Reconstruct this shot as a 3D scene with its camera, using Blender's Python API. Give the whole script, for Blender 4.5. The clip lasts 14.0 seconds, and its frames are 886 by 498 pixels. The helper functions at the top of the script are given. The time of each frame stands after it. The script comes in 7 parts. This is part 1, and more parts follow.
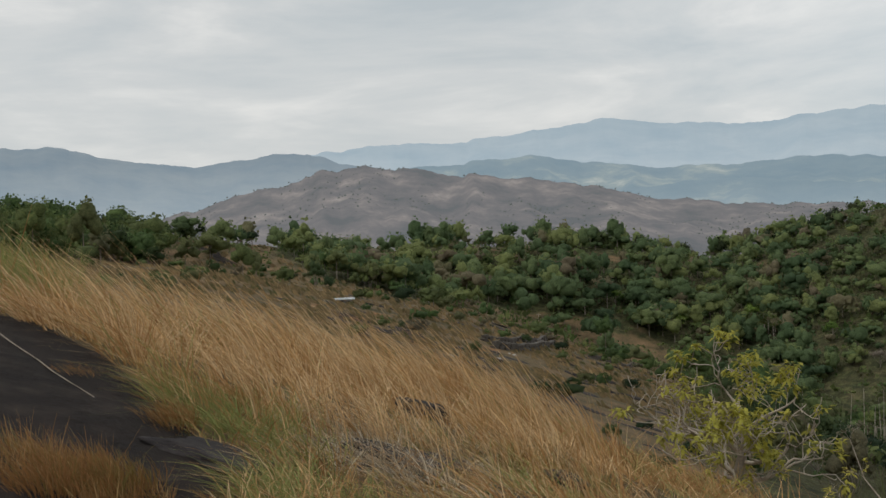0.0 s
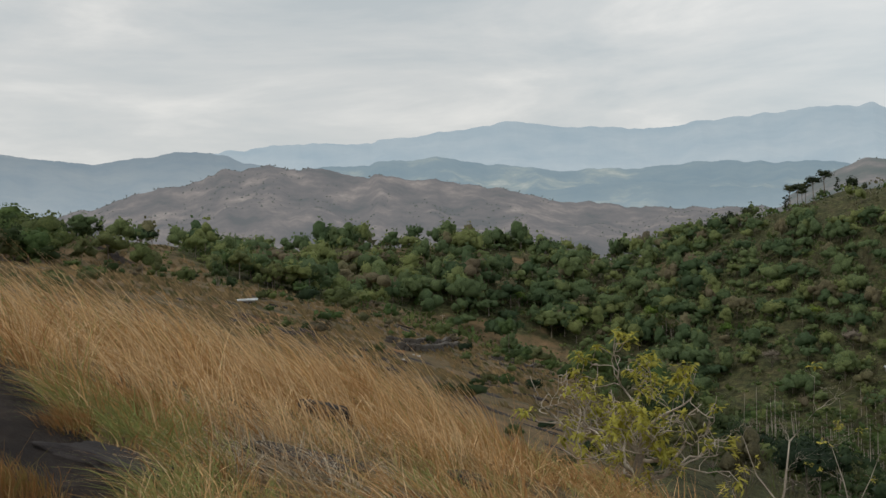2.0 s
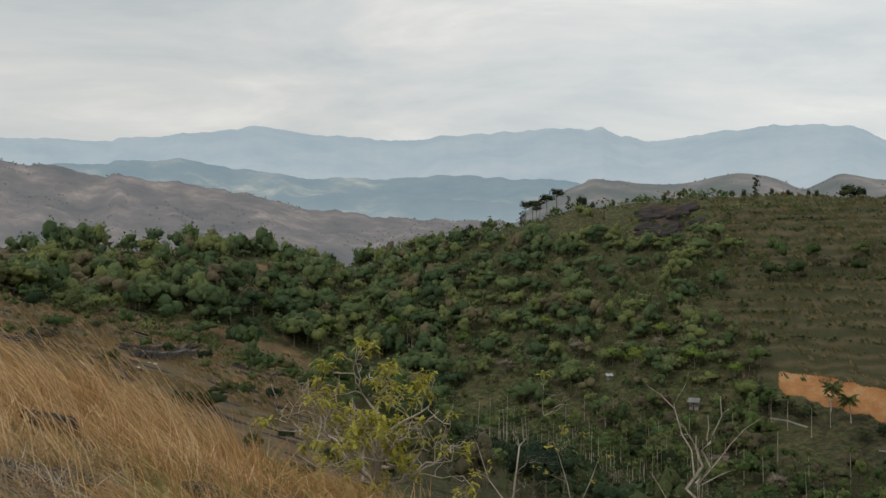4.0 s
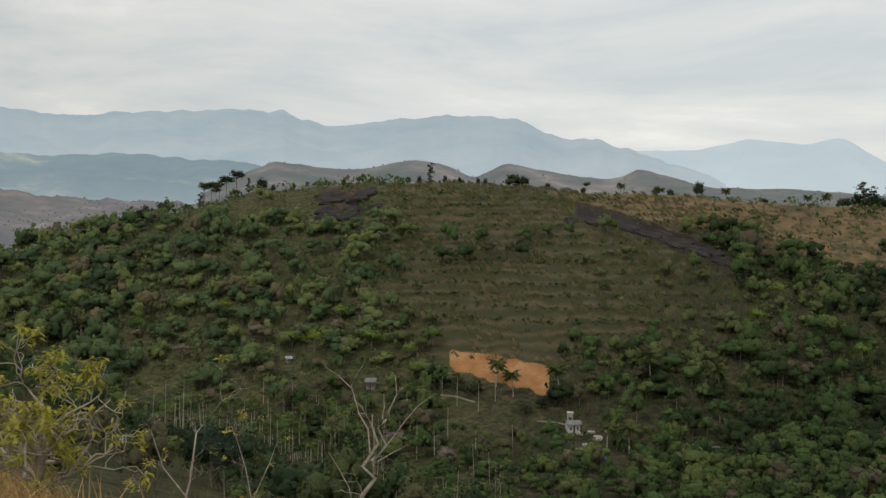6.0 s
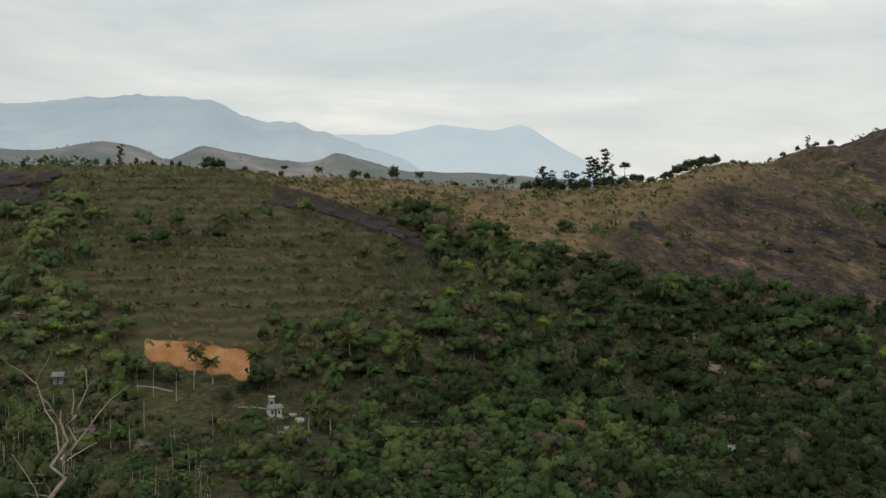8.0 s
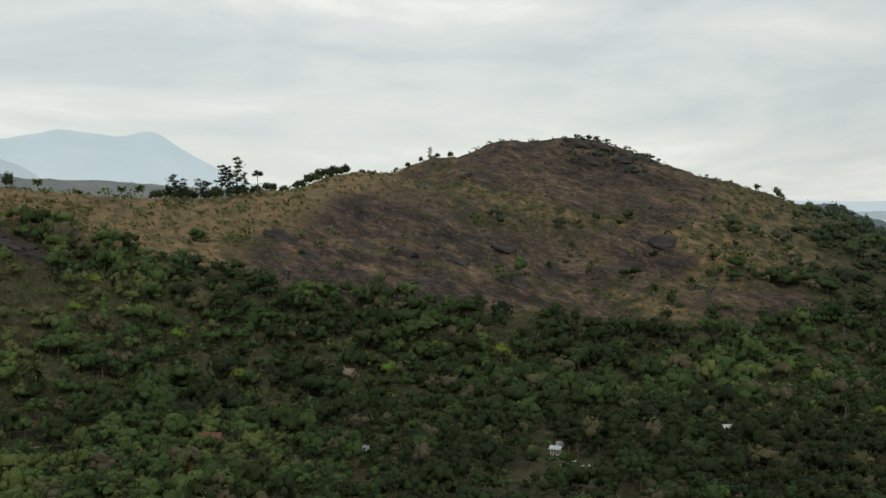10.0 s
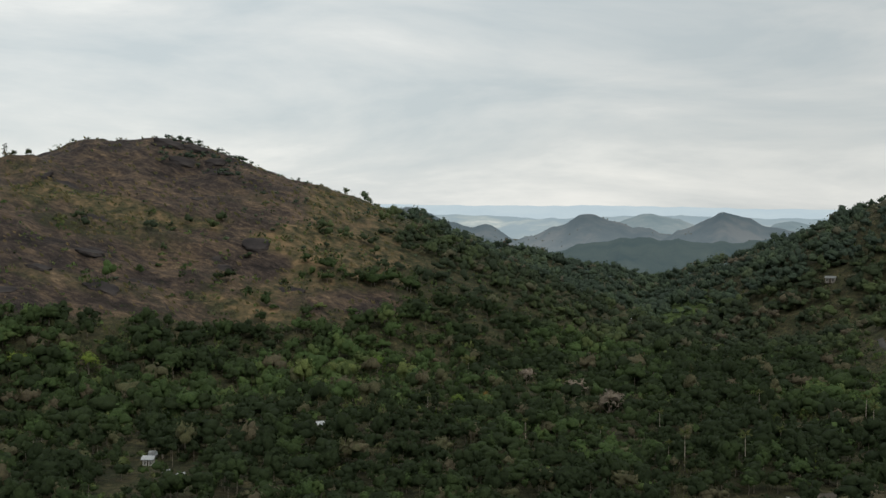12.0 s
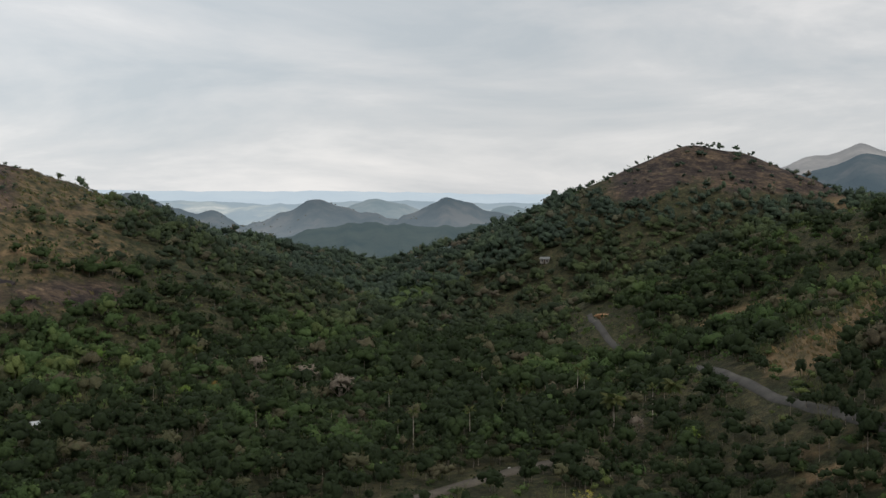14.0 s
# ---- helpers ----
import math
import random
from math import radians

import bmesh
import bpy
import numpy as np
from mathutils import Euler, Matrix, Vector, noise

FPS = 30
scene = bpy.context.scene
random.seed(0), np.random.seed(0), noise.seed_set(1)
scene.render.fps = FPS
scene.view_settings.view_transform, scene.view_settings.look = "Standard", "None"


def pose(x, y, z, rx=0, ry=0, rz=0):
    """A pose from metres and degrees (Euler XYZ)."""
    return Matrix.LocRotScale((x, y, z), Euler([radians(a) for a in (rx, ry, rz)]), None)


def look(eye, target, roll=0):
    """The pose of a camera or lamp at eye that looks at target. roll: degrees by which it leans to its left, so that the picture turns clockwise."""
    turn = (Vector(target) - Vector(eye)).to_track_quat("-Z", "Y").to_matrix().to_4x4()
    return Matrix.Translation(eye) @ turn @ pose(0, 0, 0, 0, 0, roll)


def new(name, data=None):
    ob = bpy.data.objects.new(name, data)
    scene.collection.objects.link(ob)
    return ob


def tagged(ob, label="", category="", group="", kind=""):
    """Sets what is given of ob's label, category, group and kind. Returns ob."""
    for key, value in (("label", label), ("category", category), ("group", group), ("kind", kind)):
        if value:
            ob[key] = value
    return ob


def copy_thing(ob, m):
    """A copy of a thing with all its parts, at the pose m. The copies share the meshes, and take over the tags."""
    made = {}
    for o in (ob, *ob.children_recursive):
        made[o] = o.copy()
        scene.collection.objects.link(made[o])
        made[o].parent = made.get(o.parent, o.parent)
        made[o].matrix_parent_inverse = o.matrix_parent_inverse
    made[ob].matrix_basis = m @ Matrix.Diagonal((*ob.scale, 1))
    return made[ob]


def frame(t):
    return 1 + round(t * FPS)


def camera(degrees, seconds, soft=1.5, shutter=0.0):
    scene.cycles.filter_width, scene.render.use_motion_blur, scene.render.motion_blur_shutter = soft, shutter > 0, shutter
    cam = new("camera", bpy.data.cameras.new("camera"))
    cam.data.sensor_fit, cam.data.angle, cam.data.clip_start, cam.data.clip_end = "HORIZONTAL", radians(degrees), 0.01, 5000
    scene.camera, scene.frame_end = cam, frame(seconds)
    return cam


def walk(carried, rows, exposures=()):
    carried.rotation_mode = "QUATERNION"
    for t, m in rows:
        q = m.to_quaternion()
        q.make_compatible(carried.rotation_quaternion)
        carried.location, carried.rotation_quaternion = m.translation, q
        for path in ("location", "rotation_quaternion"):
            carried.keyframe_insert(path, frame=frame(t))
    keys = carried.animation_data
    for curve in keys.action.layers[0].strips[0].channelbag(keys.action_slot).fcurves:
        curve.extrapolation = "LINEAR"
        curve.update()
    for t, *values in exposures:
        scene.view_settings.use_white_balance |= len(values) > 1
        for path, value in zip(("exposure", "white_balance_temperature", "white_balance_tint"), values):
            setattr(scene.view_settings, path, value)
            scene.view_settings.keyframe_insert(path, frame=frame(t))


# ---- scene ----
import itertools

# Camera: it stands on a rock slope at eye height and pans to the right.
# Bearings are degrees clockwise from +Y, rises are degrees above the level; the eye is the origin.
PAN = [  # seconds, bearing, rise, lean
    (0, 0.00, -0.89, 2.96),
    (0.5, 0.29, -1.56, 3.17),
    (1, 0.55, -1.00, 3.41),
    (1.5, 2.83, -0.68, 3.03),
    (2, 5.19, -1.07, 2.51),
    (2.5, 8.58, -1.13, 2.05),
    (3, 12.30, -1.59, 1.84),
    (3.2, 13.53, -1.58, 1.64),
    (5.3, 29.84, -1.27, -0.07),
    (5.5, 31.62, -1.65, -0.03),
    (6, 36.41, -2.01, -0.24),
    (6.5, 40.21, -2.33, -0.37),
    (7, 43.88, -2.48, -0.34),
    (7.5, 48.75, -2.57, -0.35),
    (7.7, 50.45, -2.68, -0.25),
    (9.8, 69.69, -2.76, 0.19),
    (10, 72.60, -2.42, 0.06),
    (10.5, 79.55, -2.38, 0.38),
    (11, 85.93, -2.49, 0.75),
    (11.5, 91.11, -2.38, -0.30),
    (12, 94.55, -2.24, -0.29),
    (12.5, 98.51, -2.79, -0.56),
    (13, 101.11, -2.79, -0.24),
    (13.5, 104.90, -2.89, -0.11),
    (14, 109.32, -2.98, -0.12)]
EYE = Vector((0, 0, 0))


def toward(bearing, rise):
    a, e = radians(bearing), radians(rise)
    return Vector((math.sin(a) * math.cos(e), math.cos(a) * math.cos(e), math.sin(e)))


cam = camera(45.83, 14.0, soft=1.5)
walk(cam, [(t, look(EYE, EYE + toward(b, r) * 100, -lean)) for t, b, r, lean in PAN],
     [(0, 0.0, 6330, 10), (5.5, 0.0, 6540, 10), (7.5, 0.0, 6560, 9), (10.5, 0.0, 6450, 6), (12, 0.0, 6350, 8), (14, 0.0, 6280, 12)])

# ---- sky and sun: a bright overcast day ----
SUN_RISE, SUN_BEARING = 52.0, 250.0
world = bpy.data.worlds.new("overcast_sky")
scene.world = world
world.use_nodes = True
wn, wl = world.node_tree.nodes, world.node_tree.links
wn.clear()
w_out = wn.new("ShaderNodeOutputWorld")
w_bg = wn.new("ShaderNodeBackground")
w_sky = wn.new("ShaderNodeTexSky")
w_sky.sky_type, w_sky.sun_disc = "NISHITA", False
w_sky.sun_elevation, w_sky.sun_rotation = radians(SUN_RISE), radians(SUN_BEARING)
w_sky.air_density, w_sky.dust_density = 1.0, 2.0
w_dim = wn.new("ShaderNodeMix")
w_dim.data_type, w_dim.blend_type = "RGBA", "MULTIPLY"
w_dim.inputs[0].default_value = 1.0
w_dim.inputs[7].default_value = (0.09, 0.09, 0.09, 1)
w_tc = wn.new("ShaderNodeTexCoord")
w_map = wn.new("ShaderNodeMapping")
w_map.inputs["Scale"].default_value = (1.0, 1.0, 4.6)
w_n1 = wn.new("ShaderNodeTexNoise")
w_n1.inputs["Scale"].default_value, w_n1.inputs["Detail"].default_value, w_n1.inputs["Roughness"].default_value = 2.7, 9.0, 0.58
w_n1.inputs["Distortion"].default_value = 0.35
w_ramp = wn.new("ShaderNodeValToRGB")
w_ramp.color_ramp.elements[0].position, w_ramp.color_ramp.elements[0].color = 0.34, (0.56, 0.60, 0.605, 1)
w_ramp.color_ramp.elements[1].position, w_ramp.color_ramp.elements[1].color = 0.68, (0.92, 0.895, 0.84, 1)
w_e = w_ramp.color_ramp.elements.new(0.52)
w_e.color = (0.705, 0.712, 0.69, 1)
w_mix = wn.new("ShaderNodeMix")
w_mix.data_type = "RGBA"
w_mix.inputs[0].default_value = 0.92
wl.new(w_sky.outputs[0], w_dim.inputs[6])
wl.new(w_tc.outputs["Generated"], w_map.inputs[0])
wl.new(w_map.outputs[0], w_n1.inputs["Vector"])
wl.new(w_n1.outputs[0], w_ramp.inputs[0])
wl.new(w_dim.outputs[2], w_mix.inputs[6])
wl.new(w_ramp.outputs[0], w_mix.inputs[7])
w_dot = wn.new("ShaderNodeVectorMath")
w_dot.operation = "DOT_PRODUCT"
w_dot.inputs[1].default_value = toward(60, 20)
wl.new(w_tc.outputs["Generated"], w_dot.inputs[0])
w_thin = wn.new("ShaderNodeMapRange")
w_thin.interpolation_type = "SMOOTHSTEP"
for w_i, w_v in ((1, 0.55), (2, 1.0), (3, 0.94), (4, 1.13)):
    w_thin.inputs[w_i].default_value = w_v
wl.new(w_dot.outputs["Value"], w_thin.inputs[0])
w_lit = wn.new("ShaderNodeVectorMath")
w_lit.operation = "SCALE"
wl.new(w_mix.outputs[2], w_lit.inputs[0])
wl.new(w_thin.outputs[0], w_lit.inputs["Scale"])
wl.new(w_lit.outputs[0], w_bg.inputs[0])
w_bg.inputs[1].default_value = 1.0
wl.new(w_bg.outputs[0], w_out.inputs[0])

sun = new("sun", bpy.data.lights.new("sun", "SUN"))
sun.data.energy, sun.data.angle, sun.data.color = 0.9, radians(14), (1.0, 0.95, 0.88)
sun.matrix_world = look(toward(SUN_BEARING, SUN_RISE) * 50, (0, 0, 0))

# ---- materials ----
def node_mat(name):
    m = bpy.data.materials.new(name)
    m.use_nodes = True
    n, l = m.node_tree.nodes, m.node_tree.links
    return m, n, l, n["Principled BSDF"]


def put(n, kind, **values):
    node = n.new(kind)
    for k, v in values.items():
        node.inputs[k.replace("_", " ")].default_value = v
    return node


def ramp(n, stops):
    r = n.new("ShaderNodeValToRGB")
    e = r.color_ramp.elements
    while len(e) < len(stops):
        e.new(0.5)
    for el, (pos, col) in zip(e, stops):
        el.position, el.color = pos, (*col, 1)
    return r


def mix(n, l, fac, a, b, blend="MIX"):
    m = n.new("ShaderNodeMix")
    m.data_type, m.blend_type = "RGBA", blend
    for socket, v in ((0, fac), (6, a), (7, b)):
        if isinstance(v, (int, float)):
            m.inputs[socket].default_value = v
        elif isinstance(v, tuple):
            m.inputs[socket].default_value = (*v, 1)
        else:
            l.new(v, m.inputs[socket])
    return m.outputs[2]


def noise_at(n, l, coord, scale, detail=5.0, rough=0.55, stretch=None, tilt=0):
    t = put(n, "ShaderNodeTexNoise", Scale=scale, Detail=detail, Roughness=rough)
    if tilt:
        turned = n.new("ShaderNodeMapping")
        turned.inputs["Rotation"].default_value = (radians(tilt), 0, 0)
        l.new(coord, turned.inputs[0])
        coord = turned.outputs[0]
    if stretch:
        mp = n.new("ShaderNodeMapping")
        mp.inputs["Scale"].default_value = stretch
        l.new(coord, mp.inputs[0])
        coord = mp.outputs[0]
    l.new(coord, t.inputs["Vector"])
    return t.outputs[0]


def surface(name, stops, scale, fine=8.0, rough=0.9, bump=0.3, bump_dist=0.05, metallic=0.0):
    """A plain worn surface: a colour ramp over coarse noise, fine grain and bump."""
    m, n, l, b = node_mat(name)
    co = n.new("ShaderNodeTexCoord").outputs["Object"]
    a, f = noise_at(n, l, co, scale), noise_at(n, l, co, scale * fine)
    r = ramp(n, stops)
    l.new(a, r.inputs[0])
    g = ramp(n, [(0.3, (0.72, 0.72, 0.72)), (0.7, (1.12, 1.12, 1.12))])
    l.new(f, g.inputs[0])
    l.new(mix(n, l, 0.8, r.outputs[0], g.outputs[0], "MULTIPLY"), b.inputs["Base Color"])
    b.inputs["Roughness"].default_value, b.inputs["Metallic"].default_value = rough, metallic
    b.inputs["Specular IOR Level"].default_value = 0.25
    if bump:
        bp = put(n, "ShaderNodeBump", Strength=bump, Distance=bump_dist)
        l.new(f, bp.inputs["Height"])
        l.new(bp.outputs[0], b.inputs["Normal"])
    return m


def leafy(name, stops, source, through_light=0.35, rough=0.75, grain=0.0):
    """Foliage: colour by the plant's own random number (or its 'tint' attribute), jittered leaf by leaf; light comes through it."""
    m, n, l, b = node_mat(name)
    if source == "object":
        key = n.new("ShaderNodeObjectInfo").outputs["Random"]
    else:
        at = n.new("ShaderNodeAttribute")
        at.attribute_name = "tint"
        key = at.outputs["Fac"]
    isl = n.new("ShaderNodeNewGeometry").outputs["Random Per Island"]
    r = ramp(n, stops)
    l.new(key, r.inputs[0])
    g = ramp(n, [(0.0, (0.92, 0.92, 0.92)), (0.6, (1.0, 1.0, 1.0)), (1.0, (1.1, 1.09, 1.05))] if grain else [(0.0, (0.84, 0.84, 0.84)), (0.6, (1.0, 1.0, 1.0)), (1.0, (1.22, 1.2, 1.12))])
    l.new(isl, g.inputs[0])
    col = mix(n, l, 1.0, r.outputs[0], g.outputs[0], "MULTIPLY")
    if grain:
        co = n.new("ShaderNodeTexCoord").outputs["Object"]
        speck = noise_at(n, l, co, grain, 3, 0.7)
        sg = ramp(n, [(0.32, (0.68, 0.70, 0.70)), (0.5, (1.0, 1.0, 0.99)), (0.68, (1.38, 1.34, 1.22))])
        l.new(speck, sg.inputs[0])
        col = mix(n, l, 1.0, col, sg.outputs[0], "MULTIPLY")
        bp = put(n, "ShaderNodeBump", Strength=0.4, Distance=0.3)
        l.new(speck, bp.inputs["Height"])
        l.new(bp.outputs[0], b.inputs["Normal"])
    l.new(col, b.inputs["Base Color"])
    b.inputs["Roughness"].default_value = rough
    b.inputs["Specular IOR Level"].default_value = 0.2
    tr = n.new("ShaderNodeBsdfTranslucent")
    l.new(col, tr.inputs[0])
    mx = n.new("ShaderNodeMixShader")
    mx.inputs[0].default_value = through_light
    l.new(b.outputs[0], mx.inputs[1])
    l.new(tr.outputs[0], mx.inputs[2])
    l.new(mx.outputs[0], n["Material Output"].inputs[0])
    return m


def ground_material():
    """Soil, dry grass, bare rock, scrub green and raw earth, mixed by the ground's own masks."""
    m, n, l, b = node_mat("hill_ground")
    co = n.new("ShaderNodeTexCoord").outputs["Object"]

    def mask(name, lo, hi, wob):
        at = n.new("ShaderNodeAttribute")
        at.attribute_name = name
        add = n.new("ShaderNodeMath")
        add.operation = "ADD"
        l.new(at.outputs["Fac"], add.inputs[0])
        l.new(wob, add.inputs[1])
        mr = put(n, "ShaderNodeMapRange")
        for i, v in ((1, lo), (2, hi), (3, 0.0), (4, 1.0)):
            mr.inputs[i].default_value = v
        l.new(add.outputs[0], mr.inputs[0])
        return mr.outputs[0]

    mid, small = noise_at(n, l, co, 0.22, 6, 0.6), noise_at(n, l, co, 2.5, 6, 0.65)
    streak = noise_at(n, l, co, 0.15, 12, 0.78, (0.9, 0.55, 1.9), -25)
    soil = ramp(n, [(0.3, (0.048, 0.056, 0.024)), (0.5, (0.084, 0.086, 0.038)), (0.72, (0.14, 0.126, 0.06))])
    l.new(mid, soil.inputs[0])
    grass = ramp(n, [(0.3, (0.068, 0.062, 0.029)), (0.45, (0.150, 0.116, 0.062)), (0.58, (0.218, 0.150, 0.080)), (0.75, (0.30, 0.195, 0.108))])
    l.new(mid, grass.inputs[0])
    rock = ramp(n, [(0.40, (0.018, 0.015, 0.0145)), (0.46, (0.043, 0.033, 0.029)), (0.51, (0.074, 0.055, 0.043)), (0.56, (0.116, 0.083, 0.055)), (0.64, (0.20, 0.143, 0.088))])
    l.new(mix(n, l, 0.3, streak, noise_at(n, l, co, 0.05, 4, 0.6, (1.0, 0.6, 1.8), -25)), rock.inputs[0])
    crag = ramp(n, [(0.34, (0.42, 0.42, 0.44)), (0.5, (0.95, 0.95, 0.95)), (0.66, (1.75, 1.7, 1.6))])
    l.new(noise_at(n, l, co, 0.55, 8, 0.72, (1.0, 0.6, 1.6), -25), crag.inputs[0])
    rock_col = mix(n, l, 1.0, rock.outputs[0], crag.outputs[0], "MULTIPLY")
    scrub = ramp(n, [(0.3, (0.026, 0.032, 0.014)), (0.5, (0.050, 0.050, 0.024)), (0.72, (0.095, 0.080, 0.043))])
    l.new(mid, scrub.inputs[0])
    earth = ramp(n, [(0.3, (0.34, 0.15, 0.055)), (0.55, (0.45, 0.225, 0.092)), (0.75, (0.53, 0.36, 0.20))])
    l.new(mid, earth.inputs[0])
    col = mix(n, l, mask("green", 0.75, 1.15, mid), soil.outputs[0], scrub.outputs[0])
    wave = put(n, "ShaderNodeTexWave", Scale=0.121, Distortion=8.0, Detail=3.0, Detail_Scale=0.6)
    wave.bands_direction = "Z"
    l.new(co, wave.inputs["Vector"])
    rows = ramp(n, [(0.2, (0.060, 0.060, 0.028)), (0.6, (0.082, 0.074, 0.037)), (0.95, (0.11, 0.092, 0.050))])
    l.new(wave.outputs["Fac"], rows.inputs[0])
    leafage = ramp(n, [(0.34, (0.5, 0.5, 0.5)), (0.5, (1.0, 1.0, 1.0)), (0.66, (1.75, 1.75, 1.6))])
    l.new(noise_at(n, l, co, 0.7, 4, 0.7), leafage.inputs[0])
    col = mix(n, l, 1.0, col, leafage.outputs[0], "MULTIPLY")
    col = mix(n, l, mask("terrace", 0.8, 1.3, mid), col, rows.outputs[0])
    col = mix(n, l, mask("dry", 0.75, 1.15, mid), col, grass.outputs[0])
    col = mix(n, l, mask("rock", 0.85, 1.1, streak), col, rock_col)
    slab = ramp(n, [(0.35, (0.015, 0.011, 0.010)), (0.5, (0.032, 0.024, 0.020)), (0.62, (0.053, 0.039, 0.032)), (0.75, (0.092, 0.072, 0.058))])
    l.new(mix(n, l, 0.6, streak, small), slab.inputs[0])
    dark = n.new("ShaderNodeMath")
    dark.operation = "MULTIPLY"
    l.new(mask("black", 0.9, 1.1, small), dark.inputs[0])
    l.new(mask("rock", 0.95, 1.05, small), dark.inputs[1])
    col = mix(n, l, dark.outputs[0], col, slab.outputs[0])
    col = mix(n, l, mask("field", 0.8, 1.1, mid), col, (0.085, 0.125, 0.038))
    col = mix(n, l, mask("earth", 0.9, 1.1, small), col, earth.outputs[0])
    g = ramp(n, [(0.3, (0.7, 0.7, 0.7)), (0.7, (1.15, 1.15, 1.15))])
    l.new(small, g.inputs[0])
    l.new(mix(n, l, 0.85, col, g.outputs[0], "MULTIPLY"), b.inputs["Base Color"])
    b.inputs["Roughness"].default_value = 0.92
    b.inputs["Specular IOR Level"].default_value = 0.2
    bp = put(n, "ShaderNodeBump", Strength=0.8, Distance=1.6)
    l.new(streak, bp.inputs["Height"])
    bp2 = put(n, "ShaderNodeBump", Strength=0.5, Distance=0.06)
    l.new(small, bp2.inputs["Height"])
    l.new(bp.outputs[0], bp2.inputs["Normal"])
    l.new(bp2.outputs[0], b.inputs["Normal"])
    return m


def haze_glow_material(name, glow, strength, stops, scale, haze_fade=None):
    """Far hills with the bright haze of distance put into base colour and emission."""
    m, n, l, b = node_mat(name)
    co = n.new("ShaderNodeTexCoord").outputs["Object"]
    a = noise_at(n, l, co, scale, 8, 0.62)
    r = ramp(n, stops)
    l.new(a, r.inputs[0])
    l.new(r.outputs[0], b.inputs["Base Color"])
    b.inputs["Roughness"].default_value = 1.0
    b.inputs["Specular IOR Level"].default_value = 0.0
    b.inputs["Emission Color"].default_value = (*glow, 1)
    if haze_fade:  # the painted haze glow pales towards the foot of the range
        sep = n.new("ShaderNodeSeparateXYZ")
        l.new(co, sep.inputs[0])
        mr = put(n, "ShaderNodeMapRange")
        for i, v in ((1, haze_fade[0]), (2, haze_fade[1]), (3, 1.0), (4, 0.0)):
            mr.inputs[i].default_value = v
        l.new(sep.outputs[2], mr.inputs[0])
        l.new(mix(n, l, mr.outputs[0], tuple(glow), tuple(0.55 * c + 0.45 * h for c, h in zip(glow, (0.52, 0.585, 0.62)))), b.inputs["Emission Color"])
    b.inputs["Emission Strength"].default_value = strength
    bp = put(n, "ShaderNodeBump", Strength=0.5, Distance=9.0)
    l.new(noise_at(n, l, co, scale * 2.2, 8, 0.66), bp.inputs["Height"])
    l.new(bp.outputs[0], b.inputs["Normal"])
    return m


GREENS = [(0.0, (0.030, 0.046, 0.020)), (0.18, (0.044, 0.066, 0.026)), (0.35, (0.060, 0.094, 0.033)), (0.5, (0.086, 0.140, 0.048)), (0.62, (0.124, 0.172, 0.058)),
          (0.70, (0.110, 0.138, 0.054)), (0.80, (0.165, 0.205, 0.068)), (0.92, (0.125, 0.13, 0.066)), (1.0, (0.14, 0.118, 0.08))]
M_GROUND = ground_material()
M_LEAF = leafy("tree_foliage", [(0.0, (0.018, 0.034, 0.018)), (0.4, (0.034, 0.058, 0.026)), (0.7, (0.060, 0.090, 0.034)), (0.9, (0.105, 0.118, 0.046)), (1.0, (0.118, 0.108, 0.062))], "object", 0.3, 0.75, 3.0)
M_WOODS = leafy("woods_foliage", GREENS, "attribute", 0.42, 0.8, 2.6)
# the next three foliage colours hold the paleness and blue of haze
M_RIDGEWOODS = leafy("haze_lightened_woods", [(0.0, (0.056, 0.092, 0.050)), (0.3, (0.086, 0.136, 0.062)), (0.55, (0.125, 0.178, 0.080)), (0.72, (0.165, 0.215, 0.090)), (0.88, (0.215, 0.25, 0.094)), (0.93, (0.20, 0.185, 0.105)), (1.0, (0.21, 0.175, 0.115))], "attribute", 0.45, 0.8, 2.6)
M_VALLEYWOODS = leafy("half_hazed_woods", [(0.0, (0.046, 0.064, 0.038)), (0.3, (0.074, 0.102, 0.047)), (0.6, (0.115, 0.148, 0.062)), (0.9, (0.135, 0.145, 0.08)), (1.0, (0.14, 0.12, 0.085))], "attribute", 0.42, 0.8, 2.0)
M_FARWOODS = leafy("haze_blued_woods", [(0.0, (0.060, 0.086, 0.064)), (0.3, (0.082, 0.118, 0.076)), (0.6, (0.115, 0.152, 0.086)), (0.9, (0.145, 0.16, 0.098)), (1.0, (0.15, 0.13, 0.10))], "attribute", 0.42, 0.8, 1.6)
M_YELLOWLEAF = leafy("young_yellow_leaves", [(0.0, (0.40, 0.38, 0.075)), (1.0, (0.52, 0.46, 0.09))], "object")
M_GRASS = leafy("dry_grass", [(0.0, (0.23, 0.255, 0.082)), (0.2, (0.32, 0.30, 0.11)), (0.32, (0.37, 0.245, 0.10)), (0.44, (0.35, 0.178, 0.070)), (0.75, (0.50, 0.292, 0.118)), (1.0, (0.78, 0.57, 0.33))],
                "attribute", 0.3, 0.7)
M_RUST = leafy("rusty_grass", [(0.0, (0.19, 0.15, 0.045)), (0.4, (0.25, 0.125, 0.045)), (0.8, (0.34, 0.17, 0.065)), (1.0, (0.42, 0.29, 0.13))], "attribute", 0.3, 0.7)
M_OLDSTRAW = leafy("grey_straw", [(0.0, (0.22, 0.155, 0.09)), (0.5, (0.40, 0.31, 0.20)), (1.0, (0.62, 0.55, 0.43))], "attribute", 0.25, 0.7)
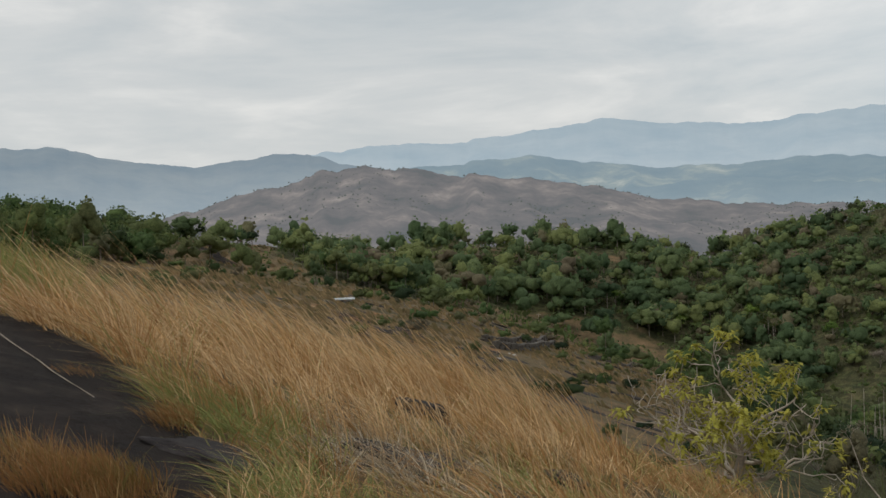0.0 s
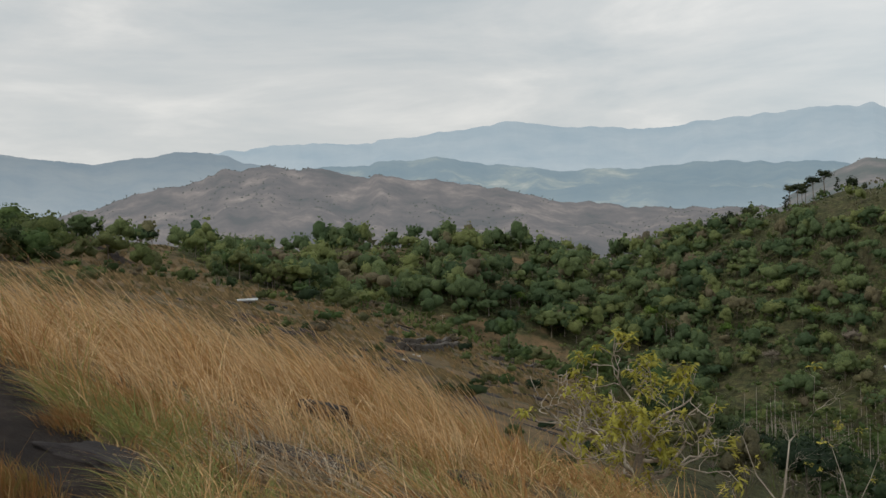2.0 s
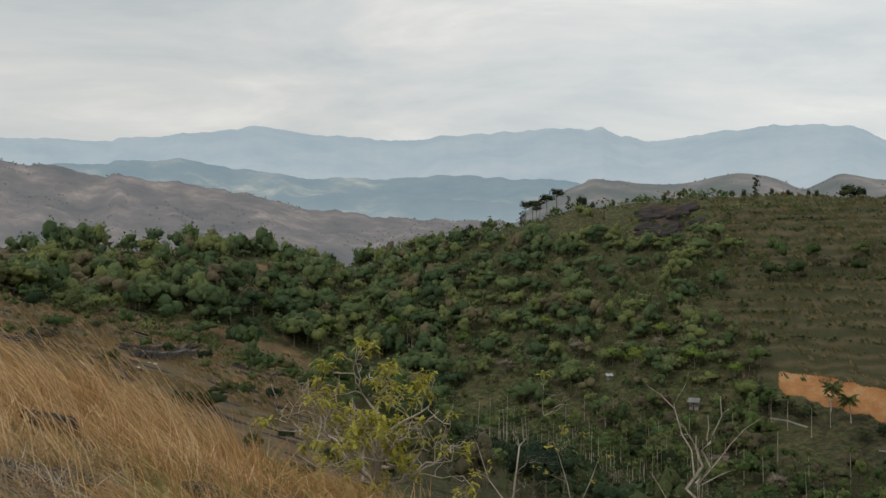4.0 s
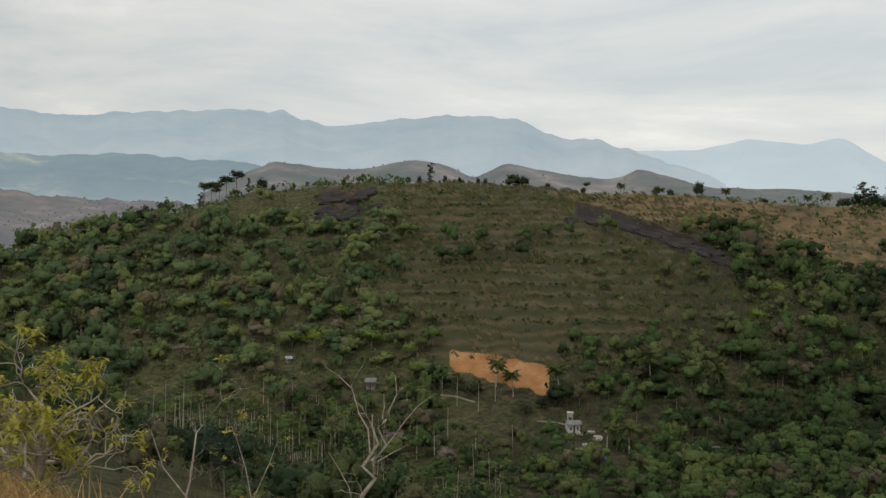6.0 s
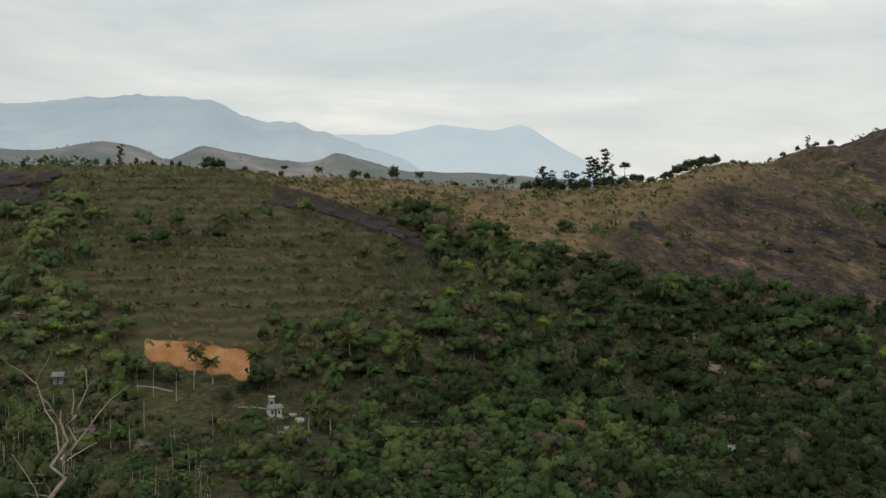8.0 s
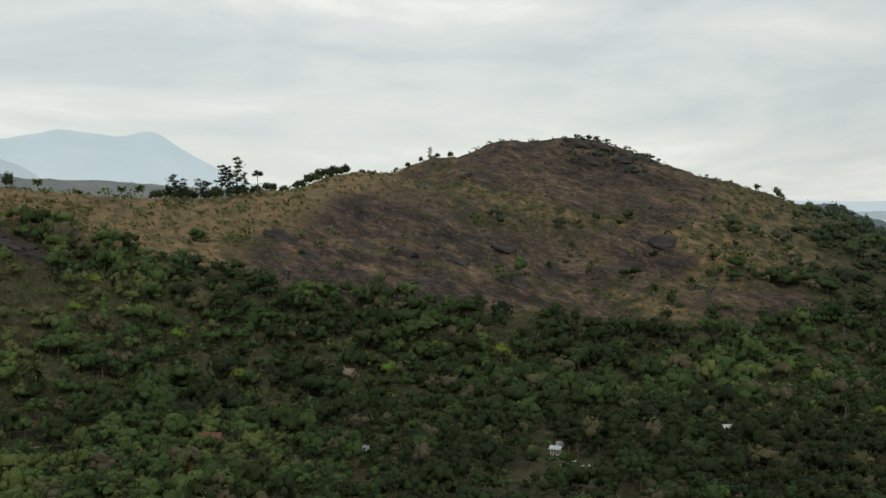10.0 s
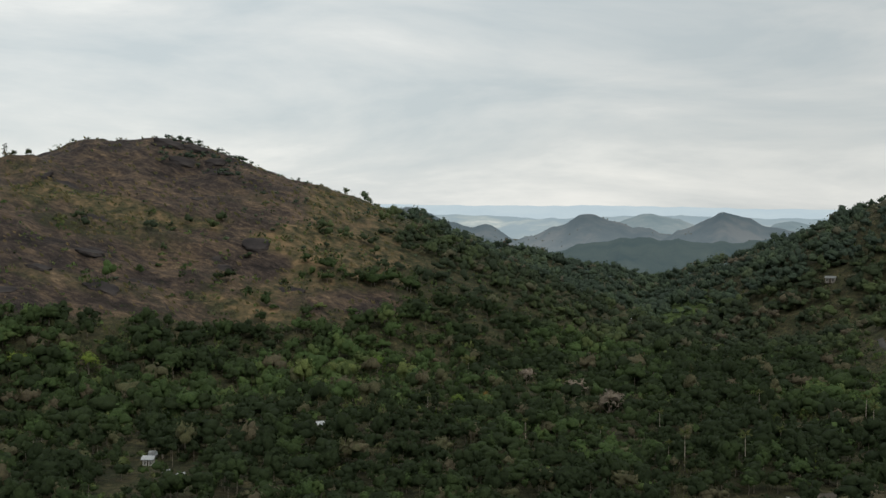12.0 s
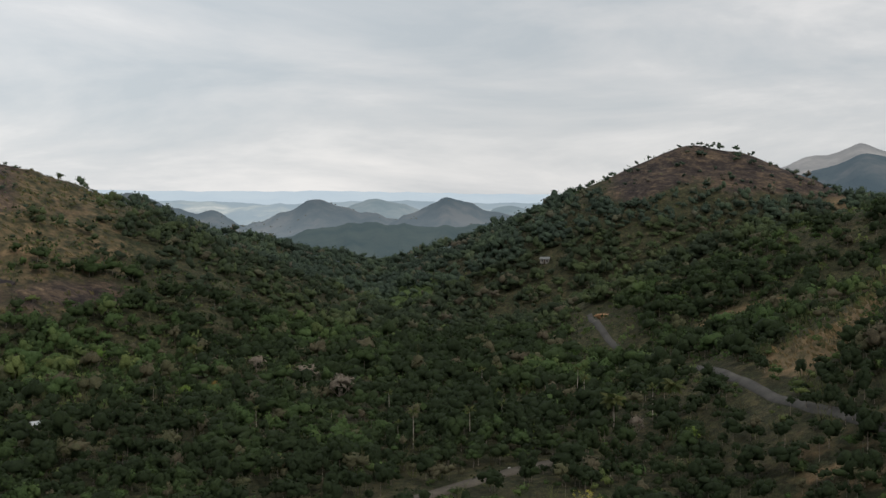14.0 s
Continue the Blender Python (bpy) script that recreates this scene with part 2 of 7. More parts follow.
M_BARK = surface("grey_bark", [(0.3, (0.14, 0.11, 0.085)), (0.7, (0.36, 0.31, 0.25))], 3.0)
M_DEADWOOD = surface("bleached_bark", [(0.3, (0.30, 0.25, 0.20)), (0.7, (0.60, 0.53, 0.44))], 3.0)
M_ROCK = surface("black_granite", [(0.3, (0.018, 0.016, 0.017)), (0.6, (0.055, 0.047, 0.045)), (0.8, (0.10, 0.084, 0.070))], 0.8, 14.0, 0.97, 0.6, 0.03)

# ---- shape of the land ----
rng = np.random.default_rng(7)
LATTICE = rng.random((256, 256))


def value_noise(x, y):
    xi, yi = np.floor(x).astype(int), np.floor(y).astype(int)
    fx, fy = x - xi, y - yi
    fx, fy = fx * fx * (3 - 2 * fx), fy * fy * (3 - 2 * fy)
    a, b = LATTICE[xi % 256, yi % 256], LATTICE[(xi + 1) % 256, yi % 256]
    c, d = LATTICE[xi % 256, (yi + 1) % 256], LATTICE[(xi + 1) % 256, (yi + 1) % 256]
    return (a * (1 - fx) + b * fx) * (1 - fy) + (c * (1 - fx) + d * fx) * fy - 0.5


def fbm(x, y, size, octaves=4):
    total, gain = 0.0, 1.0
    for k in range(octaves):
        total = total + gain * value_noise(x / size + 17.3 * k, y / size - 9.1 * k)
        size, gain = size / 2.1, gain * 0.5
    return total


def crest(points):
    """Crest points given as bearing, rise and distance from the viewpoint."""
    return np.array([toward(b, r) * (d / math.cos(radians(r))) for b, r, d in points])


def ridge_height(x, y, line, slope, width):
    """A ridge: the crest's height less a slope that is rounded over the width."""
    out = np.full(x.shape, -1e9)
    for p, q in zip(line[:-1], line[1:]):
        e = q - p
        u = np.clip(((x - p[0]) * e[0] + (y - p[1]) * e[1]) / (e[0] ** 2 + e[1] ** 2), 0, 1)
        r = np.hypot(x - p[0] - u * e[0], y - p[1] - u * e[1])
        out = np.maximum(out, p[2] + u * e[2] - slope * (np.sqrt(r ** 2 + width ** 2) - width))
    return out


def away_from(x, y, line):
    """Level distance from a line of points."""
    best = np.full(x.shape, 1e9)
    for p, q in zip(line[:-1], line[1:]):
        ex, ey = q[0] - p[0], q[1] - p[1]
        u = np.clip(((x - p[0]) * ex + (y - p[1]) * ey) / (ex ** 2 + ey ** 2), 0, 1)
        best = np.minimum(best, np.hypot(x - p[0] - u * ex, y - p[1] - u * ey))
    return best


def smooth_max(a, b, k):
    h = np.clip(0.5 + 0.5 * (a - b) / k, 0, 1)
    return b + (a - b) * h + k * h * (1 - h)


def step(v, lo, hi):
    u = np.clip((v - lo) / (hi - lo), 0, 1)
    return u * u * (3 - 2 * u)


OPPOSITE = crest([(-32, 1.4, 235), (-22, 0.9, 245), (-15, 0.25, 255), (-12, -0.05, 260), (-9.3, -0.45, 275), (-6, -1.0, 310), (-3, -1.25, 335), (4, -1.2, 350), (10, -1.45, 370), (14, -2.0, 400), (17, -1.8, 395), (20, -0.9, 390), (24, 0.1, 390),
                  (27, 0.9, 390), (30.3, 1.35, 385), (36, 1.6, 380), (41, 1.45, 380), (44, 1.05, 390), (53, 0.6, 400), (60, 0.5, 410),
                  (66, 1.1, 430), (68, 1.75, 450), (71.5, 1.8, 475), (73.3, 2.65, 500), (76.5, 3.5, 530), (79.5, 3.7, 540), (82.5, 2.75, 540), (85.5, 1.62, 545),
                  (88.5, 0.3, 560), (91, -0.45, 580), (93.5, -1.75, 600), (97, -2.0, 640), (101.5, -3.1, 700), (105, -3.5, 760)])
CONE = crest([(104, -4.4, 740), (110, -2.8, 670), (113, -1.7, 640), (116, -0.8, 620), (118.5, 0.3, 610), (121, 1.8, 600), (122.8, 2.55, 600),
              (124.5, 2.25, 600), (127, 0.6, 600), (129.6, -0.5, 580), (133, -0.3, 540), (142, 0.5, 500)])
SPUR = crest([(158, 1.0, 220), (142, -1.5, 265), (134, -3.9, 300), (129, -6.2, 320), (125, -8.4, 330)])

WOODED_SPUR = crest([(146, 0.9, 380), (132.2, -0.6, 400), (129, -1.4, 410), (126.3, -2.3, 420), (123.4, -3.2, 430), (120.5, -4.9, 440), (118.5, -6.3, 448)])


def bearing_of(x, y):
    return (np.degrees(np.arctan2(x, y)) + 60) % 360 - 60


def land(x, y):
    d = np.hypot(x, y)
    along = x * 0.985 - y * 0.174
    floor_z = -46 - 0.022 * np.clip(along, -200, 900) + 2.5 * fbm(x, y, 90, 3)
    h = smooth_max(floor_z, ridge_height(x, y, OPPOSITE, 0.40, 14) + (4.0 * fbm(x, y, 70) + 1.2 * fbm(x + 50, y, 14, 3)) * step(d, 150, 300), 6)
    b = bearing_of(x, y)
    h = h + 6.5 * (0.16 - np.abs(fbm(x + 33, y * 0.8, 30, 4))) * step(b, 58, 64) * step(92 - b, 0, 4) * step(d, 320, 360)
    h = smooth_max(h, ridge_height(x, y, CONE, 0.50, 10) + 5 * fbm(x, y, 60), 6)
    h = smooth_max(h, ridge_height(x, y, SPUR, 0.45, 10) + 2 * fbm(x, y, 30), 5)
    h = smooth_max(h, ridge_height(x, y, WOODED_SPUR, 0.50, 9) + 3 * fbm(x + 70, y, 36), 4)
    # the hillside the camera stands on, falling to the right into the valley
    side = np.where(x < 0, 26 * (1 - np.exp(np.minimum(x, 0) * 0.30 / 26)), -0.30 * x - 0.0012 * x * x)
    fall = np.where(y > 0, -0.045 * y, 0.13 * y)
    bench = 5.0 * step(d + 1.2 * np.maximum(x, 0), 9, 58)
    rough = 0.9 * fbm(x, y, 26, 4) * step(d, 6, 40) + 3.0 * fbm(x + 9, y, 80, 3) * step(d, 40, 160) + 0.16 * fbm(x, y, 2.3, 3) * step(d, 1.5, 5)
    own = -1.62 + side + fall - bench + rough - 0.12 * np.maximum(d - 235, 0)
    return smooth_max(h, own, 4.0)


def land_at(bearing, d):
    a = radians(bearing)
    x, y = d * math.sin(a), d * math.cos(a)
    return Vector((x, y, float(land(np.array([x]), np.array([y]))[0])))


# where the dry slope meets the woods: rise by bearing
WOODS_EDGE = ([-25, -12, -9.35, -6.4, -2.2, 0.24, 6.8, 11.2, 14, 16], [3.0, 3.0, -0.3, -2.0, -3.1, -4.0, -5.2, -6.8, -8.6, -10.5])
# lower edge of the rock dome and its right-hand edge, as rise by bearing and bearing by rise
ROCK_FOOT = ([50, 54, 58.4, 63, 67, 72, 80, 86, 92.5, 95], [-1.3, -2.3, -3.6, -4.4, -5.2, -5.8, -6.4, -6.8, -6.2, -5.5])
ROCK_SIDE = ([-7, -5, -3.3, -2.0, -0.8, 0.5, 3.0], [93.2, 92.6, 91.6, 91.6, 91.8, 90.8, 87.0])
# grassy streaks that run aslant over the dome: rise by bearing
STREAK_HIGH = ([70, 74, 80, 86, 90.5, 93], [1.3, 0.9, -0.6, -2.1, -3.9, -5.0])
STREAK_LOW = ([60, 66, 72, 80, 86], [-1.4, -2.2, -2.9, -4.6, -6.0])


def cover(x, y, z):
    """What covers the land: rock, dry grass, scrub green and raw earth, each from 0 to 1."""
    d, b = np.hypot(x, y), bearing_of(x, y)
    wob = fbm(x, y, 60, 4)
    rise = np.degrees(np.arctan2(z, np.maximum(d, 1.0)))
    own = step(np.interp(b, *WOODS_EDGE) - rise + 0.7 * wob, -0.1, 0.25) * step(330 - d, 0, 10) * step(16 - b + 3 * wob, 0, 2)
    dome = step(rise - np.interp(b, *ROCK_FOOT) + 1.3 * wob, -0.2, 0.4) * step(b, 50, 55) * step(np.interp(rise, *ROCK_SIDE) - b + 3 * wob, 0, 1.5) * step(d, 280, 300)
    grassy_back = step(b + 6 * wob - 0.9 * np.minimum(rise + 3, 0), 85.5, 88.5) * step(rise + 5.5, 0, 1.5)
    streak = np.maximum(step(0.38 - np.abs(rise - np.interp(b, *STREAK_HIGH)) + 0.9 * fbm(x, y, 24, 3), 0, 0.25) * step(b, 70, 75), 0.6 * step(0.35 - np.abs(rise - np.interp(b, *STREAK_LOW)) + 0.8 * fbm(x + 9, y, 20, 3), 0, 0.25)) * step(b, 58, 62) * step(d, 300, 320)
    band_mid = np.interp(b, [43, 46, 48.5, 52], [2, -3.0, -8, -17])
    band = step(3.4 - np.abs(z - band_mid) + 2 * wob, 0, 1.5) * step(b, 43, 44) * step(52.2 - b, 0, 1) * step(d, 280, 320)
    patch = step(5 - np.abs(z - 3.5) + 4 * wob, 0, 2) * step(b, 29.5, 30.2) * step(33 - b, 0, 1) * step(d, 280, 320)
    cone_rock = step(z + 6 - 0.8 * (b - 121) + 22 * wob, 0, 12) * step(b, 116.5, 119.5) * step(d, 400, 450) * 0.72
    slope_rock = own * step(fbm(x * 0.7 + y * 0.5, y * 0.45 - x * 0.3, 16, 4) - 0.34, 0, 0.12) * step(d, 45, 70)
    near_rock = np.maximum(step(13.5 - d - (b + 22) * 0.68, -0.3, 0.5) * step(14 - d, 0, 1) * step(b + 60, 0, 8), step(4.6 - d + 2.5 * fbm(x + 5, y, 5, 3), 0, 0.8))
    brow = step(rise - np.interp(b, [52, 58, 64, 67, 70, 73], [-3.0, -2.0, -1.4, -0.2, 1.4, 3.0]) + 1.2 * wob, 0, 0.8) * step(b, 50, 54) * step(77 - b, 0, 3) * step(d, 300, 320)
    left_end = 1 - step(b + 12 * wob, 54, 64)
    rock = np.clip(dome * (0.72 - 0.42 * grassy_back - 0.28 * left_end - 0.5 * streak - 0.30 * brow + 0.5 * fbm(x, y, 45, 4)) + band * 0.8 + patch * 0.75 + cone_rock + slope_rock * 0.85 + near_rock, 0, 1)
    top = step(z - np.interp(b, [40, 46, 60, 70], [6, -3, -12, -16]) + 5 * wob, 0, 6) * step(b, 39, 46) * step(74 - b, 0, 6) * step(d, 280, 320)
    spur_top = step(21 - away_from(x, y, SPUR) + 6 * wob, 0, 6)
    spur_face = step(np.interp(b, [126, 129, 133], [0.6, 1.3, 1.0]) - np.abs(rise - np.interp(b, [126, 127.8, 130.5, 132.4, 136], [-9.2, -8.6, -6.8, -4.9, -3.0])) + 1.2 * fbm(x, y, 18, 3), 0, 0.3) * step(b, 126, 127.2) * step(d, 180, 195)
    shoulder = step(22 - away_from(x, y, CONE), 0, 10) * step(b, 125, 126.5)
    corner = step(b, 126, 129) * step(195 - d + 20 * wob, 0, 12) * step(d, 120, 150)
    dry = np.clip(own * 0.7 + top * 0.66 + dome * (0.22 + 0.40 * left_end + 0.24 * brow + 0.16 * streak - 0.06 * grassy_back) + 0.75 * spur_top + 0.45 * cone_rock + 0.7 * shoulder + 0.35 * corner + 0.95 * spur_face + 0.7 * step(36 - d + 8 * wob, 0, 8), 0, 1)
    terrace = step(b, 32.5, 34.5) * step(51 - b, 0, 3) * step(d, 240, 262)
    glade = step(fbm(x + 120, y, 34, 3), 0.04, 0.2) * step(19 - b, 0, 3) * step(d, 236, 262)
    glade = np.maximum(glade, step(rise + np.interp(b, [0, 6, 11, 15], [1.65, 1.7, 2.3, 2.4]), 0, 0.15) * np.maximum(step(b, 0.5, 1.2) * step(5.5 - b, 0, 0.8), step(b, 11.8, 12.3) * step(14.2 - b, 0, 0.5)) * step(d, 290, 305))
    flank = step(b, 81, 85) * step(95 - b, 0, 2) * step(rise - np.interp(b, [81, 86, 90, 95], [-7.2, -5.6, -3.8, -2.6]) + 2.0 * wob, 0, 0.6) * step(d, 300, 330)
    dry = np.clip(dry + 0.24 * flank + 0.5 * glade, 0, 1)
    green = np.clip(0.75 - 0.4 * step(44 - b, 0, 8) - terrace * 0.1 + grassy_back * dome * 0.3 - own * 0.6, 0, 1)
    return rock, dry, green, terrace, dome


def fast_mesh(name, verts, faces, material, smooth=False, tint=None, normals=None):
    """One mesh from arrays: verts (n, 3), faces (m, k)."""
    me = bpy.data.meshes.new(name)
    m, k = faces.shape
    me.vertices.add(len(verts))
    me.vertices.foreach_set("co", np.ascontiguousarray(verts, dtype=np.float32).ravel())
    me.loops.add(m * k)
    me.loops.foreach_set("vertex_index", np.ascontiguousarray(faces, dtype=np.int32).ravel())
    me.polygons.add(m)
    me.polygons.foreach_set("loop_start", np.arange(0, m * k, k, dtype=np.int32))
    me.update(calc_edges=True)
    me.polygons.foreach_set("use_smooth", np.full(m, smooth))
    if tint is not None:
        me.attributes.new("tint", "FLOAT", "POINT").data.foreach_set("value", np.ascontiguousarray(tint, dtype=np.float32))
    if normals is not None:
        me.attributes.new("custom_normal", "FLOAT_VECTOR", "POINT").data.foreach_set("vector", np.ascontiguousarray(normals, dtype=np.float32).ravel())
    me.materials.append(material)
    return me


def grid_faces(rows, cols, closed=False):
    i, j = np.meshgrid(np.arange(rows - 1), np.arange(cols if closed else cols - 1), indexing="ij")
    j2 = (j + 1) % cols
    return np.stack([i * cols + j, i * cols + j2, (i + 1) * cols + j2, (i + 1) * cols + j], -1).reshape(-1, 4)


def build_ground():
    bearings = np.concatenate([np.arange(-30, 36, 0.42), np.arange(36, 43, 0.14), np.arange(43, 142, 0.42), np.arange(142, 330, 4.0)])
    rings = 1.5 * 1.0265 ** np.arange(0, 238)
    rings = np.concatenate([[0.01, 0.5], rings[rings < 205], np.arange(205, 305, 2.2), np.arange(309, 600, 5.5), rings[rings > 601], [780, 900, 1200, 1700, 2500, 3500, 4700]])
    r, b = np.meshgrid(rings, np.radians(bearings), indexing="ij")
    x, y = r * np.sin(b) + 0.06, r * np.cos(b) - 0.08
    z = land(x, y)
    far = step(r, 650, 1000)
    z = z * (1 - far) - 70 * far
    me = fast_mesh("ground", np.stack([x, y, z], -1).reshape(-1, 3), grid_faces(*x.shape, closed=True)[:, ::-1], M_GROUND, True)
    rock, dry, green, terraced, _ = cover(x, y, z)
    bb = bearing_of(x, y)
    earth = step(bb, 36.6, 37.0) * step(42.4 - bb, 0, 0.3) * step(z + 37.4 + (bb - 37) * 0.85 + 0.7 * fbm(x, y, 6, 2), 0, 0.5) * step(-33.2 - (bb - 37) * 0.55 - z, 0, 0.6) * step(r, 200, 220) * step(330 - r, 0, 20)
    rise = np.degrees(np.arctan2(z, np.maximum(r, 1.0)))
    for b0, r0, w, h in ((2.0, -6.5, 1.4, 0.3), (-4.2, -4.4, 1.8, 0.35), (-7.5, -3.6, 1.0, 0.2)):
        earth = np.maximum(earth, 0.5 * step(1 - np.hypot((bb - b0) / w, (rise - r0) / h) + 0.9 * fbm(x, y, 5, 3), 0, 0.5) * step(r, 40, 50) * step(260 - r, 0, 10))
    black = np.maximum(step(20 - r, 0, 3), 0.8 * step(bb, 43, 44) * step(52.5 - bb, 0, 1) * step(r, 280, 300))
    field = step(1 - np.hypot((bb - 107.2) / 1.6, (r - 560) / 80) + 0.5 * fbm(x, y, 30, 3), 0, 0.15)
    for name, v in (("terrace", terraced * step(z, -38, -35) * step(8 - z, 0, 3)), ("black", black), ("field", field), ("rock", rock), ("dry", dry), ("green", green), ("earth", earth)):
        me.attributes.new(name, "FLOAT", "POINT").data.foreach_set("value", np.ascontiguousarray(v.ravel(), dtype=np.float32))
    return tagged(new("ground", me), "hilly ground of dry grass, dark rock and scrub", "ground", kind="structure")


build_ground()


# ---- far hills and mountain ranges ----
def far_hills(name, points, dist, depth, foot, relief, material, label, seed, shrubs=0, soft=0.28):
    """A range with folded flanks whose crest runs through the given bearings and rises, falling towards the viewer to its foot."""
    pts = np.array(points)
    b = np.arange(pts[0, 0], pts[-1, 0], 0.14)
    rise = np.interp(b, pts[:, 0], pts[:, 1])
    bell = np.exp(-0.5 * (np.arange(-6, 7) * 0.14 / soft) ** 2)
    rise = np.convolve(np.pad(rise, 6, mode="edge"), bell / bell.sum(), "valid")
    fade = np.clip(np.minimum(b - b[0], b[-1] - b) / 1.5, 0, 1)
    top = dist * np.tan(np.radians(rise)) + relief * 0.3 * fbm(b * 40 + seed, b * 0, 30, 5)
    top = foot + (top - foot) * (0.15 + 0.85 * fade)
    u = np.linspace(-0.3, 1.0, 28)[:, None]
    bb = np.radians(b)[None, :] + 0 * u
    ridged = np.abs(fbm(bb * dist + seed * 31, u * depth * 0.5, depth * 0.4, 6))
    r = dist - depth * u
    drop = np.where(u < 0, -u * 1.4, np.maximum(u, 0) ** 1.15)
    z = top[None, :] + (foot - top[None, :]) * np.clip(drop, 0, 1) - relief * 2.6 * ridged * np.clip(np.abs(u) * 3, 0, 1) * np.clip(2.4 - 2 * u, 0, 1)
    v = np.stack([r * np.sin(bb), r * np.cos(bb), z], -1).reshape(-1, 3)
    ob = new(name, fast_mesh(name, v, grid_faces(28, len(b)), material, True))
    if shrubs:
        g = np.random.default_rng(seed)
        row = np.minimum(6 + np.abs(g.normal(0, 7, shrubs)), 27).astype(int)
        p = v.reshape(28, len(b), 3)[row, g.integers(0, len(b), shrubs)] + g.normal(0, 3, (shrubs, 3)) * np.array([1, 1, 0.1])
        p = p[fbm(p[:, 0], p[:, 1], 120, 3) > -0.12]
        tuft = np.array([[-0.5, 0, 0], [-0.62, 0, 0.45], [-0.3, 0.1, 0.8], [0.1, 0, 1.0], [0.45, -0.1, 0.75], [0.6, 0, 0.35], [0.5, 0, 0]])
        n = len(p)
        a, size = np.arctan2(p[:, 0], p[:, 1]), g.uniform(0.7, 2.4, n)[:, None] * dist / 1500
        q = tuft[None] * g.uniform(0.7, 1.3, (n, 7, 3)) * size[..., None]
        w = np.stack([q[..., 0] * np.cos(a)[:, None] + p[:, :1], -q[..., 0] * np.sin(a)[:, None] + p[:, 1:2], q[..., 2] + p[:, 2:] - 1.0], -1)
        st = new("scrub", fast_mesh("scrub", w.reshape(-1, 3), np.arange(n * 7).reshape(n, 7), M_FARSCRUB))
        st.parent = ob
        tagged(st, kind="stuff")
    return tagged(ob, label, "hills", kind="structure")


# the tufts glow faintly to match the haze painted on their hills
M_FARSCRUB = haze_glow_material("hazed_far_scrub", (0.15, 0.165, 0.165), 0.62, [(0.3, (0.03, 0.04, 0.025)), (0.7, (0.07, 0.07, 0.045))], 0.05)
# emission stands in for the haze before these ranges and hills
M_FAR3 = haze_glow_material("palest_blue_haze_range", (0.45, 0.53, 0.575), 0.86, [(0.3, (0.10, 0.13, 0.15)), (0.7, (0.16, 0.18, 0.18))], 0.004, (0, 280))
M_FAR2 = haze_glow_material("pale_blue_haze_range", (0.33, 0.405, 0.455), 0.78, [(0.3, (0.08, 0.11, 0.13)), (0.7, (0.17, 0.18, 0.18))], 0.004, (80, 380))
M_FAR1 = haze_glow_material("blue_grey_haze_range", (0.20, 0.25, 0.295), 0.8, [(0.3, (0.05, 0.07, 0.08)), (0.7, (0.12, 0.125, 0.115))], 0.006, (20, 260))
M_MIDFAR = haze_glow_material("hazy_blue_hills", (0.225, 0.29, 0.335), 0.78, [(0.38, (0.05, 0.075, 0.085)), (0.52, (0.08, 0.10, 0.10)), (0.6, (0.16, 0.165, 0.13)), (0.68, (0.34, 0.31, 0.24))], 0.0045, (-40, 60))
M_BROWN = haze_glow_material("hazed_brown_scrub_hill", (0.165, 0.168, 0.18), 0.74, [(0.36, (0.024, 0.032, 0.026)), (0.46, (0.060, 0.055, 0.048)), (0.53, (0.085, 0.074, 0.064)), (0.62, (0.15, 0.125, 0.105)), (0.72, (0.26, 0.225, 0.19))], 0.018)
M_GREYHILL = haze_glow_material("hazed_grey_green_hill", (0.16, 0.175, 0.185), 0.72, [(0.34, (0.026, 0.038, 0.026)), (0.48, (0.058, 0.060, 0.046)), (0.58, (0.11, 0.092, 0.08)), (0.72, (0.21, 0.17, 0.145))], 0.016)
# blue haze is painted on the nearer hills and the peak as a glow
M_BLUEHILL = haze_glow_material("hazed_blue_green_hill", (0.108, 0.138, 0.168), 0.6, [(0.36, (0.016, 0.028, 0.025)), (0.5, (0.036, 0.046, 0.04)), (0.64, (0.085, 0.082, 0.068))], 0.014, (-90, -5))

M_ROUNDHILL = haze_glow_material("hazy_blue_green_hill", (0.20, 0.26, 0.295), 0.7, [(0.36, (0.03, 0.045, 0.04)), (0.5, (0.06, 0.075, 0.065)), (0.64, (0.12, 0.12, 0.10))], 0.012, (-90, 0))
M_FOOTHILL = haze_glow_material("hazed_foothill", (0.082, 0.112, 0.132), 0.62, [(0.3, (0.02, 0.032, 0.024)), (0.7, (0.055, 0.065, 0.045))], 0.02)
M_PEAK = haze_glow_material("hazed_bare_rock", (0.25, 0.26, 0.265), 0.6, [(0.3, (0.08, 0.08, 0.075)), (0.5, (0.15, 0.142, 0.13)), (0.65, (0.22, 0.205, 0.185))], 0.02)

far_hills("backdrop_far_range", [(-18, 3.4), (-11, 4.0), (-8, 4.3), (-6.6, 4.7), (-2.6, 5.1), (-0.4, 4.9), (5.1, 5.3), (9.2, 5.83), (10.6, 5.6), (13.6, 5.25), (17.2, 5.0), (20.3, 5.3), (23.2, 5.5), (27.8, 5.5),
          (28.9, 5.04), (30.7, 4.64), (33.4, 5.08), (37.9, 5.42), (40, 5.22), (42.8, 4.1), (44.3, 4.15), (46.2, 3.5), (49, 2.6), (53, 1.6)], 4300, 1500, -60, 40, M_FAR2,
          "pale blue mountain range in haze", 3)
